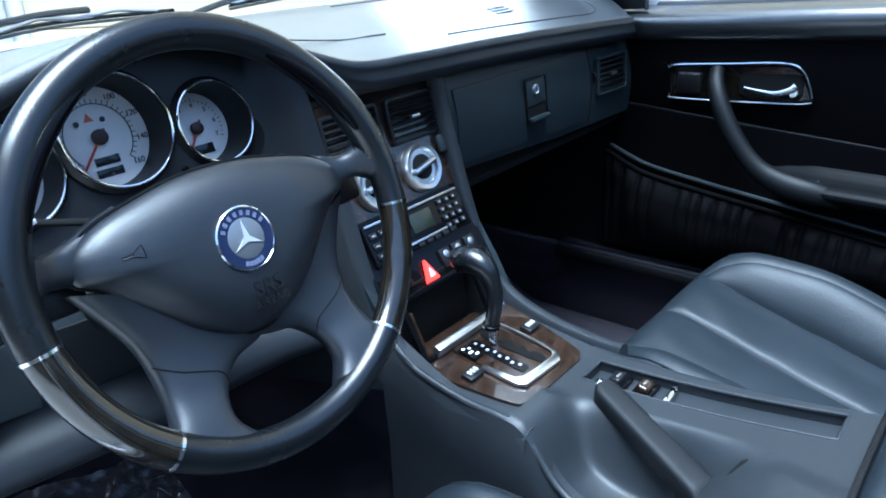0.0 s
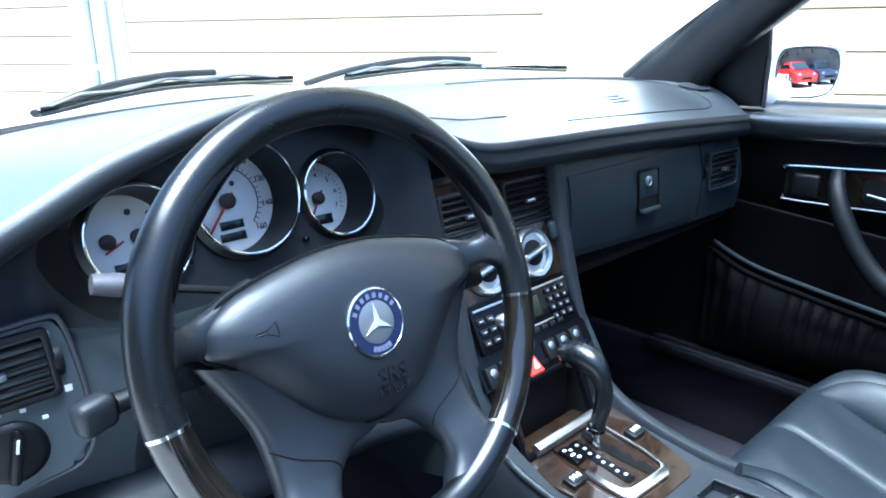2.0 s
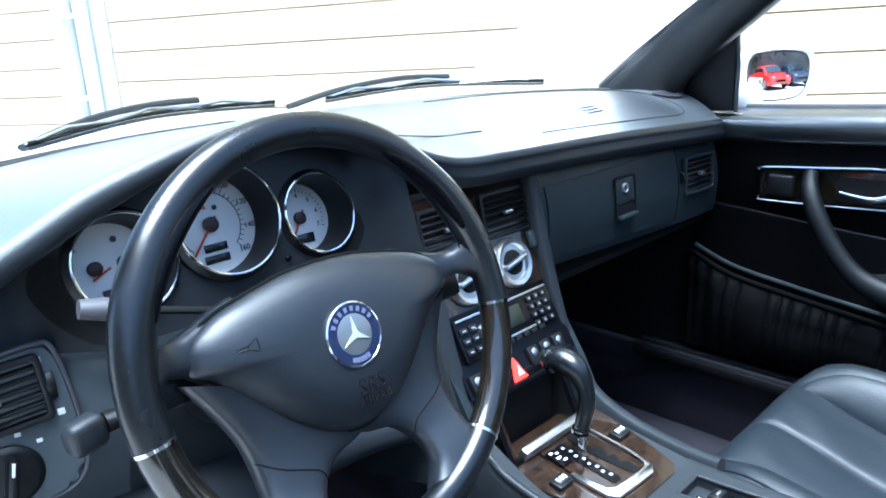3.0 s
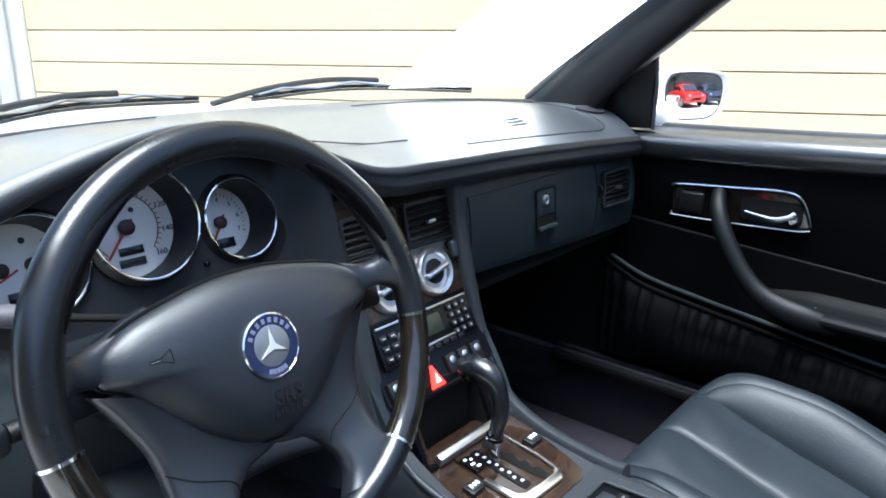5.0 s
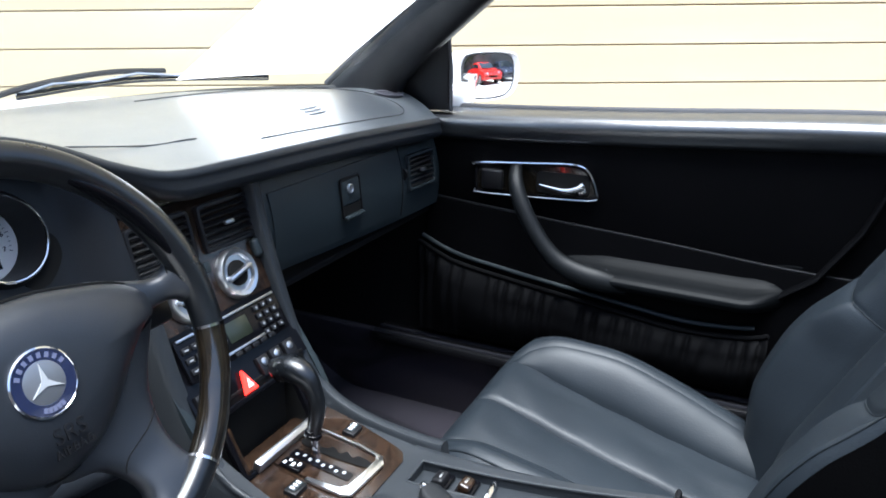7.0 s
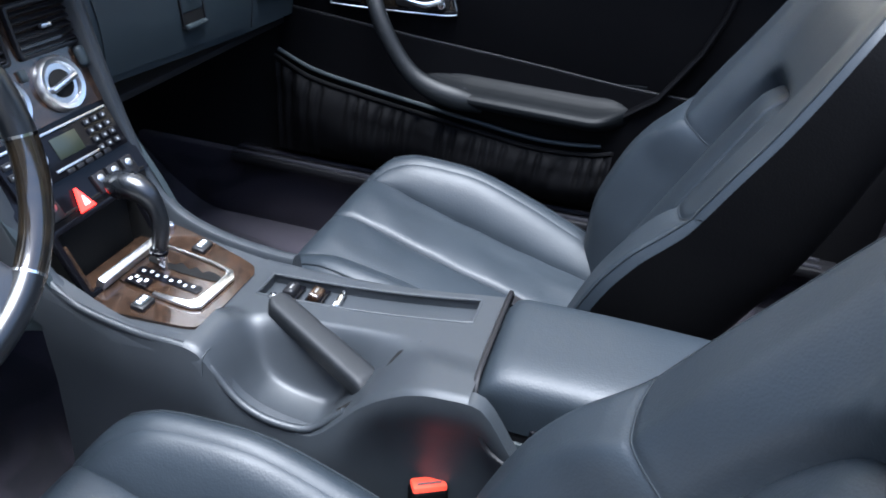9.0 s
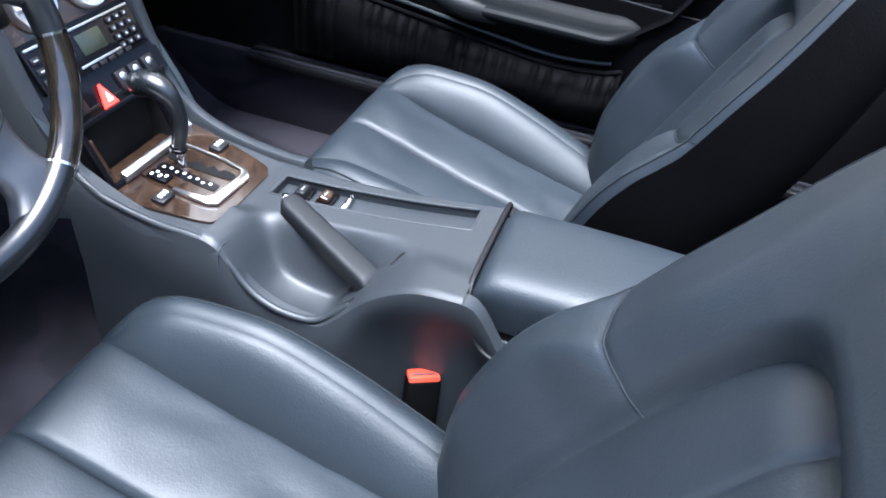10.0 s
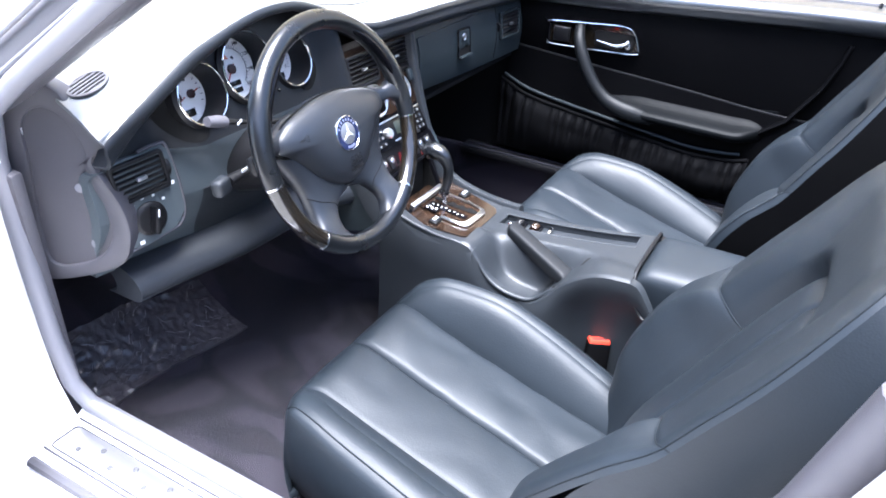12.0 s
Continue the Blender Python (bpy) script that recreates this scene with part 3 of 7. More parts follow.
def build_sill_and_floor():
    # floor pan with toe board, carpeted
    def floor(u, v):
        x = u
        y = -0.95 + 1.75 * v
        rise = smooth(0.36, 0.80, y) * 0.30 + 0.05 * smooth(-0.55, -0.80, y)
        return (x, y, 0.195 + rise)
    ob = part("floor", sheet(floor, lin(-0.665, 0.665, 15), lin(0, 1, 120), 0.02), carpet)
    tagged(ob, "dark purple-grey carpet of the car floor, brushed in streaks", "carpet", kind="structure")
    # firewall above the toe board; matt black paints in the dark under the dashboard
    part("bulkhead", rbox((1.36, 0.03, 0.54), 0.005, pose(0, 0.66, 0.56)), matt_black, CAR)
    for s in (-1, 1):
        inner = part("inner_sill", rbox((0.03, 1.55, 0.18), 0.012, pose(s * 0.675, -0.20, 0.265)), carpet if s > 0 else seal_grey, CAR)
        # matt black puts in the passenger footwell's shade; the driver's panel is grey
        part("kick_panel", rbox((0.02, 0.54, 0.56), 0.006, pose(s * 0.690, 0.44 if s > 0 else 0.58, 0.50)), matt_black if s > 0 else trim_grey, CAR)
    # passenger sill: two bright ribs on a dark strip
    part("sill_strip", rbox((0.075, 1.24, 0.02), 0.006, pose(0.655, -0.315, 0.362)), black_plastic, CAR)
    for dx in (-0.022, 0.004):
        part("sill_rib", tube([(0.652 + dx, y, 0.373) for y in lin(-0.9, 0.30, 12)], 0.005, 8), rib_grey, CAR)
    # driver's sill in white paint with its metal scuff plate
    prof = [(-0.672, 0.345), (-0.690, 0.362), (-0.705, 0.352), (-0.722, 0.345), (-0.775, 0.343), (-0.79, 0.335), (-0.80, 0.315), (-0.83, 0.30), (-0.855, 0.27), (-0.86, 0.18), (-0.70, 0.18)]
    part("sill", loft([[(x, y, z) for x, z in prof] for y in lin(-0.95, 0.30, 8)]), white_paint, CAR)
    part("sill_seal", tube([(-0.688, y, 0.362) for y in lin(-0.85, 0.24, 14)] + [(-0.693, 0.28, 0.372), (-0.70, 0.305, 0.41), (-0.705, 0.312, 0.50), (-0.705, 0.318, 0.60), (-0.70, 0.33, 0.70), (-0.697, 0.335, 0.80), (-0.695, 0.32, 0.87), (-0.69, 0.25, 0.925), (-0.672, 0.08, 1.04), (-0.65, -0.09, 1.15)], 0.014, 12), seal_grey, CAR, "grey rubber door seal")
    part("outer_seal", tube([(-0.798, y, 0.322) for y in lin(-0.95, 0.30, 10)], 0.010, 8), trim_grey, CAR)
    for x, z in ((-0.712, 0.3505), (-0.779, 0.3425)):
        part("sill_line", tube([(x, y, z) for y in lin(-0.95, 0.29, 14)], 0.0022, 6), trim_grey, CAR)
    plate = thing("scuff_plate", (-0.748, 0.05, 0.345), "brushed metal scuff plate with small screws on the door sill", "scuff plate")
    part("plate", prism(rrect(0.05, 0.56, 0.008), 0.004, pose(-0.748, 0.0, 0.3435), 0.001), scuff_metal, plate)
    part("plate_edge", tube([(-0.748 + x, y, 0.3476) for x, y in rrect(0.051, 0.562, 0.008)], 0.0014, 6, True), trim_grey, plate)
    part("inset", prism(rrect(0.036, 0.53, 0.006), 0.0016, pose(-0.748, 0.0, 0.3472), 0.0006), scuff_metal, plate)
    for k in range(9):
        y = 0.235 - 0.036 * k * 1.02
        part("screw", lathe([(0.0042, 0), (0.0042, 0.0012), (0.003, 0.0018), (0.001, 0.0012)], pose(-0.748 + (0.009 if k % 2 else -0.009), y, 0.3488), 12), rubber, plate)
    # white door post at the front of the opening
    post = [(-0.71, 0.305), (-0.72, 0.31), (-0.78, 0.325), (-0.84, 0.34), (-0.86, 0.37), (-0.86, 0.60), (-0.70, 0.60)]
    rings = []
    for z, dy, dx in ((0.30, -0.03, 0), (0.36, 0.0, 0), (0.42, 0.022, 0), (0.50, 0.03, 0), (0.62, 0.035, 0), (0.74, 0.035, 0.0), (0.84, 0.03, 0.005), (0.90, 0.02, 0.02)):
        rings.append([(x + dx, y + dy, z) for x, y in post])
    part("door_post", loft(rings), white_paint, CAR, "white painted door post")
    # rear of the opening and the tub behind the seats
    part("rear_tub", rbox((1.40, 0.04, 0.62), 0.02, pose(0, -1.0, 0.50)), carpet, CAR)
    part("rear_deck", rbox((1.50, 0.9, 0.05), 0.02, pose(0, -1.47, 0.86), 3), white_paint, CAR)
    for s in (-1, 1):
        part("quarter_panel", rbox((0.10, 0.9, 0.16), 0.03, pose(s * 0.765, -1.45, 0.795), 3), white_paint, CAR)
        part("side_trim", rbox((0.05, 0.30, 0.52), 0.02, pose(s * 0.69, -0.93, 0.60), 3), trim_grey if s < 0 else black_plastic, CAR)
    # latch-side post with grey trim, white skin outside
    part("rear_post_trim", tube([(-0.664, -0.585, 0.40), (-0.676, -0.665, 0.58), (-0.682, -0.722, 0.74), (-0.685, -0.755, 0.88)], [0.022, 0.024, 0.024, 0.022], 12), trim_grey, CAR)
    part("rear_post", tube([(-0.744, -0.60, 0.34), (-0.757, -0.69, 0.56), (-0.763, -0.755, 0.74), (-0.764, -0.795, 0.88)], [0.06, 0.055, 0.05, 0.045], 14), white_paint, CAR)


build_sill_and_floor()


# ---- the dashboard ----
LIP_Z = [(-0.64, 0.817), (-0.615, 0.827), (-0.565, 0.845), (-0.513, 0.868), (-0.45, 0.898), (-0.338, 0.938), (-0.243, 0.942), (-0.17, 0.922), (-0.10, 0.890), (-0.04, 0.870), (0.05, 0.866), (0.2, 0.862), (0.4, 0.853), (0.64, 0.840)]
LIP_Y = [(-0.64, 0.180), (-0.56, 0.188), (-0.45, 0.190), (-0.34, 0.182), (-0.22, 0.178), (-0.12, 0.172), (-0.02, 0.158), (0.1, 0.152), (0.35, 0.150), (0.64, 0.143)]


ROLL_R = [(-0.64, 0.012), (-0.56, 0.017), (-0.47, 0.018), (-0.40, 0.014), (-0.34, 0.011), (-0.2, 0.010), (0.0, 0.011), (0.64, 0.012)]


def dash_top(x, s):
    """Across the top from its rear edge (s = 0) over the round roll (to 0.1) to the glass; s < 0 turns under."""
    ly, lz, r = interp(x, LIP_Y), interp(x, LIP_Z), interp(x, ROLL_R)
    fy = interp(x, FAR) - 0.002
    hood = smooth(-0.02, -0.14, x) * smooth(-0.66, -0.52, x)
    if s < 0:
        k = -s
        thin = [(0.0, 0.0), (0.003, -0.003), (0.009, -0.004), (0.016, -0.005), (0.088, -0.005)]
        full = [(0.0, 0.0), (-0.004, -0.008), (-0.003, -0.017), (0.004, -0.024), (0.028, -0.028)]
        under = [(p[0] * hood + q[0] * (1 - hood), p[1] * hood + q[1] * (1 - hood)) for p, q in zip(thin, full)]
        i = min(3, int(k * 4))
        f = k * 4 - i
        return (x, ly + under[i][0] * (1 - f) + under[i + 1][0] * f, lz + under[i][1] * (1 - f) + under[i + 1][1] * f)
    a = radians(-25 + 115 * min(1.0, s / 0.1))
    y1, z1 = ly + r * (math.cos(radians(25)) - math.cos(a)), lz + r * (math.sin(a) + math.sin(radians(25)))
    if s <= 0.1:
        return (x, y1, z1)
    f = (s - 0.1) / 0.9
    y = y1 + (fy - y1) * f
    rise = 1 - (1 - f) ** ((1.3 + 1.9 * smooth(-0.54, -0.44, x)) if z1 < FAR_Z else 1.6)
    z = z1 + (FAR_Z - 0.012 * abs(x / 0.64) ** 3 - z1) * rise + 0.008 * math.sin(math.pi * f)
    return (x, y, z)


DASH = thing("dashboard", (0, 0.3, 0.6), "dark grey padded dashboard with gloss and painted-in skylight on its broad top", "dashboard")
xs_ = [-0.635 + 1.275 * k / 110 for k in range(111)]
roll_ = [-1, -0.75, -0.5, -0.25, 0.0, 0.015, 0.03, 0.045, 0.06, 0.07]
top_ = [0.07, 0.08, 0.09, 0.1, 0.12, 0.16, 0.22, 0.3, 0.38, 0.46, 0.54, 0.62, 0.7, 0.78, 0.86, 0.93, 1.0]
part("top_pad", sheet(dash_top, xs_, top_, 0.006), lit_dash_vinyl, DASH, sharp=60)
part("rear_roll", sheet(dash_top, xs_, roll_, 0.006), roll_vinyl, DASH, "round edge of the dashboard top, its shade painted in", 60)


def on_dash(x, y, up=0.0):
    ly, fy = interp(x, LIP_Y), interp(x, FAR)
    y1 = dash_top(x, 0.1)[1]
    p = Vector(dash_top(x, max(0.1, 0.1 + 0.9 * (y - y1) / (fy - y1))))
    return p + Vector((0, 0, up))


# outline of the airbag flap and other seams as thin grooves
seam = [on_dash(x, y, 0.0006) for x, y in [(0.16, 0.19), (0.30, 0.186), (0.45, 0.18), (0.545, 0.176), (0.575, 0.20), (0.572, 0.26), (0.545, 0.34), (0.50, 0.41), (0.42, 0.455), (0.30, 0.47), (0.20, 0.475)]]
part("flap_seam", tube(spline(seam, 5), 0.0010, 6), print_dark, DASH)
seam = [on_dash(x, y, 0.0006) for x, y in [(-0.10, 0.262), (0.0, 0.240), (0.05, 0.233), (0.075, 0.230)]]
part("hood_seam", tube(spline(seam, 5), 0.0011, 6), print_dark, DASH)
seam = [on_dash(x, interp(x, FAR) - 0.03, 0.0006) for x in lin(-0.50, -0.10, 10)]
part("vent_seam", tube(seam, 0.002, 6), print_dark, DASH)
# a pale embossed mark on the flap and the round grille by the pillar
for k in range(3):
    p = on_dash(0.36 + 0.004 * k, 0.235 + 0.012 * k, 0.0008)
    part("embossed_mark", rbox((0.045, 0.005, 0.0012), 0.0004, Matrix.Translation(p)), mark_grey, DASH)


def demist_grille(x, y, w, h, n, turn):
    p = on_dash(x, y, 0.002)
    q, r = on_dash(x + 0.02, y), on_dash(x, y + 0.02)
    up = (q - on_dash(x - 0.02, y)).cross(r - on_dash(x, y - 0.02)).normalized()
    m = facing(p, up, (0, 1, 0)) @ pose(0, 0, 0, 0, 0, turn)
    g = part("grille", ring_plate([(w * math.cos(a), h * math.sin(a)) for a in lin(0, 2 * math.pi * 31 / 32, 32)], [((w - 0.004) * math.cos(a), (h - 0.004) * math.sin(a)) for a in lin(0, 2 * math.pi * 31 / 32, 32)], 0.003, m), trim_grey, DASH)
    part("grille_back", prism([((w - 0.003) * math.cos(a), (h - 0.003) * math.sin(a)) for a in lin(0, 2 * math.pi * 31 / 32, 32)], 0.001, m), matt_black, DASH)
    for k in range(n):
        yy = (k - (n - 1) / 2) * 2 * (h - 0.003) / n
        ww = (w - 0.003) * math.sqrt(max(0.05, 1 - (yy / h) ** 2))
        part("grille_slat", rbox((2 * ww, 0.0028, 0.003), 0.0005, m @ pose(0, yy, 0.001)), trim_grey, g)


demist_grille(-0.583, 0.268, 0.036, 0.020, 6, 10)
demist_grille(0.598, 0.235, 0.030, 0.014, 4, -40)

# passenger's face panel with the glovebox lid
FACE_LOW = [(0.10, 0.705), (0.2, 0.700), (0.35, 0.692), (0.5, 0.686), (0.665, 0.684)]


def face(x, v, out=0.0):
    lo, hi = interp(x, FACE_LOW), interp(x, LIP_Z) - 0.022
    bulge = 0.010 * math.sin(math.pi * v)
    return (x, 0.166 + 0.012 * v - bulge - out - 0.004 * smooth(0.45, 0.66, x), lo + (hi - lo) * v)


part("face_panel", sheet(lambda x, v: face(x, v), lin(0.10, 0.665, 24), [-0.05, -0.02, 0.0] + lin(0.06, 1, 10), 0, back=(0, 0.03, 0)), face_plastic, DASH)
part("vent_seam", tube([face(0.512 + 0.006 * v, v, 0.0004) for v in lin(0, 1, 12)], 0.0011, 6), matt_black, DASH)
# underside in matt black too, for the shade beneath
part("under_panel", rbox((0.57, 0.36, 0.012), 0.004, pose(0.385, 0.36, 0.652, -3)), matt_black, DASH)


def on_face(x, z, out=0.0):
    lo, hi = interp(x, FACE_LOW), interp(x, LIP_Z) - 0.022
    return Vector(face(x, (z - lo) / (hi - lo), out))


FACE_N = (0, -1, 0.08)
box = part("glovebox_lid", sheet(lambda x, v: on_face(x, interp(x, FACE_LOW) + 0.004 + (0.815 - 0.004 - interp(x, FACE_LOW)) * v, 0.0025), lin(0.135, 0.495, 14), lin(0, 1, 8), 0, back=(0, 0.01, 0)), face_plastic, DASH)
c = on_face(0.333, 0.766, 0.0035)
m = facing(c, FACE_N)
latch = part("latch", ring_plate(rrect(0.060, 0.068, 0.006), rrect(0.054, 0.062, 0.004), 0.003, m), black_plastic, box)
part("latch_plate", prism(rrect(0.053, 0.040, 0.003), 0.002, m @ pose(0, 0.0095, 0), 0.0008), face_plastic, latch)
part("latch_recess", prism(rrect(0.053, 0.016, 0.002), 0.0006, m @ pose(0, -0.0200, 0.0004)), matt_black, latch)
part("latch_grip", rbox((0.053, 0.008, 0.010), 0.003, m @ pose(0, -0.0315, 0.005)), face_plastic, latch)
part("key_lock", lathe([(0.0085, 0), (0.0085, 0.003), (0.0065, 0.004), (0.0055, 0.003), (0.001, 0.003)], m @ pose(-0.003, 0.014, 0.001), 20), satin_metal, latch)
part("keyhole", rbox((0.0012, 0.006, 0.001), 0, m @ pose(-0.003, 0.014, 0.0042)), print_dark, latch)


def air_vent(name, m, w, h, n, mat_frame, tab=True, edge_w=0.006, wheel=0):
    """Louvred outlet: frame, dark throat, slats and a small slider."""
    v = part(name, ring_plate(rrect(w, h, 0.006), rrect(w - 2 * edge_w, h - 2 * edge_w, 0.004), 0.007, m, 0.0015), mat_frame, DASH)
    part("throat", prism(rrect(w - 1.6 * edge_w, h - 1.6 * edge_w, 0.004), 0.001, m @ pose(0, 0, -0.004)), matt_black, v)
    ih = h - 2 * edge_w
    for k in range(n):
        y = -ih / 2 + ih * (k + 0.5) / n
        part("slat", rbox((w - 2 * edge_w, 0.0022, 0.012), 0.0006, m @ pose(0, y, 0.000, 22)), black_plastic, v)
    if tab:
        part("slider", rbox((0.016, 0.006, 0.008), 0.0015, m @ pose(0, 0.0, 0.008)), satin_metal, v)
    if wheel:
        part("thumbwheel", lathe([(0.004, -0.003), (0.012, -0.003), (0.013, 0), (0.012, 0.003), (0.004, 0.003)], m @ pose(wheel * (w / 2 + 0.010), 0, -0.003, 0, 90, 0), 28), black_plastic, v)
    return v


air_vent("side_vent", facing(on_face(0.582, 0.763, 0.001), (-0.05, -1, 0.06)), 0.102, 0.070, 6, face_plastic, wheel=0)
part("vent_wheel", lathe([(0.003, -0.003), (0.012, -0.003), (0.013, 0), (0.012, 0.003), (0.003, 0.003)], facing(on_face(0.523, 0.763, -0.004), (0, -1, 0)) @ pose(0, 0, 0, 0, 90, 0), 24), black_plastic, DASH)

# driver's face: grey panel below the instruments
def drv_y(x):
    return interp(x, [(-0.63, 0.252), (-0.60, 0.247), (-0.55, 0.240), (-0.50, 0.232), (-0.45, 0.222), (-0.40, 0.214), (-0.3, 0.209), (-0.2, 0.206), (-0.15, 0.192), (-0.12, 0.176)])


def cluster_face(x, z):
    return (x, 0.212 + (z - 0.85) * 0.306 + 0.046 * smooth(-0.45, -0.525, x) - 0.026 * smooth(-0.165, -0.112, x), z)


DRV_TOP = [(-0.63, 0.7725), (-0.106, 0.7725)]


def drv(x, v, out=0.0):
    hi = interp(x, DRV_TOP)
    z = 0.585 + (hi - 0.585) * v
    y = drv_y(x) - 0.012 * math.sin(math.pi * v) + 0.03 * smooth(0.70, 0.60, z)
    return (x, y + (cluster_face(x, 0.772)[1] - y) * smooth(0.690 + 0.068 * smooth(-0.42, -0.47, x), 0.772, z) - out, z)


def on_drv(x, z, out=0.0):
    return Vector(drv(x, (z - 0.585) / (interp(x, DRV_TOP) - 0.585), out))


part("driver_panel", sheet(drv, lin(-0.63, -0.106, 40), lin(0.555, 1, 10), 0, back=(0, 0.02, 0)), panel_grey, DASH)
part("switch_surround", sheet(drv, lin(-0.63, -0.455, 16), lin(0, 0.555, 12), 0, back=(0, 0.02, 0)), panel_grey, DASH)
# lower part of one panel in darker plastic: shade behind the wheel
part("shaded_panel", sheet(drv, lin(-0.455, -0.106, 26), lin(0, 0.555, 12), 0, back=(0, 0.02, 0)), console_plastic, DASH)
part("panel_seam", tube([on_drv(x, 0.689, 0.0004) for x in lin(-0.455, -0.14, 14)], 0.0012, 6), print_dark, DASH)
# knee panel: a rounded lower bolster
def knee(u, v):
    a = math.pi * (0.05 + 0.95 * v)
    x = -0.598 + 0.475 * u
    return (x, drv_y(x) + 0.014 + 0.035 * math.cos(a) * 0.4 - 0.035 * math.sin(a), 0.565 + 0.03 * math.cos(a) - 0.005 * u)
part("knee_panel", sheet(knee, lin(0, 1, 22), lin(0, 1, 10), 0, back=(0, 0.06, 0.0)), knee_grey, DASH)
# end of the dashboard, bared by the open door: a slanted cap with a sunk field
CAP_X = Vector((-0.065, 0.14, 0)).normalized()
CAP_N = Vector((-0.14, -0.065, 0)).normalized()
CAP = axes((-0.600, 0.20, 0), CAP_X, (0, 0, 1), CAP_N)


def cap_outline(pts, n=4):
    return [(p.x, p.y) for p in spline(pts, n, True)]


end = cap_outline([(0.02, 0.812), (0.045, 0.788), (0.014, 0.72), (0.012, 0.66), (0.045, 0.612), (0.165, 0.582), (0.20, 0.64), (0.19, 0.80), (0.17, 0.895), (0.085, 0.900), (0.050, 0.856), (0.02, 0.828)])
field = cap_outline([(0.052, 0.800), (0.058, 0.780), (0.040, 0.71), (0.041, 0.665), (0.075, 0.626), (0.140, 0.612), (0.150, 0.66), (0.140, 0.78), (0.135, 0.84), (0.110, 0.865), (0.080, 0.858), (0.060, 0.83)])
part("end_cap", ring_plate(end, field, 0.030, CAP @ pose(0, 0, -0.026), 0.005), trim_grey, DASH, "grey moulded end cap")
part("cap_field", prism(field, 0.024, CAP @ pose(0, 0, -0.026)), trim_grey, DASH)
for y, z in ((0.075, 0.745), (0.070, 0.652)):
    part("cap_plug", lathe([(0.007, 0), (0.007, 0.0015), (0.005, 0.002)], CAP @ pose(y, z, -0.002), 16), seal_grey, DASH)

# side panel with vent and light switch
pm = facing((-0.5236, 0.2243, 0.6926), (-0.14, -1, 0.10))
pan = part("switch_panel", prism([(p.x, p.y) for p in spline([(-0.078, 0.080), (-0.03, 0.088), (0.003, 0.091), (0.015, 0.084), (0.0235, 0.035), (0.0245, -0.018), (0.013, -0.039), (-0.012, -0.046), (-0.074, -0.053), (-0.080, 0.0)], 5, True)], 0.010, pm, 0.004), panel_grey, DASH)
part("panel_edge", tube([pm @ Vector((p.x, p.y, 0.007)) for p in spline([(-0.03, 0.091), (0.004, 0.094), (0.0175, 0.087), (0.0262, 0.035), (0.0272, -0.019), (0.015, -0.042), (-0.012, -0.049), (-0.074, -0.056)], 6)], 0.0026, 8), trim_grey, pan)
air_vent("driver_vent", pm @ pose(-0.037, 0.054, 0.009, 0, 0, 4), 0.090, 0.062, 6, black_plastic)
part("thumbwheel", lathe([(0.004, -0.004), (0.016, -0.004), (0.017, 0), (0.016, 0.004), (0.004, 0.004)], pm @ pose(0.010, 0.055, 0.000, 0, 90, 0), 36), black_plastic, pan)
for dx, dy in ((0.004, 0.080), (0.014, 0.029)):
    part("wheel_mark", rbox((0.006, 0.006, 0.0008), 0.0003, pm @ pose(dx, dy, 0.0105)), print_white, pan)
km = pm @ pose(-0.035, -0.014, 0.010)
knob = part("light_switch", lathe([(0.027, 0), (0.027, 0.003), (0.024, 0.006), (0.021, 0.007)], km, 32), black_plastic, DASH)
part("switch_bar", rbox((0.009, 0.042, 0.020), 0.003, km @ pose(0, 0, 0.014, 0, 0, -12)), black_plastic, knob)
part("switch_mark", rbox((0.0025, 0.012, 0.001), 0.0003, km @ pose(0.0025, 0.013, 0.0243, 0, 0, -12)), print_white, knob)
for k, a in enumerate((160, 130, 100, 70, 40, 200)):
    g = radians(a)
    part("switch_symbol", rbox((0.0048, 0.0036, 0.0008), 0.0002, km @ pose(0.036 * math.cos(g), 0.036 * math.sin(g), 0.0006)), print_white, knob)
part("pull_mark", rbox((0.008, 0.006, 0.0008), 0.0002, km @ pose(-0.022, -0.033, 0.0006)), print_white, knob)

# ---- instruments ----
CL = thing("instrument_cluster", (-0.335, 0.24, 0.84), "three pale round dials with chrome rings under the dashboard hood", "instruments")
part("backing", sheet(lambda x, v: (x, 0.292 - 0.005 * v, 0.765 + (interp(x, LIP_Z) - 0.02 - 0.765) * v), lin(-0.60, -0.06, 26), lin(0, 1, 6), 0, back=(0, 0.02, 0)), black_plastic, CL)
GAUGES = ((-0.436, 0.844, 0.047), (-0.330, 0.863, 0.056), (-0.221, 0.847, 0.044))


def pierced(x, z):
    """True inside the round openings."""
    for cx, cz, r in GAUGES:
        if math.hypot(x - cx, z - cz) < r + 0.0015:
            return True
    return False


def build_face():
    bm = bmesh.new()
    nx, nz = 190, 76
    grid = {}
    for i in range(nx + 1):
        x = -0.60 + 0.494 * i / nx
        hi = interp(x, LIP_Z) - 0.003
        lo = 0.772
        for j in range(nz + 1):
            grid[i, j] = Vector(cluster_face(x, lo + (hi - lo) * j / nz))
    keep = {}

    def vert(k):
        if k not in keep:
            keep[k] = bm.verts.new(grid[k])
        return keep[k]
    for i in range(nx):
        for j in range(nz):
            c = (grid[i, j] + grid[i + 1, j + 1]) / 2
            if not pierced(c.x, c.z):
                bm.faces.new([vert(k) for k in ((i, j), (i + 1, j), (i + 1, j + 1), (i, j + 1))])
    return bm


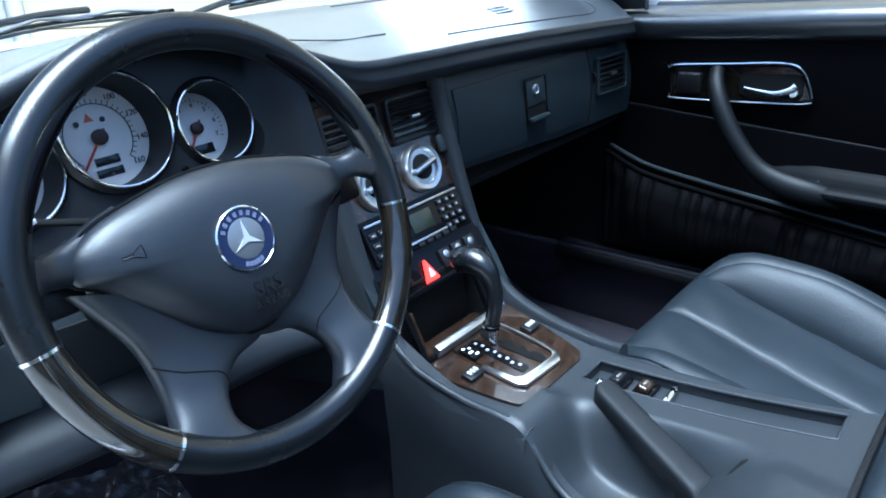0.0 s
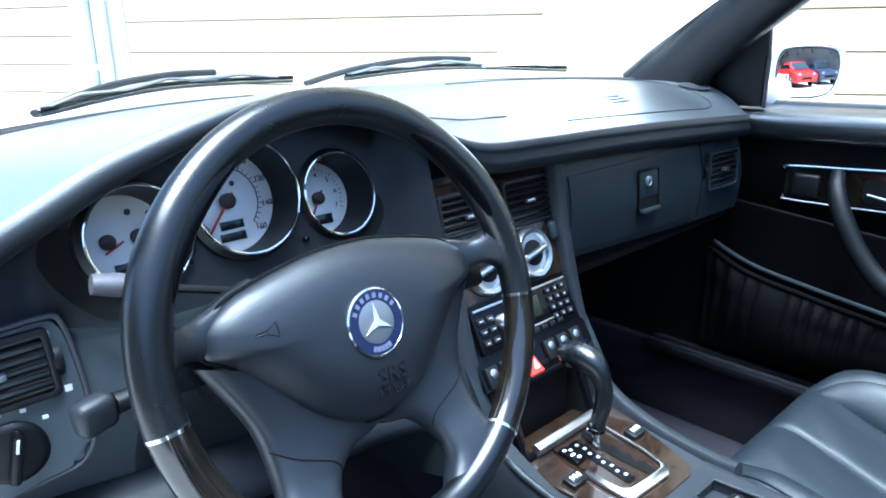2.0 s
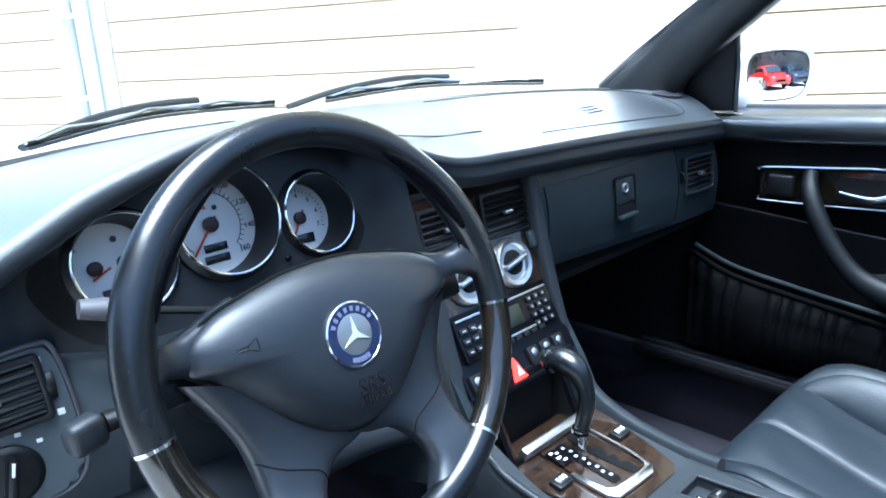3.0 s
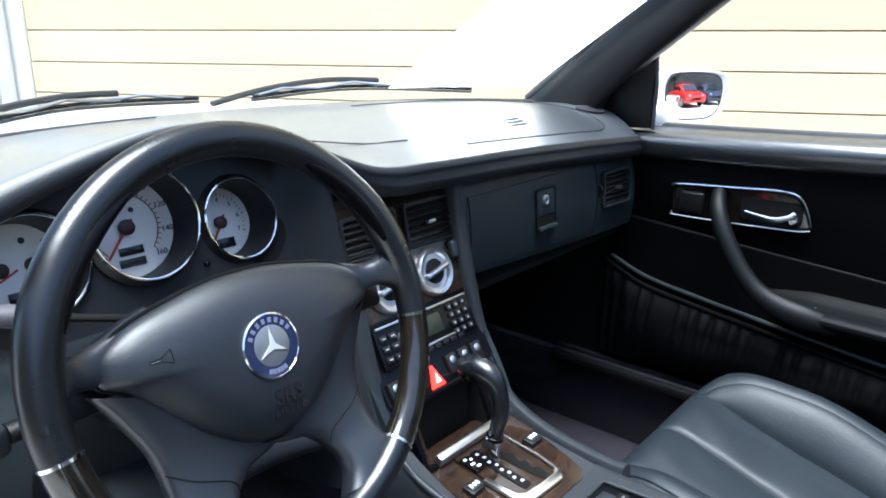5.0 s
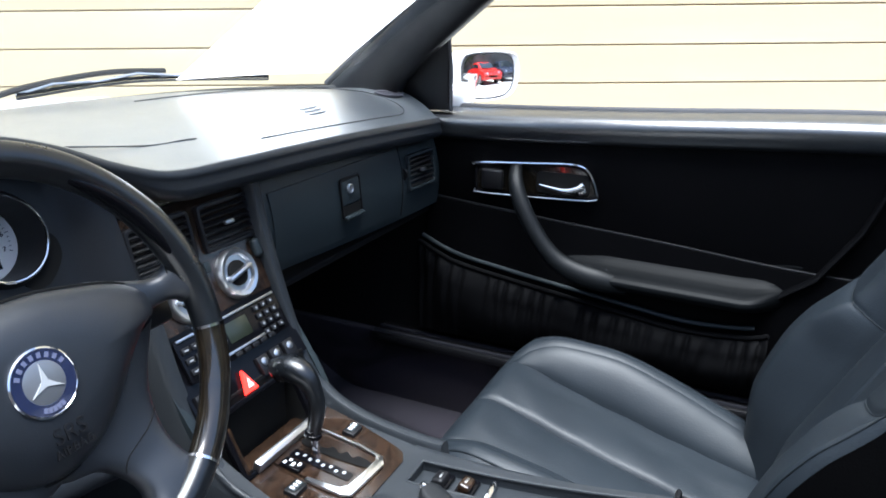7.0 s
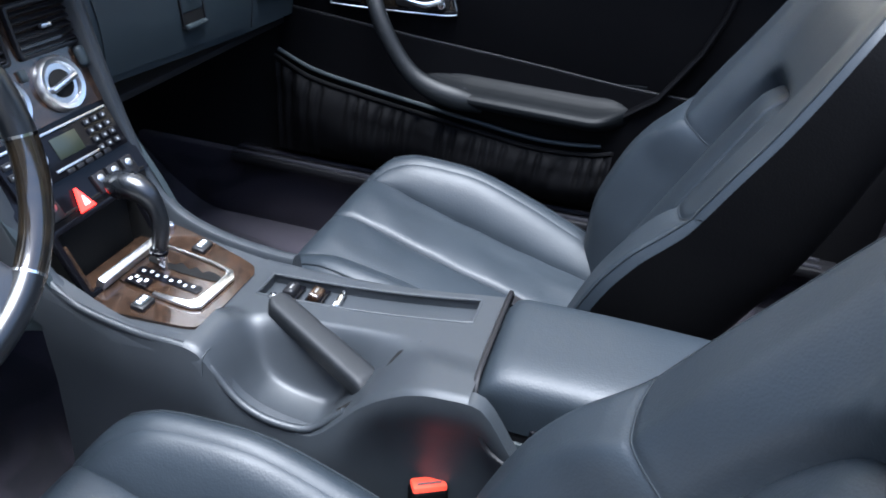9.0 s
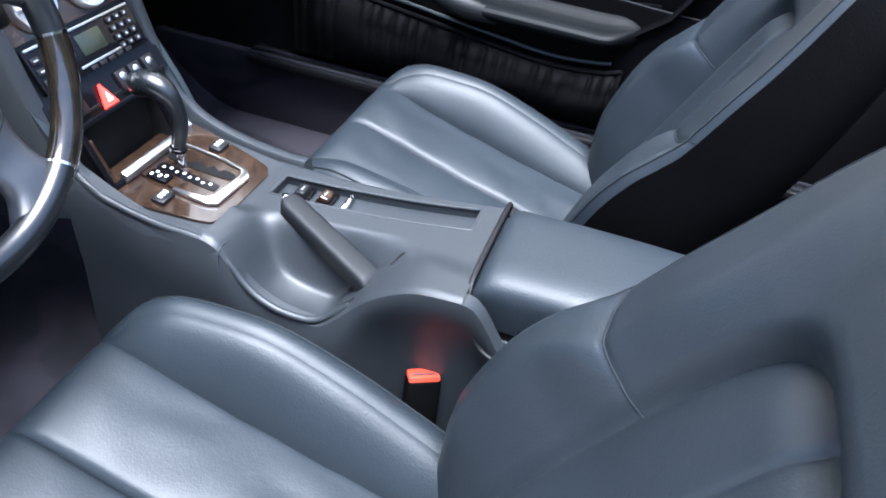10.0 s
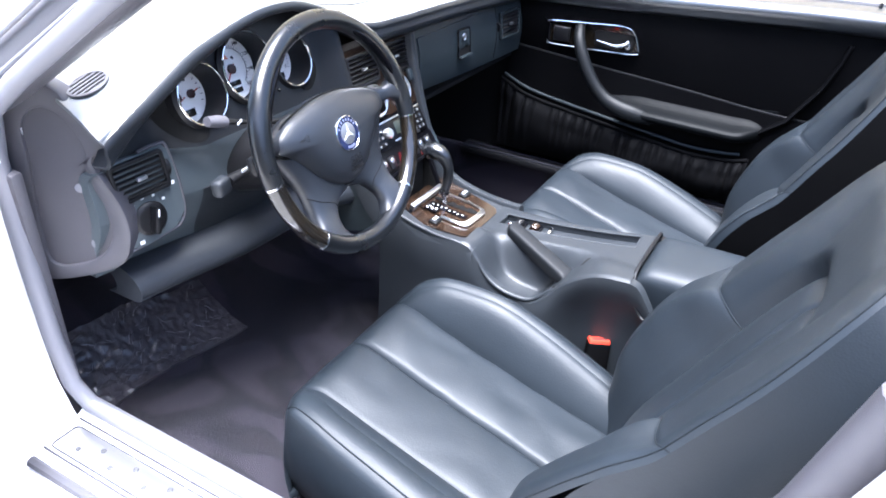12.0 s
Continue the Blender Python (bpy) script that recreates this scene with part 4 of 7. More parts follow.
part("face_plate", build_face(), cluster_grey, CL, "dark blue-grey panel round the dials", flip=False)
# flat black plates on the face paint in the dark of two recesses
for (cx, cz, r), a0, a1, reach in ((GAUGES[0], 166, 264, 0.030), (GAUGES[2], -84, -8, 0.020)):
    def recess(f, v, cx=cx, cz=cz, r=r, a0=a0, a1=a1, reach=reach):
        a = radians(a0 + (a1 - a0) * f)
        d = r + 0.003 + (reach - 0.003) * v * min(1.0, 1.25 * math.sin(math.pi * f)) ** 0.5
        p = cluster_face(cx + d * math.cos(a), cz + d * math.sin(a))
        return (p[0], p[1] - 0.0012, p[2])
    part("crescent_plate", sheet(recess, lin(0, 1, 40), lin(0, 1, 6), 0, back=(0, 0.003, 0)), matt_black, CL, "matt black crescent beside the dial")
GN = Vector((0, -math.cos(radians(17)), math.sin(radians(17))))


def dial(cx, cz, r, kind):
    m = facing((cx, 0.205, cz), GN)
    g = part("dial", lathe([(r - 0.004, -0.0005), (r - 0.004, 0.0)], m @ pose(0, 0, -0.046), 48), dial_white, CL)
    part("pod", lathe([(r - 0.004, -0.048), (r - 0.001, -0.004), (r, 0.0), (r + 0.006, -0.006), (r + 0.002, -0.055)], m, 48, False), black_plastic, g)
    part("chrome_ring", tube([m @ Vector((r * math.cos(a), r * math.sin(a), 0.001)) for a in lin(0, 2 * math.pi * 47 / 48, 48)], 0.0017, 8, True), chrome, g)
    f = m @ pose(0, 0, -0.0458)
    rr = r - 0.006
    def tick(a, r0, r1, w, material, dz=0.0006):
        a = radians(a)
        mm = f @ pose(0.5 * (r0 + r1) * math.cos(a), 0.5 * (r0 + r1) * math.sin(a), dz, 0, 0, math.degrees(a))
        return rbox((r1 - r0, w, 0.0004), 0, mm)
    if kind == "speed":
        part("scale", join(*[tick(225 - 270 * k / 32, rr * 0.70, rr * (0.78 if k % 4 else 0.82), 0.0007, print_dark) for k in range(33)]), print_dark, g)
        part("scale_arc", tube([f @ Vector((rr * 0.69 * math.cos(radians(a)), rr * 0.69 * math.sin(radians(a)), 0.0006)) for a in lin(225, -45, 40)], 0.0005, 5), print_dark, g)
        for k in range(1, 9):
            a = radians(225 - 270 * k / 8)
            lettering("numeral", str(20 * k), 0.0085, f @ pose(rr * 0.90 * math.cos(a), rr * 0.90 * math.sin(a), 0.0006), print_dark, g)
        for dx, dz, w in ((0.0, -0.024, 0.026), (-0.001, -0.036, 0.028)):
            part("counter_window", rbox((w, 0.0085, 0.001), 0.0003, f @ pose(dx, dz, 0.0008)), lcd_dark, g)
        part("warning_triangle", prism([(-0.005, 0), (0.005, 0), (0, 0.009)], 0.0006, f @ pose(-0.004, 0.017, 0.0004)), mat("warning_orange", (0.6, 0.16, 0.08), 0.5), g)
        for dx in (-0.017, 0.010):
            part("tell_tale", lathe([(0.0028, 0), (0.0028, 0.0006)], f @ pose(dx, 0.017, 0.0004), 14), print_dark, g)
        needle, hub = 228, 0.008
    elif kind == "rev":
        part("scale", join(*[tick(225 - 250 * k / 28, rr * 0.80, rr * (0.86 if k % 4 else 0.9), 0.0007, print_dark) for k in range(29)]), print_dark, g)
        for k in range(1, 8):
            a = radians(225 - 250 * k / 7)
            lettering("numeral", str(k), 0.0075, f @ pose(rr * 0.68 * math.cos(a), rr * 0.68 * math.sin(a), 0.0006), print_dark, g)
        part("counter_window", rbox((0.024, 0.011, 0.001), 0.0003, f @ pose(0.002, -0.024, 0.0008)), lcd_dark, g)
        needle, hub = 235, 0.007
    else:
        part("scale", join(*([tick(200 - 60 * k / 4, rr * 0.82, rr * 0.92, 0.0012, print_dark) for k in range(5)] + [tick(-20 + 60 * k / 4, rr * 0.82, rr * 0.92, 0.0012, print_dark) for k in range(5)])), print_dark, g)
        part("counter_window", rbox((0.026, 0.012, 0.001), 0.0003, f @ pose(0, -0.026, 0.0008)), lcd_dark, g)
        part("needle", tick(205, 0.0, rr * 0.5, 0.002, needle_red, 0.003), needle_red, g)
        part("hub_cap", lathe([(0.007, 0), (0.007, 0.004), (0.005, 0.005)], f @ pose(-0.014, 0.002, 0.0006), 20), hub_dark, g)
        part("hub_cap", lathe([(0.007, 0), (0.007, 0.004), (0.005, 0.005)], f @ pose(0.014, 0.002, 0.0006), 20), hub_dark, g)
        part("needle", rbox((0.018, 0.002, 0.0008), 0, f @ pose(0.020, 0.004, 0.004, 0, 0, 20)), needle_red, g)
        part("tell_tale", lathe([(0.003, 0), (0.003, 0.0006)], f @ pose(0.010, 0.026, 0.0004), 14), print_dark, g)
        return g
    part("needle", tick(needle, -0.010, rr * 0.78, 0.0026, needle_red, 0.004), needle_red, g)
    part("hub_cap", lathe([(hub, 0), (hub, 0.005), (hub - 0.002, 0.006)], f @ pose(0, 0, 0.0006), 24), hub_dark, g)
    return g


for (cx, cz, r), kind in zip(GAUGES, ("fuel", "speed", "rev")):
    dial(cx, cz, r, kind)
for x, z in ((-0.398, 0.812), (-0.272, 0.806)):
    part("reset_pin", lathe([(0.003, 0), (0.003, 0.010), (0.002, 0.011)], facing((x, 0.205, z), GN), 12), gloss_black, CL)

# ---- steering wheel ----
TH = radians(18.5)
WN = Vector((0, -math.cos(TH), math.sin(TH)))
WU = Vector((0, math.sin(TH), math.cos(TH)))
WHEEL_AT = Vector((-0.341, 0, 0.7975)) - 0.009 * WN
WM = axes(WHEEL_AT, (1, 0, 0), WU, WN)
SW = thing("steering_wheel", WHEEL_AT, "four-spoke leather steering wheel with dark glossy wood inserts", "steering wheel")
RIM = 0.1738


def rim_arc(a0, a1, r, n, thick=lambda a: 1.0):
    pts, rs = [], []
    for k in range(n):
        a = radians(a0 + (a1 - a0) * k / (n - 1))
        pts.append(WM @ Vector((RIM * math.cos(a), RIM * math.sin(a), 0)))
        rs.append(r * thick(math.degrees(a)))
    return tube(pts, rs, 18, squash=0.92, up=WN)


def grip(a):
    return 1.0 + 0.10 * math.exp(-((a - 25) / 16) ** 2) + 0.10 * math.exp(-((a - 155) / 16) ** 2)


part("rim_top", rim_arc(-7, 187, 0.0150, 90, grip), rim_leather, SW, "smooth black leather rim")
part("rim_bottom", rim_arc(228.5, 310, 0.0150, 40), rim_leather, SW)
for a0, a1 in ((187.6, 227.9), (310.6, 352.4)):
    part("wood_insert", rim_arc(a0, a1, 0.0152, 24), rim_wood, SW, "dark glossy wood rim insert")
    for a in (a0 - 0.3, a1 + 0.3):
        part("chrome_joint", rim_arc(a - 0.45, a + 0.45, 0.0158, 3), chrome, SW)
for a0, a1 in ((16, 62), (118, 164)):
    pts = [WM @ Vector(((RIM - 0.0090) * math.cos(radians(a)), (RIM - 0.0090) * math.sin(radians(a)), 0.0066)) for a in lin(a0, a1, 21)]
    part("wood_inlay", tube(pts, [0.002 + 0.0058 * math.sin(math.pi * k / 20) ** 0.6 for k in range(21)], 12), gloss_black, SW)

# airbag cover
PAD_HALF = [(0.031, 0.0635), (0.062, 0.0580), (0.097, 0.0495), (0.117, 0.0400), (0.1275, 0.0315), (0.1310, 0.0230), (0.1300, 0.0110), (0.1150, 0.0020), (0.0980, -0.0130), (0.0780, -0.0345), (0.0560, -0.0560), (0.0290, -0.0730)]
pad = spline([(0, 0.0650)] + PAD_HALF + [(0, -0.0793)] + [(-x, y) for x, y in PAD_HALF[::-1]], 5, True)
pad = [(p.x, p.y) for p in pad]
PAD_LEVELS = [(0.97, -0.040), (1.0, -0.034), (1.0, -0.0165), (0.995, -0.0138), (0.975, -0.0105), (0.93, -0.0064), (0.85, -0.0018), (0.74, 0.0024), (0.60, 0.0053), (0.45, 0.0067), (0.25, 0.0072), (0.02, 0.0074)]


def pad_ring(k, h):
    ring = []
    f = smooth(0.05, 0.75, 1 - k)
    for x, y in pad:
        a = math.atan2(y + 0.005, x * 0.56)
        ex, ey = 0.124 * math.cos(a), -0.005 + 0.068 * math.sin(a)
        ring.append(WM @ Vector((k * (x * (1 - f) + ex * f), k * (y * (1 - f) + ey * f), h)))
    return ring


pad_bm = loft([pad_ring(k, h) for k, h in PAD_LEVELS])
pad_tree = BVHTree.FromBMesh(pad_bm)


def on_pad(x, y, out=0.0):
    hit = pad_tree.ray_cast(WM @ Vector((x, y, 0.05)), -WN, 0.1)[0]
    return (hit or WM @ Vector((x, y, -0.01))) + WN * out


part("airbag_cover", pad_bm, pad_vinyl, SW, "dark grained airbag cover", 50)
part("cover_gap", tube([WM @ Vector((x * 1.008, y * 1.012, -0.0172)) for x, y in pad], 0.0017, 6, True), matt_black, SW)


def oval(a, b, z, th, ex=0.75):
    """Rounded section whose width runs from a to b in the wheel's plane."""
    mid, half = (a + b) / 2, (a - b) / 2
    ring = []
    for k in range(28):
        w = 2 * math.pi * k / 28
        c, q = math.cos(w), math.sin(w)
        p = mid + half * math.copysign(abs(c) ** ex, c)
        ring.append(Vector((p.x, p.y, z + th * math.copysign(abs(q) ** ex, q))))
    return ring


# each lower spoke leaves the hub under the cover and flares on to the rim
OUTER = [(0.136, 0.006), (0.120, -0.020), (0.1055, -0.050), (0.1005, -0.078), (0.1015, -0.104), (0.108, -0.124), (0.122, -0.140)]
INNER = [(-0.010, -0.045), (-0.014, -0.074), (0.002, -0.0875), (0.031, -0.0945), (0.051, -0.114), (0.056, -0.137), (0.040, -0.160)]
SPOKE_Z = [(0.0, -0.0305), (0.35, -0.030), (0.6, -0.025), (0.8, -0.014), (1.0, -0.005)]


def lower_spoke(s):
    outer, inner = spline([(s * x, y) for x, y in OUTER], 6), spline([(s * x, y) for x, y in INNER], 6)
    n = len(outer) - 1
    return [[WM @ p for p in oval(Vector(a[:2]), Vector(b[:2]), interp(i / n, SPOKE_Z), 0.0170 - 0.0035 * i / n, 0.6)] for i, (a, b) in enumerate(zip(outer, inner))]


def between(rings, r, a):
    i, j = int(r), int(a)
    p = rings[i][j].lerp(rings[i][j + 1], a - j)
    return p.lerp(rings[i + 1][j].lerp(rings[i + 1][j + 1], a - j), r - i)


UPPER = [(0.080, 0.0580, 0.012), (0.098, 0.0530, 0.009), (0.116, 0.0460, 0.008), (0.128, 0.0420, 0.010), (0.138, 0.0395, 0.0125), (0.147, 0.0395, 0.0145), (0.154, 0.0445, 0.013), (0.160, 0.053, 0.007), (0.166, 0.060, 0.001)]  # x, top, foot
for s in (-1, 1):
    rings = lower_spoke(s)
    part("lower_spoke", loft(rings), pad_vinyl, SW, "dark lower spoke flaring on to the rim", 60)
    part("spoke_seam", tube([between(rings, 16 + 6 * (k / 20) ** 1.4, 1.5 + 10 * k / 20) for k in range(21)], 0.0007, 6), matt_black, SW)
    us = [[WM @ p for p in oval(Vector((s * x, top)), Vector((s * x, foot)), -0.0265 + 0.0030 * smooth(0.10, 0.13, x) + 0.0215 * smooth(0.136, 0.166, x), 0.0125, 0.7)] for x, top, foot in UPPER]
    part("upper_spoke", loft(us), pad_vinyl, SW, "short upper spoke", 60)
    part("rim_seam", tube([WM @ Vector((s * x, y, z)) for x, y, z in ((0.1535, 0.052, 0.0000), (0.1515, 0.045, -0.0035), (0.1510, 0.036, -0.0030), (0.1515, 0.026, -0.0035), (0.1535, 0.014, -0.0050))], 0.0008, 6), matt_black, SW)
    part("spoke_back", rbox((0.050, 0.030, 0.016), 0.006, WM @ pose(s * 0.142, 0.006, -0.040)), black_plastic, SW)
part("hub_rear", lathe([(0.040, -0.075), (0.060, -0.052), (0.060, -0.030)], WM @ pose(0, -0.02, 0), 28), black_plastic, SW)

# badge: blue ring, silver disc, three plain rays
bz = WM @ pose(0, 0, 0.0072)
bd = part("badge", lathe([(0.0275, 0), (0.0275, 0.0014), (0.0262, 0.0022), (0.0255, 0.0014)], bz, 48), chrome, SW, "round blue and silver badge")
part("blue_ring", ring_plate([(0.0254 * math.cos(a), 0.0254 * math.sin(a)) for a in lin(0, 2 * math.pi * 47 / 48, 48)], [(0.0172 * math.cos(a), 0.0172 * math.sin(a)) for a in lin(0, 2 * math.pi * 47 / 48, 48)], 0.0012, bz @ pose(0, 0, 0.0006)), badge_blue, bd)
for a0, a1 in ((150, 30), (250, 290)):
    part("ring_print", join(*[rbox((0.0032, 0.0042, 0.0004), 0, bz @ pose(0.0213 * math.cos(radians(a)), 0.0213 * math.sin(radians(a)), 0.0019, 0, 0, a - 90)) for a in lin(a0, a1, 8 if a0 == 150 else 5)]), badge_mark, bd)
part("disc", lathe([(0.0170, 0), (0.0170, 0.0012), (0.0160, 0.0016)], bz @ pose(0, 0, 0.0006), 40), badge_disc, bd)
rays = []
for k in range(6):
    a = radians(90 + 60 * k)
    r = 0.0155 if k % 2 == 0 else 0.0026
    rays.append((r * math.cos(a), r * math.sin(a)))
part("rays", prism(rays, 0.0012, bz @ pose(0, 0, 0.0021), 0.0004), ray_silver, bd)
lettering("cover_lettering", "SRS", 0.019, WM @ pose(0.006, -0.044, 0.0060), black_plastic, SW, 0.0006)
lettering("cover_lettering", "AIRBAG", 0.010, WM @ pose(0.006, -0.057, 0.0048), black_plastic, SW, 0.0006)
HORN = [(-0.011, 0.0010), (-0.006, 0.0016), (0.000, 0.0024), (0.005, 0.0050), (0.010, 0.0078), (0.0105, 0.0030), (0.0105, -0.0020), (0.010, -0.0062), (0.005, -0.0036), (0.000, -0.0014), (-0.006, -0.0010), (-0.011, -0.0006)]
part("horn_mark", tube([on_pad(-0.0895 + 0.78 * x, 0.0185 + 0.78 * y) for x, y in HORN], 0.0006, 6, True), black_plastic, SW)
part("horn_mark", tube([on_pad(-0.0895 + 0.78 * x, 0.0185 + 0.78 * y) for x, y in ((0.0005, 0.0024), (0.0, 0.0005), (0.0005, -0.0014))], 0.0005, 6), black_plastic, SW)

# column and stalks
part("column_shroud", tube([WHEEL_AT - WN * d + Vector((0, 0, -0.022)) for d in (0.055, 0.065, 0.10, 0.16, 0.26)], [0.050, 0.060, 0.066, 0.068, 0.068], 24, squash=0.86), black_plastic, DASH, "black steering column shroud")
st = thing("wiper_stalk", (-0.44, 0.10, 0.81), "black stalk with a grey tip beside the instruments", "stalk")
part("arm", tube([(-0.38, 0.10, 0.806), (-0.44, 0.112, 0.822), (-0.480, 0.120, 0.833)], [0.005, 0.0045, 0.006], 12, squash=0.7), matt_black, st)
part("tip", tube([(-0.478, 0.1195, 0.8325), (-0.490, 0.122, 0.836), (-0.507, 0.125, 0.840)], [0.0105, 0.0115, 0.0095], 14, squash=0.8), trim_grey, st)
part("print", rbox((0.012, 0.0008, 0.004), 0.0002, pose(-0.462, 0.1065, 0.829, 0, -15, 10)), print_white, st)
st = thing("cruise_stalk", (-0.46, 0.08, 0.75), "short black stalk with a broad grey paddle end", "stalk")
part("arm", tube([(-0.40, 0.09, 0.765), (-0.46, 0.088, 0.763), (-0.515, 0.088, 0.760)], [0.006, 0.007, 0.010], 12, squash=0.8), black_plastic, st)
part("paddle", rbox((0.030, 0.020, 0.027), 0.007, pose(-0.530, 0.088, 0.757, 0, -6, 10), 3), console_plastic, st)
part("print", rbox((0.014, 0.001, 0.005), 0.0003, pose(-0.497, 0.072, 0.775, 0, 0, 8)), print_white, st)


# ---- centre stack and console ----
STACK = [(0.500, 0.040), (0.585, 0.082), (0.62, 0.104), (0.68, 0.138), (0.735, 0.160), (0.79, 0.178), (0.85, 0.186)]  # z, y


def stack_y(z):
    return interp(z, STACK)


def stack_m(x, z, out=0.0):
    dy = (stack_y(z + 0.005) - stack_y(z - 0.005)) / 0.01
    n = Vector((0, -1, dy)).normalized()
    return facing(Vector((x, stack_y(z), z)) + n * out, n)


CON = thing("centre_console", (0, -0.1, 0.2), "grey moulded centre console with burl wood fascia and open ashtray", "console")
part("fascia", sheet(lambda x, z: (x, stack_y(z), z), lin(-0.106, 0.106, 9), lin(0.605, 0.838, 18), 0, back=(0, 0.03, 0)), gloss_black, CON)
part("wood_fascia", sheet(lambda x, z: (x, stack_y(z) - 0.002, z), lin(-0.104, 0.104, 9), lin(0.695, 0.836, 12), 0, back=(0, 0.006, 0)), burl, CON, "burl walnut fascia")


def side_rail(s):
    """The grey frame that sweeps from the dashboard down along the console."""
    path = ([(0.172, 0.842), (0.165, 0.80)] if s > 0 else [(0.158, 0.768)]) + [(0.150, 0.735), (0.128, 0.655), (0.105, 0.595), (0.078, 0.553), (0.040, 0.527), (-0.02, 0.510), (-0.085, 0.503), (-0.12, 0.503)]
    rings = []
    sp = spline(path, 5)
    for i, p in enumerate(sp):
        d = (sp[min(i + 1, len(sp) - 1)] - sp[max(i - 1, 0)]).normalized()
        n = Vector((d.y, -d.x))  # out of the surface, towards the driver
        if n.y - n.x < 0:
            n = -n
        q = []
        for x, h in ((0.098, -0.03), (0.098, 0.004), (0.101, 0.008), (0.108, 0.009), (0.117, 0.006), (0.121, 0.0), (0.126, -0.05)):
            q.append((s * x, p.x + n.x * h, p.y + n.y * h))
        rings.append(q)
    return loft(rings)


for s in (-1, 1):
    part("side_rail", side_rail(s), console_plastic, CON)
    # flank of the stack behind the rail
    part("stack_flank", sheet(lambda u, v, s=s: (s * (0.119 + 0.012 * v), stack_y(0.775 - 0.275 * u) + 0.004 + 0.24 * v, 0.775 - 0.275 * u - 0.06 * v), lin(0, 1, 14), lin(0, 1, 5), 0, back=(-s * 0.01, 0, 0)), face_plastic, CON)

for x in (-0.056, 0.056):
    m = stack_m(x, 0.794, 0.003)
    v = part("air_vent", ring_plate(rrect(0.098, 0.062, 0.006), rrect(0.088, 0.052, 0.004), 0.006, m, 0.0012), black_plastic, CON)
    part("throat", prism(rrect(0.09, 0.054, 0.004), 0.001, m @ pose(0, 0, -0.002)), matt_black, v)
    for k in range(6):
        part("slat", rbox((0.088, 0.0022, 0.010), 0.0006, m @ pose(0, -0.026 + 0.052 * (k + 0.5) / 6, 0.001, 24)), black_plastic, v)
    part("slider", rbox((0.016, 0.005, 0.006), 0.0012, m @ pose(0, 0.0, 0.007)), satin_metal, v)

for x in (-0.045, 0.043):
    m = stack_m(x, 0.729, 0.002)
    kn = part("climate_knob", lathe([(0.034, 0), (0.034, 0.006), (0.031, 0.011), (0.026, 0.010), (0.024, 0.005)], m, 40), satin_metal, CON, "ring-shaped satin metal climate knob")
    part("knob_well", lathe([(0.0245, 0.004), (0.0245, 0.0045)], m, 32), matt_black, kn)
    part("knob_bar", rbox((0.046, 0.0075, 0.012), 0.003, m @ pose(0, 0, 0.009, 0, 0, 12)), satin_metal, kn)
    part("knob_boss", lathe([(0.017, 0), (0.017, 0.006), (0.014, 0.008)], m @ pose(0, 0, 0.001), 28), matt_black, kn)
for x in (-0.093, 0.093):
    part("side_knob", rbox((0.014, 0.026, 0.012), 0.005, stack_m(x, 0.748, 0.006), 3), face_plastic, CON)
part("centre_button", rbox((0.010, 0.014, 0.006), 0.002, stack_m(0, 0.75, 0.004)), face_plastic, CON)

RAD = thing("car_radio", (0.0, 0.138, 0.668), "black car radio with small green display and silver trim", "radio")
rm = stack_m(0, 0.664, 0.001)
part("body", prism(rrect(0.186, 0.056, 0.004), 0.006, rm, 0.001), gloss_black, RAD)
for y, w in ((0.0255, 0.178), (-0.019, 0.08)):
    part("silver_strip", rbox((w, 0.0035, 0.003), 0.0008, rm @ pose(0.0 if w > 0.1 else 0.010, y, 0.0065)), satin_metal, RAD)
part("display", rbox((0.042, 0.026, 0.001), 0.0003, rm @ pose(0.006, 0.004, 0.0066)), lcd_green, RAD)
for i in range(3):
    for j in range(4):
        part("key", rbox((0.010, 0.0075, 0.003), 0.001, rm @ pose(0.048 + 0.0145 * i, 0.017 - 0.0115 * j, 0.0075)), black_plastic, RAD)
        part("key_print", rbox((0.003, 0.003, 0.0004), 0, rm @ pose(0.048 + 0.0145 * i, 0.017 - 0.0115 * j, 0.0092)), print_grey, RAD)
part("volume_knob", lathe([(0.0105, 0), (0.0105, 0.010), (0.009, 0.012)], rm @ pose(-0.048, 0.002, 0.006), 24), satin_metal, RAD)
for i in range(2):
    for j in range(3):
        part("key", rbox((0.013, 0.008, 0.003), 0.001, rm @ pose(-0.082 + 0.016 * i, 0.012 - 0.0135 * j, 0.0075)), black_plastic, RAD)
        part("key_print", rbox((0.006, 0.002, 0.0004), 0, rm @ pose(-0.082 + 0.016 * i, 0.012 - 0.0135 * j, 0.0092)), print_grey, RAD)
for i in range(5):
    part("key", rbox((0.012, 0.006, 0.003), 0.001, rm @ pose(-0.012 + 0.016 * i, -0.0245, 0.0075)), black_plastic, RAD)

# row of switches with the red hazard button
for x in (-0.088, -0.062, 0.022, 0.048, 0.075):
    m = stack_m(x, 0.617, 0.001)
    b = part("push_switch", rbox((0.021, 0.026, 0.008), 0.002, m), black_plastic, CON)
    part("switch_print", rbox((0.008, 0.006, 0.0005), 0, m @ pose(0, 0.003, 0.0043)), print_grey, b)
    part("switch_lamp", lathe([(0.0055, 0), (0.0055, 0.0012), (0.004, 0.002)], m @ pose(0, 0.004, 0.0036), 16), satin_metal, b)
m = stack_m(-0.020, 0.612, 0.002)
hz = part("hazard_switch", prism([(-0.0115, -0.013), (0.0115, -0.013), (0, 0.016)], 0.006, m, 0.0015), red_lens, CON, "lit red triangular hazard button")
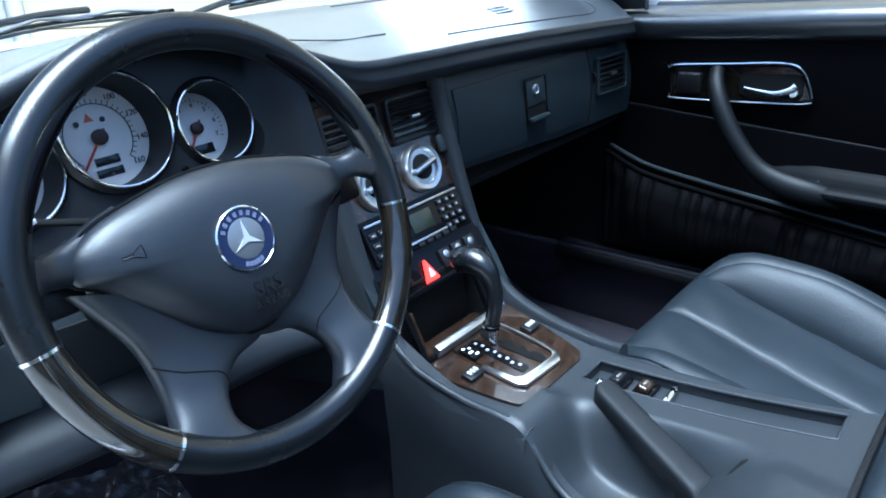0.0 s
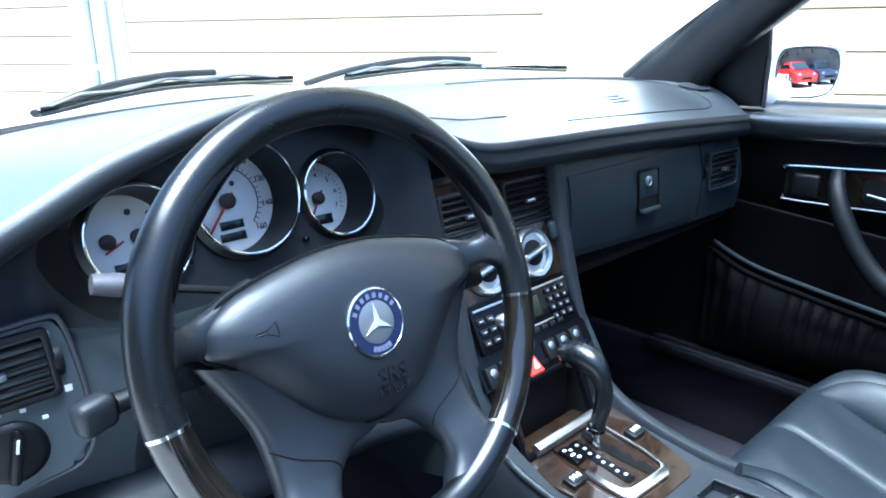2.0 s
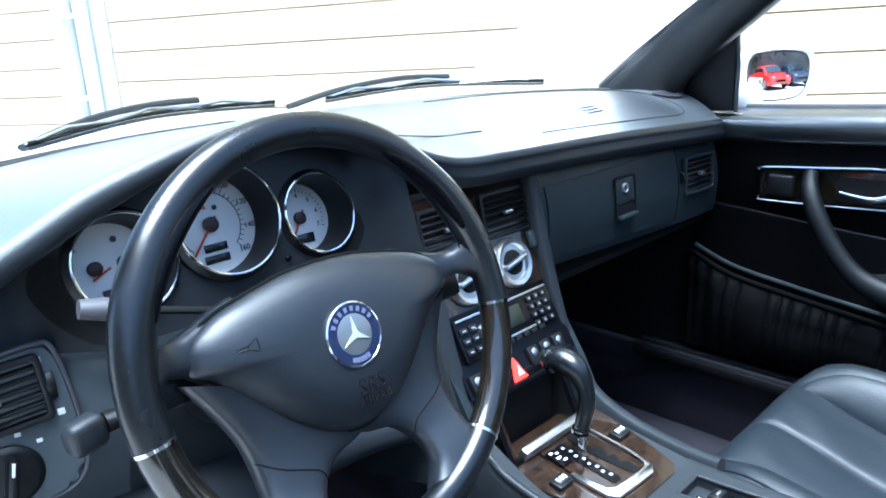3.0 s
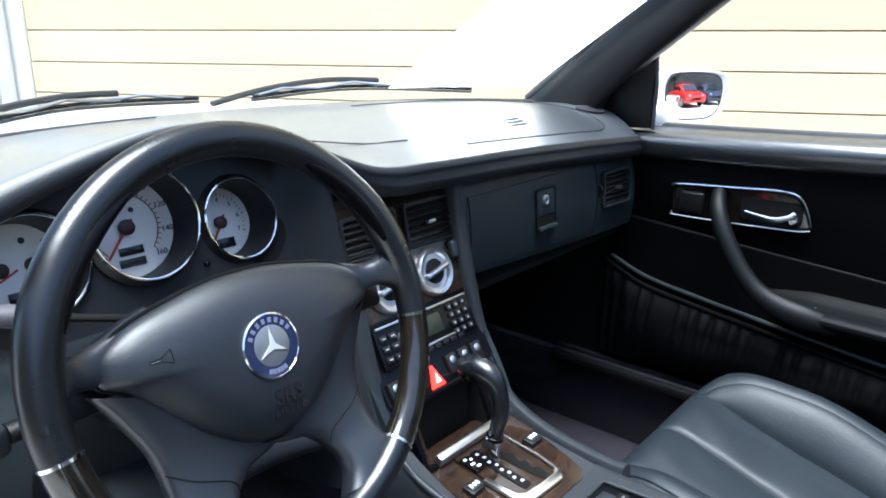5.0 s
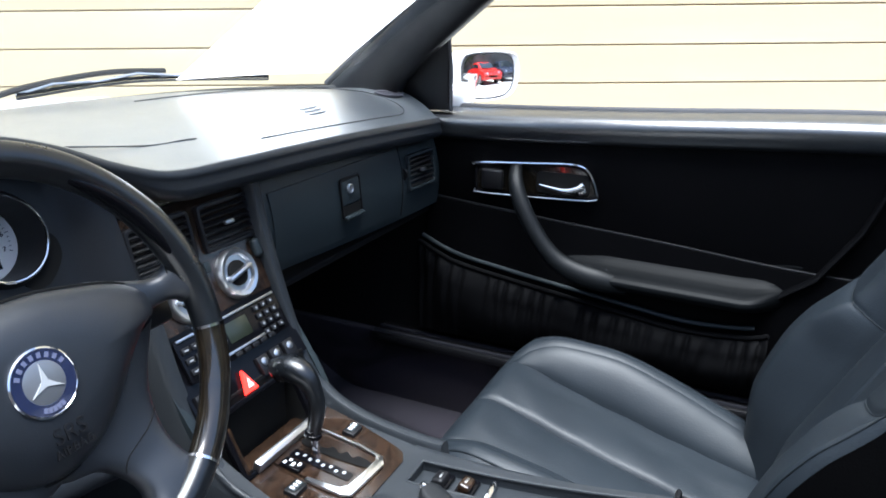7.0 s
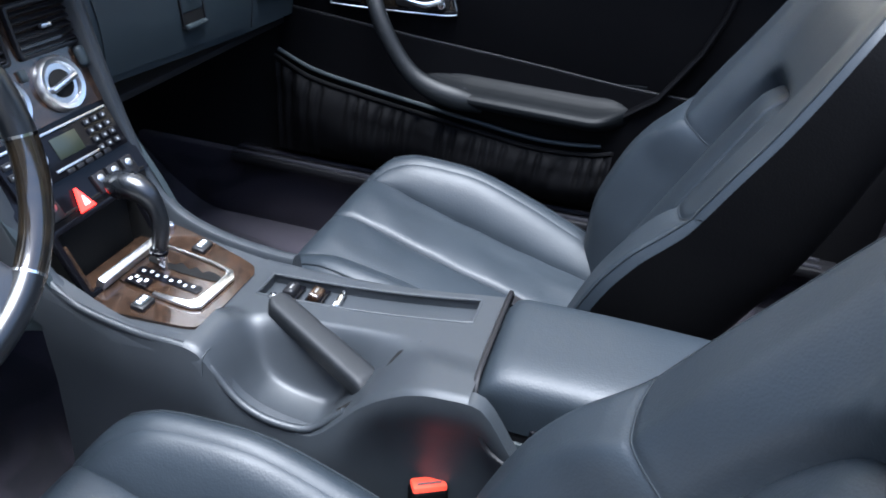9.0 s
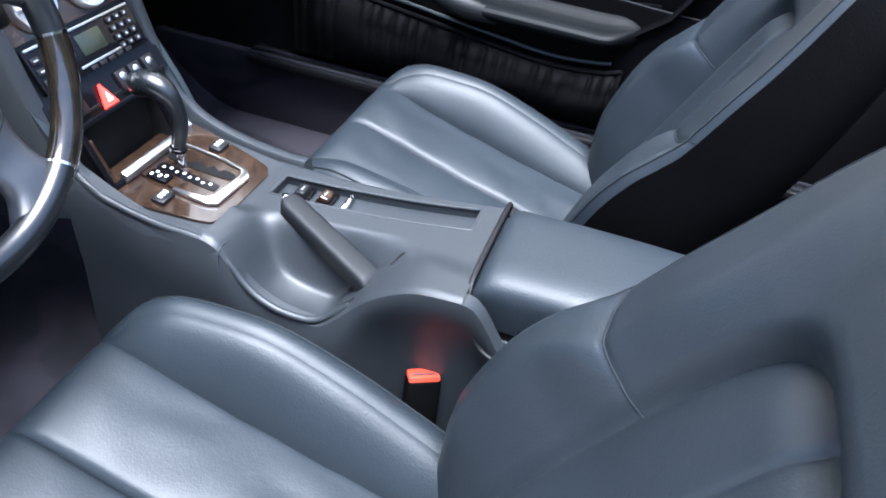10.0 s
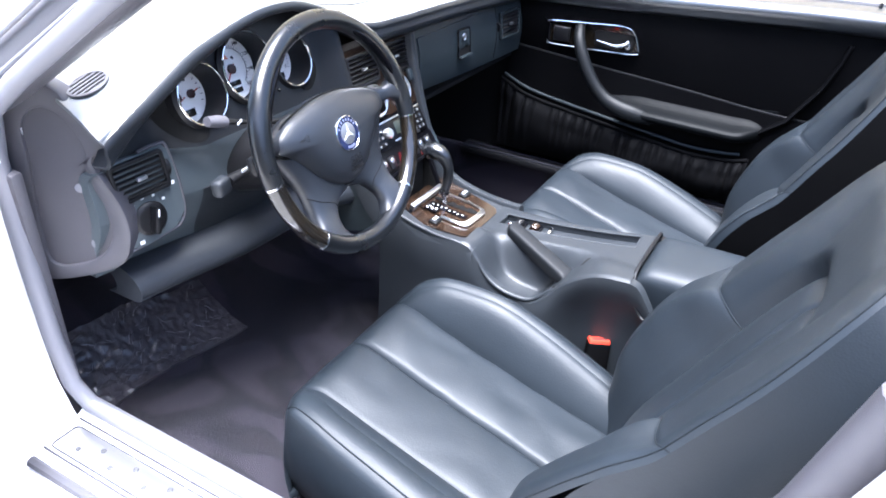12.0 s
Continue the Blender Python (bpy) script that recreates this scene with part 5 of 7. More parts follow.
part("hazard_mark", prism([(-0.0048, -0.0075), (0.0048, -0.0075), (0, 0.005)], 0.0008, m @ pose(0, 0, 0.0061)), print_white, hz)

# ashtray, open and empty
m = axes((-0.015, 0.073, 0.560), (1, 0, 0), Vector((0, 0.42, 0.9)).normalized(), Vector((0, -0.9, 0.42)).normalized())
ash = part("ashtray_frame", ring_plate(rrect(0.150, 0.090, 0.006), rrect(0.134, 0.076, 0.004), 0.008, m, 0.001), gloss_black, CON)
part("ashtray_well", ring_plate(rrect(0.140, 0.082, 0.004), rrect(0.134, 0.076, 0.004), 0.045, m @ pose(0, 0, -0.045)), matt_black, ash)
part("ashtray_floor", prism(rrect(0.138, 0.080, 0.004), 0.002, m @ pose(0, 0, -0.046)), matt_black, ash)
part("ashtray_lip", rbox((0.120, 0.012, 0.016), 0.003, pose(-0.008, 0.050, 0.531, 20)), satin_metal, ash)
part("ashtray_flap", rbox((0.014, 0.070, 0.008), 0.002, axes((-0.083, 0.066, 0.552), (1, 0, 0), Vector((0, 0.42, 0.9)).normalized(), Vector((0, -0.9, 0.42)).normalized())), burl, ash)
part("stack_filler", rbox((0.2, 0.06, 0.11), 0.004, pose(0, 0.125, 0.555)), matt_black, CON)

# burl plate round the gear gate
def plate_z(y):
    return 0.5035 + 0.13 * (y + 0.10)


def plate_m(x, y, out=0.0):
    dz = (plate_z(y + 0.005) - plate_z(y - 0.005)) / 0.01
    n = Vector((0, -dz, 1)).normalized()
    return facing(Vector((x, y, plate_z(y))) + n * out, n, (0, 1, 0))


def gear_plate(u, v):
    y = 0.082 - 0.168 * v
    w = interp(y, [(-0.088, 0.050), (-0.082, 0.066), (-0.07, 0.074), (-0.03, 0.084), (0.03, 0.096), (0.082, 0.100)])
    return (u * w, y, plate_z(y))


part("plate_bed", sheet(lambda u, v: (0.108 * u, 0.082 - 0.18 * v, plate_z(0.082 - 0.18 * v) - 0.0045), lin(-1, 1, 5), lin(0, 1, 8), -0.004), console_plastic, CON)
part("wood_plate", sheet(gear_plate, lin(-1, 1, 13), lin(0, 1, 22), -0.004), burl, CON, "glossy burl walnut plate")
GEAR = thing("gear_selector", (0, 0.01, 0.515), "black automatic gear lever in a chrome gate", "gear lever")
gm = plate_m(0.0, -0.008, 0.001)
out_ = spline([(-0.043, -0.062), (0.030, -0.066), (0.044, -0.055), (0.048, 0.0), (0.046, 0.055), (0.0, 0.066), (-0.046, 0.064), (-0.049, 0.0), (-0.048, -0.050)], 5, True)
o2 = [(p.x, p.y) for p in out_]
gate = [(-0.0490, 0.002), (-0.0485, -0.030), (-0.0470, -0.050), (-0.0400, -0.0605), (-0.005, -0.0625), (0.030, -0.0640), (0.0425, -0.055), (0.0465, -0.020), (0.0470, 0.030), (0.0455, 0.060), (0.0425, 0.060), (0.0440, 0.030), (0.0435, -0.018), (0.0395, -0.047), (0.030, -0.0525), (0.0, -0.0510), (-0.029, -0.0490), (-0.0385, -0.042), (-0.0415, -0.028), (-0.0425, 0.002)]
part("gate_frame", prism(gate, 0.0040, gm @ pose(0, 0, 0.0008), 0.0008), bright_satin, GEAR, "bright chrome gate frame")
part("gate_bar", rbox((0.088, 0.0035, 0.004), 0.001, gm @ pose(-0.001, 0.0615, 0.0028)), satin_metal, GEAR)
part("gate_plate", prism([(x * 0.85, y * 0.89) for x, y in o2], 0.0015, gm), burl, GEAR)
slot = spline([(0.014, -0.050), (0.024, -0.048), (0.027, -0.030), (0.020, -0.024), (0.026, -0.012), (0.018, -0.006), (0.024, 0.008), (0.016, 0.016), (0.019, 0.046), (0.008, 0.046), (0.006, 0.016), (0.008, -0.02)], 4, True)
part("gate_slot", prism([(p.x, p.y) for p in slot], 0.0012, gm @ pose(0, 0, 0.0016)), matt_black, GEAR)
part("gate_scale", prism(rrect(0.015, 0.088, 0.003), 0.0012, gm @ pose(-0.013, 0.002, 0.0014)), gloss_black, GEAR)
for k in range(8):
    part("gate_mark", rbox((0.0046, 0.0040, 0.0008), 0.0002, gm @ pose(-0.0135 + 0.003 * (k % 2), 0.038 - 0.0098 * k, 0.0028)), mark_grey, GEAR)
ms = part("mode_switch", rbox((0.018, 0.030, 0.006), 0.002, gm @ pose(-0.034, 0.030, 0.003)), gloss_black, GEAR)
for dx, dy, w in ((-0.004, 0.009, 0.005), (0.003, 0.005, 0.004), (-0.002, -0.002, 0.007), (0.002, -0.009, 0.006)):
    part("switch_print", rbox((w, 0.0035, 0.0008), 0.0002, gm @ pose(-0.034 + dx, 0.030 + dy, 0.0063)), print_white, ms)
part("stem", tube([(0.004, 0.010, 0.512), (0.002, 0.012, 0.545), (0.0, 0.012, 0.562)], 0.0065, 14), chrome, GEAR)
lv = spline([(0.0, 0.012, 0.552), (-0.001, 0.004, 0.585), (-0.003, 0.004, 0.612), (-0.004, 0.018, 0.634), (-0.005, 0.042, 0.640), (-0.006, 0.062, 0.630)], 5)
rs_ = [0.0092 + 0.0012 * smooth(0.0, 0.2, k / 25) + 0.0068 * smooth(0.35, 0.72, k / 25) - 0.010 * smooth(0.9, 1.0, k / 25) for k in range(len(lv))]
part("knob", tube(lv, rs_, 20, up=(1, 0, 0)), rim_leather, GEAR, "black leather gear knob")
part("knob_collar", lathe([(0.0115, 0), (0.0115, 0.005), (0.010, 0.006)], facing((0.0, 0.0125, 0.548), (0, -0.15, 1), (0, 1, 0)), 24), gloss_black, GEAR)
for x, y, w in ((0.070, 0.000, 0.026), (-0.066, -0.006, 0.026)):
    m = plate_m(x, y, 0.002)
    sw = part("heater_switch", rbox((w, 0.019, 0.009), 0.003, m), black_plastic, CON)
    part("switch_cap", rbox((w - 0.006, 0.011, 0.002), 0.0008, m @ pose(0, 0, 0.0052)), face_plastic, sw)
    for dx in (-0.006, 0.0, 0.006):
        part("switch_print", rbox((0.0034, 0.006, 0.0008), 0.0002, m @ pose(dx, 0.0005, 0.0064)), print_white, sw)
for x, y in ((0.052, 0.056), (0.062, 0.05)):
    part("small_switch", rbox((0.007, 0.010, 0.004), 0.001, plate_m(x, y, 0.002)), print_grey, CON)
part("lock_stud", lathe([(0.005, 0), (0.005, 0.006), (0.003, 0.008)], plate_m(0.088, 0.06, 0.001), 14), chrome, CON)

# console top behind the plate: tray on one side, handbrake hollow on the other
EDGE_R = [(-0.44, 0.546), (-0.41, 0.541), (-0.30, 0.522), (-0.20, 0.510), (-0.12, 0.504), (-0.085, 0.503), (0.0, 0.512)]
EDGE_L = [(-0.44, 0.549), (-0.415, 0.549), (-0.37, 0.543), (-0.335, 0.525), (-0.305, 0.500), (-0.275, 0.463), (-0.25, 0.440), (-0.22, 0.438), (-0.18, 0.446), (-0.150, 0.465), (-0.13, 0.495), (-0.115, 0.515), (-0.095, 0.522), (-0.05, 0.522)]


def con_top(x, y):
    zr = interp(y, EDGE_R)
    if y > -0.09:
        return zr
    hollow = smooth(-0.125, -0.165, y) * smooth(-0.275, -0.235, y)
    zl = interp(y, EDGE_L) - 0.016 * hollow * math.sin(math.pi * min(1, max(0, (x + 0.112) / 0.085))) ** 0.6
    wall_x = -0.010 - 0.030 * smooth(-0.30, -0.42, y)
    f = smooth(wall_x, wall_x - 0.042, x)
    z = zr * (1 - f) + zl * f
    # the hollow's rounded near lip
    return z


TX = (0.022, 0.070)
TY = (-0.392, -0.108)


def con_pt(x, y):
    z = con_top(x, y)
    if TX[0] < x < TX[1] and TY[0] < y < TY[1]:
        z -= 0.014
    return (x, y, z)


gx = lin(-0.118, -0.04, 22)[:-1] + lin(-0.04, 0.019, 18) + [0.0219, 0.0225] + lin(0.026, 0.066, 6) + [0.0695, 0.0701, 0.073, 0.080, 0.090, 0.10, 0.108, 0.114, 0.117]
gy = lin(-0.425, -0.394, 4) + [-0.3921, -0.3915] + lin(-0.388, -0.112, 56) + [-0.1085, -0.1079] + lin(-0.105, -0.084, 5)


def right_edge(y):
    return interp(y, [(-0.44, 0.084), (-0.30, 0.090), (-0.15, 0.106), (-0.08, 0.117)])


def con_skin(x, y):
    px, py, z = con_pt(x, y)
    z -= 0.022 * smooth(0.100, 0.117, x) ** 2 + 0.004 * smooth(-0.112, -0.118, x)
    if x > 0.074:
        px = 0.074 + (x - 0.074) * (right_edge(y) - 0.074) / 0.043
    return (px, py, z)


part("console_top", sheet(con_skin, gx, gy, 0), console_plastic, CON, "grey console top with tray and handbrake hollow", 50)
for s in (-1, 1):
    def flank(u, v, s=s):
        y = 0.09 - 0.60 * u
        top = (interp(y, EDGE_L) - 0.004 if y < -0.05 else interp(y, [(-0.05, 0.518), (0.0, 0.522), (0.09, 0.565)])) if s < 0 else min(0.56, con_top(0.117, y) - 0.022 if y < -0.05 else interp(y, [(-0.05, 0.488), (0.09, 0.55)]))
        if y < -0.425:
            top = 0.545 - 0.08 * smooth(-0.43, -0.50, y)
        z = top + (0.19 - top) * v
        pinch = 0.030 * smooth(-0.27, -0.34, y) * smooth(0.0, 0.25, v) if s < 0 else 0.0
        return (s * (-pinch + (0.118 if s < 0 else right_edge(min(y, -0.08)) + 0.001) + 0.020 * v + 0.006 * math.sin(math.pi * min(1, v * 3))), y, z)
    part("flank", sheet(flank, lin(0, 1, 60), [0, 0.03, 0.08, 0.15, 0.25, 0.4, 0.6, 0.8, 1.0], 0, back=(-s * 0.02, 0, 0)), console_plastic if s < 0 else black_plastic, CON, sharp=60)
# raised line of the moulding round the tray and plate
part("left_roll", tube(spline([(-0.112, 0.082, 0.560), (-0.116, 0.04, 0.535), (-0.115, -0.03, 0.519), (-0.113, -0.080, 0.516), (-0.112, -0.105, 0.511), (-0.113, -0.125, 0.494), (-0.115, -0.145, 0.470), (-0.117, -0.165, 0.454), (-0.118, -0.19, 0.444), (-0.117, -0.215, 0.440), (-0.114, -0.240, 0.440), (-0.108, -0.260, 0.450), (-0.104, -0.285, 0.474)], 6), 0.0048, 10), console_plastic, CON)
for pts in ([(TX[0], TY[0]), (TX[0], TY[1]), (TX[1], TY[1]), (TX[1], TY[0])],):
    loop = []
    for k in range(4):
        a, b = pts[k], pts[(k + 1) % 4]
        loop += [(a[0] + (b[0] - a[0]) * f, a[1] + (b[1] - a[1]) * f, con_top(a[0] + (b[0] - a[0]) * f, a[1] + (b[1] - a[1]) * f) - 0.0008) for f in lin(0.02, 0.98, 10)]
    part("tray_lip", tube(loop, 0.0022, 8, True), console_plastic, CON)
# tray switches
for y, kind in ((-0.145, 0), (-0.180, 1), (-0.212, 2)):
    z = con_top(0.05, y) - 0.010
    if kind == 2:
        part("bright_switch", rbox((0.040, 0.008, 0.010), 0.003, pose(0.046, y, z + 0.002, 8, 0, 4)), chrome, CON)
    else:
        b = part("window_switch", rbox((0.040, 0.024, 0.006), 0.002, pose(0.046, y, z)), gloss_black, CON)
        part("rocker", rbox((0.024, 0.016, 0.014), 0.004, pose(0.046, y, z + 0.006, 14 if kind else -10), 3), burl if kind else black_plastic, b)
        part("rocker_mark", rbox((0.010, 0.003, 0.0008), 0.0002, pose(0.046, y - 0.001, z + 0.0135)), satin_metal, b)

# handbrake
HB = thing("handbrake", (-0.05, -0.29, 0.46), "dark grey flat-sided handbrake lever with a bright button", "handbrake")
p0, p1 = Vector((0.002, -0.146, 0.514)), Vector((-0.062, -0.300, 0.480))
d = (p1 - p0).normalized()
sd = d.cross(Vector((0, 0, 1))).normalized()
up = sd.cross(d)
rings = []
for k in range(25):
    f = k / 24
    w = 0.0165 * smooth(-0.03, 0.035, f) ** 0.5 + 0.0025 * f
    h = 0.0128 * smooth(-0.03, 0.035, f) ** 0.5 + 0.0030 * f
    c = p0 + (p1 - p0) * f * 1.10 - up * (h - 0.012 + 0.020 * smooth(0.86, 1.0, f))
    rings.append([c + sd * w * math.copysign(abs(math.cos(a)) ** 0.5, math.cos(a)) + up * h * math.copysign(abs(math.sin(a)) ** 0.55, math.sin(a)) for a in lin(0, 2 * math.pi * 27 / 28, 28)])
part("grip", loft(rings), grip_plastic, HB, sharp=60)
part("button", lathe([(0.006, 0), (0.006, 0.006), (0.004, 0.009)], facing(p0 + up * 0.004, -d), 16), chrome, HB)
part("slot", tube([(-0.100, -0.275, 0.4665), (-0.085, -0.300, 0.484), (-0.04, -0.325, 0.519), (-0.022, -0.345, 0.527)], 0.003, 6), matt_black, CON)

# armrest lid behind
LID = thing("armrest_lid", (0.005, -0.55, 0.45), "padded grey-blue leather armrest lid of the console", "armrest")
def lid(u, v):
    y = -0.426 - 0.281 * v
    a = math.pi * u
    return (0.004 - 0.086 * math.copysign(abs(math.cos(a)) ** 0.45, math.cos(a)), y, 0.500 + (0.056 + 0.004 * math.sin(math.pi * v)) * math.sin(a) ** 0.42 * (1 - 0.25 * (1 - smooth(0, 0.05, v))))
part("lid_pad", sheet(lid, lin(0, 1, 25), [0, 0.01, 0.03, 0.07] + lin(0.12, 1, 9), 0, back=(0, 0, -0.012)), leather, LID, sharp=70)
part("lid_base", rbox((0.165, 0.27, 0.05), 0.012, pose(0.004, -0.57, 0.475)), black_plastic, LID)
part("lid_latch", rbox((0.006, 0.026, 0.014), 0.003, pose(-0.083, -0.500, 0.492)), gloss_black, LID)
part("box_front_edge", tube(spline([(0.092, -0.424, 0.520), (0.088, -0.424, 0.545), (0.06, -0.424, 0.552), (-0.05, -0.424, 0.552), (-0.088, -0.425, 0.545), (-0.104, -0.432, 0.515), (-0.112, -0.45, 0.485), (-0.118, -0.475, 0.475)], 6), 0.0034, 8), black_plastic, CON)
part("console_box", rbox((0.17, 0.30, 0.28), 0.012, pose(0.0, -0.585, 0.335)), face_plastic, CON)


# ---- passenger's door ----
DOOR = thing("passenger_door", (0.70, -0.25, 0.36), "closed black car door with leather pull, armrest and gathered pocket", "door")
BELT = [(0.20, 0.866), (0.0, 0.871), (-0.25, 0.881), (-0.55, 0.896), (-0.80, 0.902)]


def belt(y):
    return interp(-y, [(-a, b) for a, b in BELT])


part("door_shell", rbox((0.05, 1.06, 0.46), 0.01, pose(0.735, -0.33, 0.62)), matt_black, DOOR)


def upper(u, v):
    y = 0.185 - 1.03 * u
    hi, lo = belt(y) - 0.052, interp(-y, [(-0.185, 0.692), (0.02, 0.674), (0.1, 0.667), (0.3, 0.652), (0.52, 0.633), (0.85, 0.625)])
    return (0.672 + 0.006 * v - 0.004 * math.sin(math.pi * v), y, hi + (lo - hi) * v)


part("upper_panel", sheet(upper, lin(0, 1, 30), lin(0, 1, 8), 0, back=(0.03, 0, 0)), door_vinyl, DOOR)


def lower(u, v):
    y = 0.185 - 1.03 * u
    hi = interp(-y, [(-0.185, 0.690), (0.02, 0.672), (0.1, 0.665), (0.3, 0.650), (0.52, 0.631), (0.85, 0.623)])
    return (0.664 - 0.006 * math.sin(math.pi * v), y, hi + (0.385 - hi) * v)


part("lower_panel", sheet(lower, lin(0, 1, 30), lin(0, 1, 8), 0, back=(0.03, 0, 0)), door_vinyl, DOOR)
part("panel_joint", tube([(0.668, y, upper((0.185 - y) / 1.03, 1)[2]) for y in lin(0.18, -0.80, 24)], 0.0022, 8), black_plastic, DOOR)


def ledge(u, v):
    y = 0.20 - 1.05 * u
    a = radians(-35 + 125 * v)
    z0 = belt(y)
    return (0.697 - 0.047 * math.cos(a) + 0.02 * smooth(0.6, 1, v), y, z0 - 0.026 + 0.028 * math.sin(a) - 0.010 * (1 - smooth(0, 0.3, v)))


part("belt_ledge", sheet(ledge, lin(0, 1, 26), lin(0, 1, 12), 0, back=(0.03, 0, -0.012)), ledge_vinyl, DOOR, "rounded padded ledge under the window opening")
part("window_seal", tube([(0.716, y, belt(y) + 0.002) for y in lin(0.20, -0.84, 20)], 0.006, 8), rubber, DOOR)
# black filler added to stop outside light leaking in below the panel
part("gap_filler", rbox((0.035, 1.20, 0.10), 0.006, pose(0.700, -0.30, 0.365)), matt_black, DOOR)
part("outer_skin", rbox((0.10, 1.08, 0.50), 0.03, pose(0.80, -0.34, 0.60), 3), white_paint, DOOR)
part("lock_pin", lathe([(0.004, 0), (0.004, 0.016), (0.003, 0.018)], pose(0.700, -0.67, belt(-0.67) - 0.006), 12), black_plastic, DOOR)
part("end_trim", rbox((0.05, 0.06, 0.10), 0.012, pose(0.70, -0.772, 0.875), 3), black_plastic, DOOR)
part("latch_plate", rbox((0.02, 0.012, 0.03), 0.003, pose(0.685, -0.737, 0.868), 2), satin_metal, DOOR)
part("door_badge", prism(rrect(0.032, 0.030, 0.003), 0.001, axes((0.6715, -0.539, 0.761), (0, -1, 0), (0, 0, 1), (-1, 0, 0))), door_vinyl, DOOR)
# dark sail panel in front of the window opening
part("sail_panel", prism([(0.0, 0.0), (0.16, -0.01), (0.30, 0.01), (0.02, 0.175), (0.0, 0.16)], 0.014, axes((0.672, 0.135, 0.868), (0, 1, 0), (0, 0, 1), (-1, 0, 0)), 0.003), black_plastic, DOOR)
part("sail_edge", tube([(0.664, 0.132, 0.865), (0.663, 0.131, 0.95), (0.662, 0.138, 1.03)], 0.004, 8), rubber, DOOR)

# handle bezel, wood-lined, with chrome strip and lever
def door_m(y, z, out=0.0):
    return axes((0.670 - out, y, z), (0, -1, 0), (0, 0, 1), (-1, 0, 0))


bz_ = spline([(-0.115, 0.018), (-0.11, 0.027), (0.0, 0.035), (0.085, 0.040), (0.115, 0.028), (0.132, -0.010), (0.128, -0.024), (0.06, -0.029), (-0.10, -0.033), (-0.115, -0.026)], 5, True)
o2 = [(p.x, p.y) for p in bz_]
hm = door_m(-0.038, 0.742, 0.002)
hb = part("handle_bezel", ring_plate(o2, [(x * 0.955, y * 0.84) for x, y in o2], 0.006, hm, 0.0015), gloss_black, DOOR)
part("bezel_wood", prism([(x * 0.96, y * 0.86) for x, y in o2], 0.002, hm), rim_wood, hb)
part("chrome_strip", tube([hm @ Vector((p[0], p[1], 0.007)) for p in o2[1:27]], 0.0028, 8), chrome, hb, "bright chrome strip")
part("lower_strip", tube([hm @ Vector((p[0], p[1], 0.006)) for p in o2[29:46]], 0.0014, 6), satin_metal, hb)
part("lock_button", rbox((0.046, 0.040, 0.010), 0.005, hm @ pose(-0.078, -0.004, 0.005), 3), black_plastic, hb)
part("lever_well", prism(rrect(0.105, 0.042, 0.010), 0.0012, hm @ pose(0.065, 0.000, 0.0022)), matt_black, hb)
lever = spline([(0.022, -0.004, 0.010), (0.05, -0.008, 0.013), (0.075, -0.010, 0.014), (0.098, -0.003, 0.012), (0.106, 0.002, 0.008)], 6)
part("handle_lever", tube([hm @ p for p in lever], [0.003 + 0.003 * smooth(0, 0.5, k / 24) + 0.0025 * smooth(0.7, 0.95, k / 24) for k in range(len(lever))], 12), chrome, hb, "polished lever")
part("lever_pivot", lathe([(0.008, 0), (0.008, 0.008), (0.006, 0.010)], hm @ pose(0.104, -0.008, 0.003), 18), chrome, hb)

# pull strap and armrest as one sweep
pull = spline([(0.655, -0.012, 0.768), (0.628, -0.022, 0.745), (0.612, -0.042, 0.705), (0.604, -0.075, 0.655), (0.602, -0.112, 0.615), (0.605, -0.150, 0.594), (0.612, -0.195, 0.582), (0.626, -0.245, 0.571)], 7)
part("pull_handle", tube(pull, [0.012 + 0.004 * smooth(0, 0.3, k / 49) + 0.005 * smooth(0.45, 0.8, k / 49) - 0.006 * smooth(0.85, 1, k / 49) for k in range(len(pull))], 16, squash=0.75), door_leather, DOOR, "curved leather-covered pull handle")


ARM = [(0.672, 0.046), (0.667, 0.031), (0.657, 0.018), (0.645, 0.010), (0.632, 0.0055), (0.620, 0.0030), (0.611, 0.0000), (0.605, -0.0050), (0.604, -0.0120), (0.611, -0.0220), (0.632, -0.0300), (0.672, -0.0400)]  # x, height over the lip


def arm(u, v):
    y = -0.085 - 0.445 * u
    k = v * (len(ARM) - 1)
    i = min(int(k), len(ARM) - 2)
    f = k - i
    x = ARM[i][0] * (1 - f) + ARM[i + 1][0] * f
    h = ARM[i][1] * (1 - f) + ARM[i + 1][1] * f
    grow = smooth(0.0, 0.27, u) * (1 - smooth(0.80, 1.0, u) ** 1.4)
    x = 0.672 + (x - 0.672) * grow
    return (x, y, 0.593 - 0.010 * u + h + 0.010 * smooth(0.78, 1.0, u) + 0.012 * smooth(0.2, 0.0, u))


part("armrest", sheet(arm, lin(0, 1, 44), lin(0, 1, 34), 0, back=(0.02, 0, 0)), armrest_vinyl, DOOR, "hollowed dark armrest", 60)
part("armrest_seam", tube([arm(0.27, v) for v in lin(0.35, 0.75, 14)], 0.0012, 6), print_dark, DOOR)
part("rear_strut", tube([(0.660, -0.50, 0.585), (0.660, -0.553, 0.625), (0.660, -0.608, 0.715), (0.664, -0.632, 0.78), (0.666, -0.64, 0.82)], 0.012, 14, squash=0.5), door_vinyl, DOOR)

# gathered pocket
TOP = [(-0.20, 0.594), (-0.117, 0.561), (0.0, 0.541), (0.125, 0.524), (0.24, 0.509), (0.353, 0.497), (0.457, 0.503), (0.50, 0.515)]


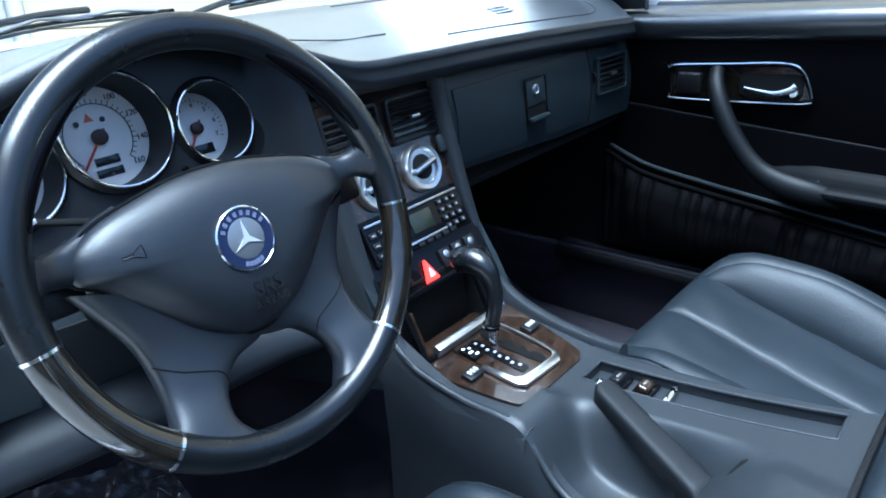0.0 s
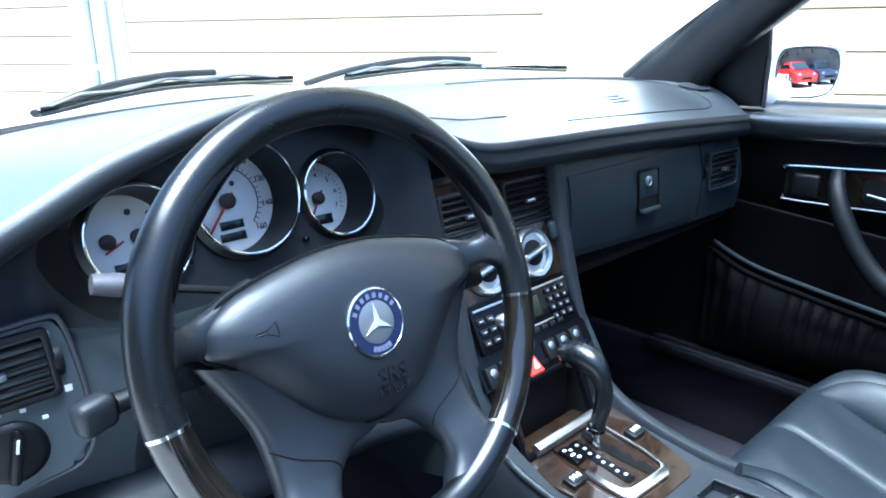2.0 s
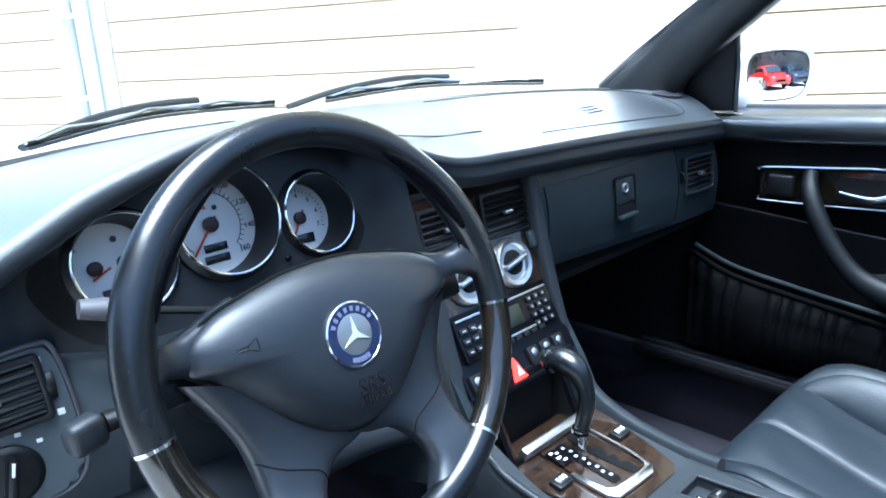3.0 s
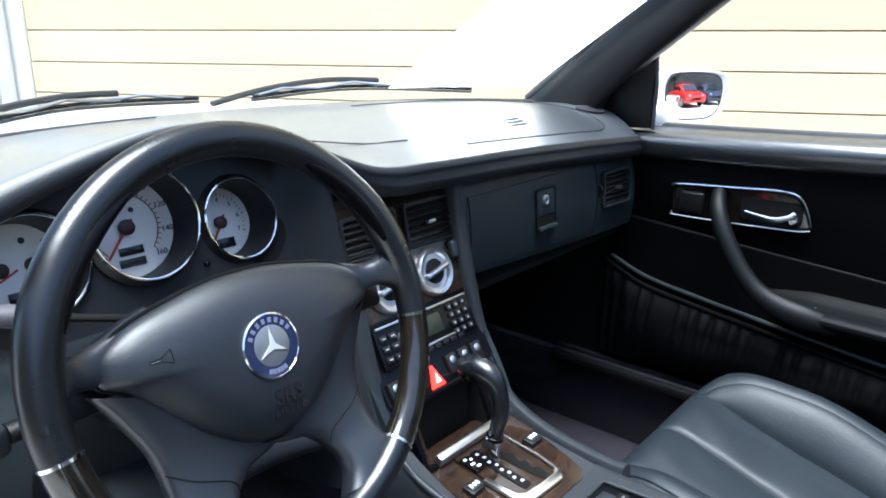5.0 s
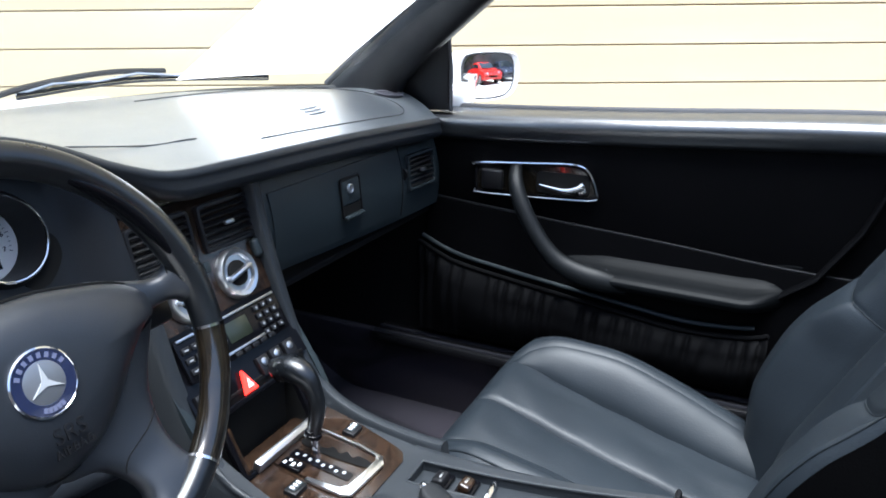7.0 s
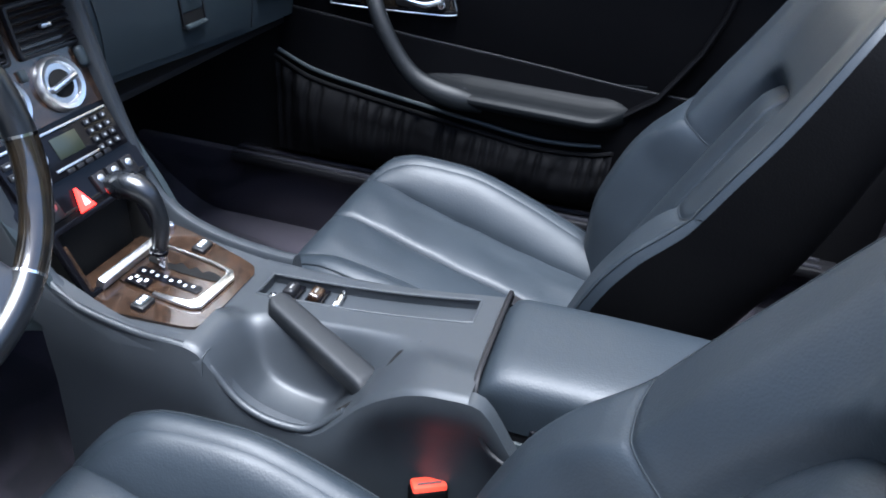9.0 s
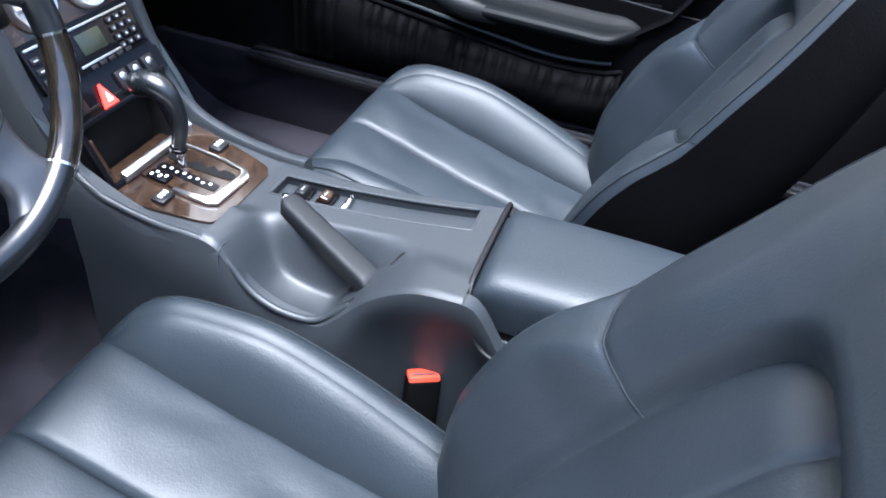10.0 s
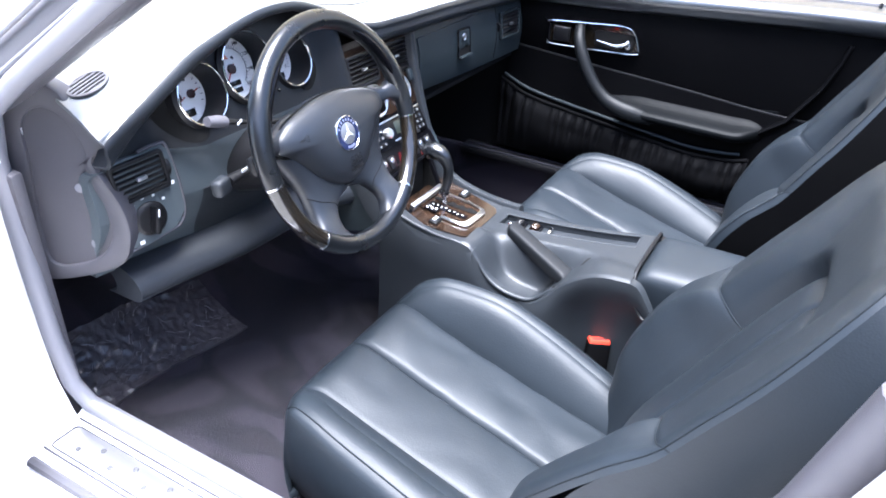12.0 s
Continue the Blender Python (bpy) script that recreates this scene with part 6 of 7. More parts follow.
def pocket(u, v):
    y = 0.195 - 0.69 * u
    hi = interp(-y, TOP)
    lo = 0.395
    wave = u * 2 * math.pi * 23 + 2.2 * math.sin(u * 19) + 1.3 * math.sin(u * 47) + 1.6 * v
    pl = math.sin(wave) + 0.35 * math.sin(2 * wave + 1.0 + 3 * v)
    loose = 0.70 + 0.30 * math.sin(u * 19 + 1.0) * math.sin(u * 7.3)
    puff = math.sin(math.pi * min(1.0, v / 0.30)) ** 0.8 if v < 0.30 else 0.0
    deep = loose * (0.0062 * pl * (1 - 0.75 * smooth(0.25, 0.8, v)) * smooth(0, 0.08, v) + 0.006 * puff) + 0.004 * math.sin(u * 21 + 2.5 * v) * smooth(0.3, 0.7, v) * smooth(1.0, 0.7, v)
    belly = 0.028 * math.sin(math.pi * min(1, v * 0.9 + 0.06)) * smooth(0, 0.12, u)
    return (0.645 - belly - deep, y, hi + (lo - hi) * v)


part("pocket", sheet(pocket, lin(0, 1, 260), [0, 0.04, 0.08, 0.12, 0.16, 0.20, 0.24, 0.28, 0.32, 0.40, 0.50, 0.64, 0.82, 1.0], 0, back=(0.012, 0, 0)), elastic, DOOR, "black cloth pocket gathered along its top", 70)
part("pocket_hem", tube([(pocket(u, 0.0)[0] - 0.001 + 0.001 * math.sin(u * 420), 0.195 - 0.69 * u, interp(-(0.195 - 0.69 * u), TOP) + 0.003) for u in lin(0, 1, 120)], 0.0048, 8), elastic, DOOR)
part("pocket_trim", tube([(0.652, y, interp(-y, TOP) + 0.016) for y in lin(0.19, -0.47, 40)], 0.0045, 8), face_plastic, DOOR)

# ---- passenger's mirror ----
MIR = thing("door_mirror", (0.80, 0.16, 0.87), "white painted door mirror with convex glass", "mirror")
EYE_ = Vector((-0.665, -0.46, 1.06))
MC = Vector((0.886, 0.140, 0.915))
to_car = Vector((0.115, -1.0, -0.035)).normalized()
mn = (to_car - (MC - EYE_).normalized()).normalized()
mm = facing(MC, mn)
shape = spline([(0.080, 0.030), (0.05, 0.050), (-0.05, 0.052), (-0.082, 0.035), (-0.086, -0.01), (-0.07, -0.046), (-0.02, -0.055), (0.05, -0.05), (0.078, -0.02)], 5, True)
shape = [(p.x * 0.82, p.y * 0.86) for p in shape]
RC = 0.78
rings = []
for sc in (1.0, 0.85, 0.65, 0.4, 0.15, 0.01):
    rings.append([mm @ Vector((x * sc, y * sc, -((x * sc) ** 2 + (y * sc) ** 2) / (2 * RC))) for x, y in shape])
part("glass", loft(rings), mirror_glass, MIR, "convex mirror glass", 80, flip=True)
part("glass_edge", ring_plate([(x * 1.04, y * 1.06) for x, y in shape], [(x * 1.0, y * 1.0) for x, y in shape], 0.006, mm @ pose(0, 0, -0.008), 0.001), rubber, MIR)
hr = []
for sc, h in ((1.03, -0.006), (1.10, 0.002), (1.16, -0.004), (1.20, -0.03), (1.12, -0.07), (0.85, -0.10), (0.45, -0.118), (0.1, -0.122)):
    hr.append([mm @ Vector((x * sc * (1 + 0.10 * (sc > 1.05)), y * sc * 1.02, h)) for x, y in shape])
part("housing", loft(hr), white_paint, MIR, "smooth white mirror housing")
part("foot", rbox((0.13, 0.06, 0.055), 0.02, pose(0.765, 0.165, 0.880, 0, 0, 10), 3), white_paint, MIR)


# ---- seats ----
# where the seat under construction stands, and its recline
SEAT_X, SEAT_Y, SEAT_Z = -0.370, -0.018, 0.0
NOSE = [(0.0, 0.004, 0.235), (0.12, 0.016, 0.30), (0.2, 0.018, 0.36), (0.26, 0.012, 0.395), (0.31, -0.006, 0.416), (0.36, -0.035, 0.420), (0.5, -0.15, 0.383), (0.7, -0.31, 0.337), (0.85, -0.43, 0.305), (1.0, -0.53, 0.286)]
ROLL = (0.42, 1.0)  # how high the two bolsters stand, the worn one first
SEAMS = (-0.143, 0.0, 0.143)
GIRTH = [(0.0, 0.80), (0.25, 0.72), (0.36, 0.80), (0.46, 0.97), (0.56, 1.08), (0.68, 1.12), (0.80, 1.08), (1.0, 0.90)]  # the bolsters swell along the cushion


def cushion(lx, s, k=0.0):
    """lx across, s from the front skirt over the nose to the back; k > 0 runs down the outer side."""
    ly = interp(s, [(a, b) for a, b, c in NOSE])
    z = interp(s, [(a, c) for a, b, c in NOSE])
    a = abs(lx)
    top = smooth(0.24, 0.42, s)
    if a > 0.143:
        f = (a - 0.143) / 0.085
        crest = math.sin(0.5 * math.pi * min(1.0, f / 0.62)) ** 0.9 - 0.42 * max(0.0, (f - 0.62) / 0.38) ** 2
        if SEAT_X > 0:  # steeper bolsters on this seat, shaped to keep the sun's highlight narrow
            crest = math.sin(math.pi * min(1, 0.03 + 0.74 * f)) ** 0.85
        z += top * ROLL[lx > 0] * interp(s, [(0.24, 0.022), (0.36, 0.046), (0.46, 0.078), (0.56, 0.096), (0.68, 0.088), (0.78, 0.074), (0.88, 0.060), (1.0, 0.045)]) * crest
        ly -= 0.030 * f * f * (1 - top)
    else:
        f = (a % 0.143) / 0.143
        z += top * 0.009 * math.sin(math.pi * f) ** 0.7
        z += top * 0.0016 * math.sin(lx * 55 + 3 * math.sin(s * 17)) * math.sin(s * 23 + 2 * math.sin(lx * 31))
    if ROLL[0] < 1:  # hollows worn into the used cushion
        for dx, ds, depth, wx, ws in ((0.085, 0.66, 0.0050, 0.022, 0.055), (0.045, 0.80, 0.0040, 0.030, 0.030), (-0.070, 0.74, 0.0035, 0.035, 0.045), (0.105, 0.50, 0.0025, 0.016, 0.05)):
            z -= depth * math.exp(-(((lx - dx) / wx) ** 2) - ((s - ds) / ws) ** 2)
    for q in SEAMS:
        z -= top * 0.0075 * math.exp(-(((lx - q) / 0.0045) ** 2))
        ly -= (1 - top) * 0.002 * math.exp(-(((lx - q) / 0.005) ** 2))
    if k > 0:
        z = z + (0.25 - z) * k
        lx = math.copysign(a + 0.012 * math.sin(math.pi * k), lx)
    if a > 0.143:
        lx = math.copysign(0.143 + (abs(lx) - 0.143) * interp(s, GIRTH), lx)
    return Vector((SEAT_X + lx, SEAT_Y + ly, z + SEAT_Z))


BETA = radians(29)
BV = Vector((0, -math.sin(BETA), math.cos(BETA)))
BN = Vector((0, math.cos(BETA), math.sin(BETA)))
HINGE = Vector((SEAT_X, SEAT_Y - 0.462, 0.352))
HALF = [(0.0, 0.210), (0.10, 0.226), (0.20, 0.232), (0.30, 0.230), (0.42, 0.222), (0.50, 0.212), (0.56, 0.198), (0.60, 0.178), (0.63, 0.145), (0.648, 0.10), (0.655, 0.05)]
WING = [(-0.08, 0.045), (0.0, 0.058), (0.08, 0.076), (0.18, 0.086), (0.24, 0.080), (0.28, 0.068), (0.31, 0.060), (0.40, 0.054), (0.50, 0.044), (0.58, 0.032), (0.63, 0.018), (0.655, 0.0)]
TALL = 0.348  # reach of the centre panel above the lumbar line
PUFF = 0.007  # how far the centre panel is padded out


def lean(w):
    """Upper back curls a little forward, its foot backward."""
    return 0.020 * smooth(0.42, 0.68, w) - 0.030 * smooth(0.10, -0.07, w)


def seam_w(a):
    """Height of the seam across the wing."""
    return interp(a, [(0.10, 0.298), (0.15, 0.300), (0.19, 0.304), (0.212, 0.314), (0.232, 0.336)])


def back_n(lx, w):
    a = abs(lx)
    hw = interp(w, HALF)
    h = interp(w, WING)
    if lx < 0 and SEAT_X < 0:  # the outboard wing stands further forward at its foot
        h += 0.034 * smooth(0.24, 0.02, w)
    rise = smooth(0.100, 0.182 - 0.02 * smooth(0.2, 0.3, w), a)
    n = h * rise
    # the upper back closes over the recessed insert
    inset = (a / 0.120) ** 3.6 + max(0, (w - 0.13) / TALL) ** 5.0
    shoulder = 0.026 * smooth(0.24, 0.46, w) * (1 - rise) * (1 - 0.7 * smooth(0.56, 0.65, w))
    n += shoulder * smooth(0.80, 1.30, inset)
    n -= 0.008 * (1 - smooth(0.88, 1.08, inset))
    rim = 0.018 if SEAT_X < 0 else 0.009
    edge = max(0.0, (a - (hw - rim)) / rim)
    n += rise * (1 - min(1.0, edge)) * (0.004 * smooth(seam_w(a) + 0.001, seam_w(a) - 0.03, w) - 0.003 * math.exp(-(((w - seam_w(a)) / 0.005) ** 2)))
    n -= (0.007 + 0.07 * h) * edge**2.5
    return n + lean(w)


def back(lx, w, lift=0.0):
    return HINGE + Vector((lx, 0, 0)) + BV * w + BN * (back_n(lx, w) + lift)


def insert_pt(u, v):
    """The recessed centre panel, puffed, with a seam down its middle."""
    w = -0.07 + (0.1995 + TALL) * v
    half = 0.1185 * max(0.0, 1 - max(0.0, (w - 0.13) / TALL) ** 5.0) ** 0.2778 if v < 1 else 0.006
    lx = u * half
    n = lean(w) - 0.006 + PUFF + 0.011 * (1 - abs(u) ** 5) * (1 - smooth(0.93, 1.0, v)) - 0.005 * math.exp(-((lx / 0.004) ** 2)) + 0.003 * math.sin(math.pi * abs(u))
    return HINGE + Vector((lx, 0, 0)) + BV * w + BN * n


def build_seat():
    seat = thing("bucket_seat", (SEAT_X, SEAT_Y - 0.25, 0.2), "dark blue-grey leather sports seat with fluted cushion", "seat", "front seats")
    ss = sorted(set([round(a, 4) for a in lin(0, 0.24, 9) + lin(0.24, 0.46, 16) + lin(0.46, 1, 20)]))

    def cols(a, b):
        c = [a, a + 0.003, a + 0.006, a + 0.010, a + 0.016]
        return c + lin(a + 0.025, b - 0.025, 8) + [b - 0.016, b - 0.010, b - 0.006, b - 0.003, b]

    for a, b in ((-0.143, 0.0), (0.0, 0.143)):
        part("cushion_panel", sheet(cushion, cols(a, b), ss, 0, back=(0, -0.004, -0.02)), leather, seat, sharp=70)
    for s in (-1, 1):
        us = [0.143, 0.146, 0.149, 0.153, 0.16, 0.168, 0.176, 0.185, 0.194, 0.203, 0.212, 0.220, 0.226]
        rows = [(s * u, 0.0) for u in us] + [(s * 0.228, k) for k in (0.04, 0.1, 0.2, 0.35, 0.55, 0.8, 1.0)]
        part("cushion_bolster", sheet(lambda i, v: cushion(rows[i][0], v, rows[i][1]), list(range(len(rows))), ss, 0, back=(-s * 0.012, -0.004, -0.006)), leather, seat, sharp=70)
        part("bolster_piping", tube([cushion(s * 0.214, v, 0) + Vector((0, 0, 0.0008)) for v in lin(0.3, 0.98, 26)], 0.0014, 6), stitch, seat)
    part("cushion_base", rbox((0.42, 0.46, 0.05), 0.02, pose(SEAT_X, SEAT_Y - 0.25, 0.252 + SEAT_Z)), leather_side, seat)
    for s in (-1, 1):
        part("seat_rail", rbox((0.03, 0.50, 0.05), 0.006, pose(SEAT_X + s * 0.17, SEAT_Y - 0.25, 0.222)), black_plastic, seat)

    # backrest cover
    ws = lin(-0.07, 0.24, 24)[:-1] + lin(0.24, 0.36, 40)[:-1] + lin(0.36, 0.62, 26) + [0.632, 0.640, 0.647, 0.653]
    na = 121
    part("backrest", sheet(lambda u, w: back(u * interp(w, HALF), w), lin(-1, 1, na), ws, 0), leather, seat, sharp=80)
    part("back_insert", sheet(insert_pt, [-1, -0.985, -0.96, -0.9] + lin(-0.8, -0.1, 8) + [-0.06, -0.035, -0.015, 0, 0.015, 0.035, 0.06] + lin(0.1, 0.8, 8) + [0.9, 0.96, 0.985, 1], lin(0, 0.8, 20) + [0.84, 0.88, 0.91, 0.935, 0.955, 0.97, 0.982, 0.991, 0.997, 1.0], 0, back=-BN * 0.01), leather, seat, sharp=70)
    # sides and rear shell: door side in lit leather, the rest blackened for shade
    def shell(u, w):
        hw = interp(w, HALF)
        a = math.pi * u
        depth = 0.10 - 0.04 * smooth(0.3, 0.65, w)
        n0 = back_n(hw, w)
        x = hw * math.copysign(abs(math.cos(a)) ** 0.35, math.cos(a)) + 0.006 * math.sin(2 * a)
        return HINGE + Vector((x, 0, 0)) + BV * w + BN * (n0 - (depth + n0) * math.sin(a) ** 0.5)
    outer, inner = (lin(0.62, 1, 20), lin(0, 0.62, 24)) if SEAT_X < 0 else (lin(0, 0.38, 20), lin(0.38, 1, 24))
    part("back_shell", sheet(shell, inner, ws, 0), leather_side, seat, "darker side and rear cover, shade put into its black", 70)
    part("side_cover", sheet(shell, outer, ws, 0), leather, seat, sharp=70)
    for s in (-1, 1):
        part("back_piping", tube([back(s * (interp(w, HALF) - 0.005), w, 0.0006) for w in lin(-0.05, 0.60, 60)], 0.0010, 6), stitch, seat)
        # seam across the wing
        part("wing_seam", tube([back(s * a, seam_w(a), 0.0002) for a in lin(0.112, 0.228, 24)], 0.0010, 6), stitch, seat)
        part("hinge_cover", lathe([(0.045, 0), (0.045, 0.012), (0.038, 0.018)], facing(HINGE + Vector((s * 0.212, -0.03, 0.01)), (s, 0, 0)), 24), black_plastic, seat)
    return seat


build_seat()
ROLL = (0.80, 0.82)
SEAT_X, SEAT_Y, SEAT_Z = 0.356, -0.062, 0.020
BETA = radians(26)
BV = Vector((0, -math.sin(BETA), math.cos(BETA)))
BN = Vector((0, math.cos(BETA), math.sin(BETA)))
HINGE = Vector((SEAT_X, SEAT_Y - 0.456, 0.334 + SEAT_Z))
TALL = 0.318
PUFF = 0.012
P_SEAT = build_seat()
tagged(P_SEAT, "dark blue-grey leather sports seat beside the door pocket")

# belt buckle between seat and console
BK = thing("seat_belt_buckle", (-0.128, -0.40, 0.30), "black seat belt buckle with a red release button", "buckle")
bx = Vector((0.52, -0.85, 0)).normalized()
bu = Vector((0.22, 0.06, 1.0)).normalized()
bx = (bx - bu * bx.dot(bu)).normalized()
bq = axes((-0.113, -0.390, 0.355), bx, bu.cross(bx), bu)
part("body", rbox((0.044, 0.024, 0.085), 0.006, bq, 3), leather_side, BK)
part("release_button", rbox((0.040, 0.021, 0.014), 0.003, bq @ pose(0, 0, 0.040)), red_button, BK, "red release button")
part("slit", rbox((0.028, 0.003, 0.001), 0, bq @ pose(0, -0.004, 0.0475)), print_dark, BK)
part("stalk", tube([bq @ Vector((0, 0, -0.04)), (-0.128, -0.40, 0.28), (-0.14, -0.41, 0.21)], 0.011, 10, squash=0.5), black_plastic, BK)

# floor mat with a ribbed heel pad
MAT = thing("floor_mat", (-0.38, 0.2, 0.2), "dark purple-grey car mat with a ribbed plastic heel pad", "mat")
def mat_z(y):
    return 0.195 + smooth(0.36, 0.80, y) * 0.30
part("mat", sheet(lambda x, y: (x, y, mat_z(y) + 0.012), lin(-0.615, -0.16, 12), lin(-0.10, 0.60, 60), 0, back=(0, 0, -0.010)), carpet, MAT)
def heel_z(x, y):
    at = Vector((x * 60, y * 95, 0.3))
    crumple = 0.0040 * noise.noise(at) + 0.0026 * noise.noise(at * 2.3) + 0.0014 * noise.noise(at * 4.9)
    return mat_z(y) + 0.0175 + crumple


def heel_y(x, y):
    return y + 0.02 * math.sin(x * 9) + 0.003 * math.sin(x * 41) * smooth(0.46, 0.50, y)


part("heel_pad", sheet(lambda x, y: (x, heel_y(x, y), heel_z(x, heel_y(x, y))), lin(-0.59, -0.25, 90), lin(0.384, 0.520, 40), 0, back=(0, 0, -0.006)), heel_rubber, MAT, "crinkled ribbed heel pad")
rnd = random.Random(7)
for k in range(84):
    x0 = rnd.uniform(-0.585, -0.275)
    y0 = rnd.uniform(0.392, 0.515)
    turn = rnd.gauss(0.15, 0.45)
    length = rnd.uniform(0.010, 0.034)
    bend = rnd.uniform(-0.006, 0.006)
    pts = []
    for f in lin(0, 1, 8):
        x = x0 + f * length * math.cos(turn)
        y = heel_y(x, min(0.518, max(0.390, y0 + f * length * math.sin(turn) + bend * math.sin(math.pi * f))))
        pts.append((x, y, heel_z(x, y) + 0.0006))
    r = rnd.uniform(0.0008, 0.0018)
    part("heel_rib", tube(pts, [r * 0.4, r, r, r * 1.2, r, r, r * 0.8, r * 0.3], 6), heel_rubber, MAT)


# ---- behind the car, seen in the mirror ----
def parked_car(name, at, turn, paint_mat, label, length=4.1, width=1.72, height=1.42):
    m = pose(at[0], at[1], 0, 0, 0, turn)
    car = thing(name, at, label, "car")
    # side view: bonnet, screen, roof, tail (front looks along local +y)
    side = [(2.02, 0.42), (2.05, 0.60), (1.95, 0.72), (1.10, 0.88), (0.98, 0.92)]
    roof = [(0.98, 0.92), (0.30, 1.32), (0.0, 1.40), (-0.7, 1.40), (-1.3, 1.25), (-1.75, 0.98)]
    tail = [(-1.75, 0.98), (-2.0, 0.90), (-2.03, 0.5)]
    low = side + [(-1.75, 0.95)] + tail[1:]
    prof = low + [(-2.0, 0.30), (2.0, 0.28)]
    rings = []
    for x, sc in ((-0.86, 0.93), (-0.84, 0.98), (-0.6, 1.0), (0, 1.01), (0.6, 1.0), (0.84, 0.98), (0.86, 0.93)):
        rings.append([m @ Vector((x, y * (0.97 + 0.03 * sc), 0.3 + (z - 0.3) * sc)) for y, z in prof])
    part("body", loft(rings), paint_mat, car, sharp=30)
    cab = roof + [(-1.75, 0.9), (0.98, 0.86)]
    part("cabin", loft([[m @ Vector((x, y, z)) for y, z in [(a * (1 - 0.02 * (abs(x) > 0.6)), 0.9 + (b - 0.9) * k) for a, b in cab]] for x, k in ((-0.76, 0.2), (-0.66, 0.92), (-0.5, 1.0), (0, 1.02), (0.5, 1.0), (0.66, 0.92), (0.76, 0.2))]), paint_mat, car, sharp=30)
    part("windscreen", loft([[m @ Vector((x, y, z)) for y, z in ((0.93, 0.965), (0.33, 1.315), (0.33, 1.335), (0.97, 0.965))] for x in (-0.60, 0.60)]), dark_glass, car)
    for s in (-1, 1):
        part("side_window", loft([[m @ Vector((s * x, y, z)) for y, z in ((0.75, 0.98), (0.25, 1.24), (-0.9, 1.27), (-1.3, 1.0))] for x in (0.60, 0.755)]), dark_glass, car)
        part("headlamp", lathe([(0.11, 0), (0.10, 0.03), (0.05, 0.05)], m @ facing((s * 0.60, 1.98, 0.64), (s * 0.15, 1, 0.25)), 20), badge_silver, car)
        for y in (1.25, -1.25):
            w = part("wheel", lathe([(0.30, -0.1), (0.315, -0.06), (0.315, 0.06), (0.30, 0.1)], m @ facing((s * 0.78, y, 0.315), (s, 0, 0)), 28), tyre_rubber, car)
            part("rim", lathe([(0.20, 0.09), (0.19, 0.105), (0.06, 0.095), (0.03, 0.11)], m @ facing((s * 0.78, y, 0.315), (s, 0, 0)), 24), satin_metal, w)
    part("grille", rbox((0.9, 0.03, 0.12), 0.02, m @ pose(0, 2.02, 0.47)), matt_black, car)
    return car


parked_car("red_car", (1.35, -11.2, 0), -22, red_paint, "red hatchback parked on the yard")
parked_car("blue_car", (3.6, -12.6, 0), -14, blue_paint, "dark blue saloon parked beside a red one")


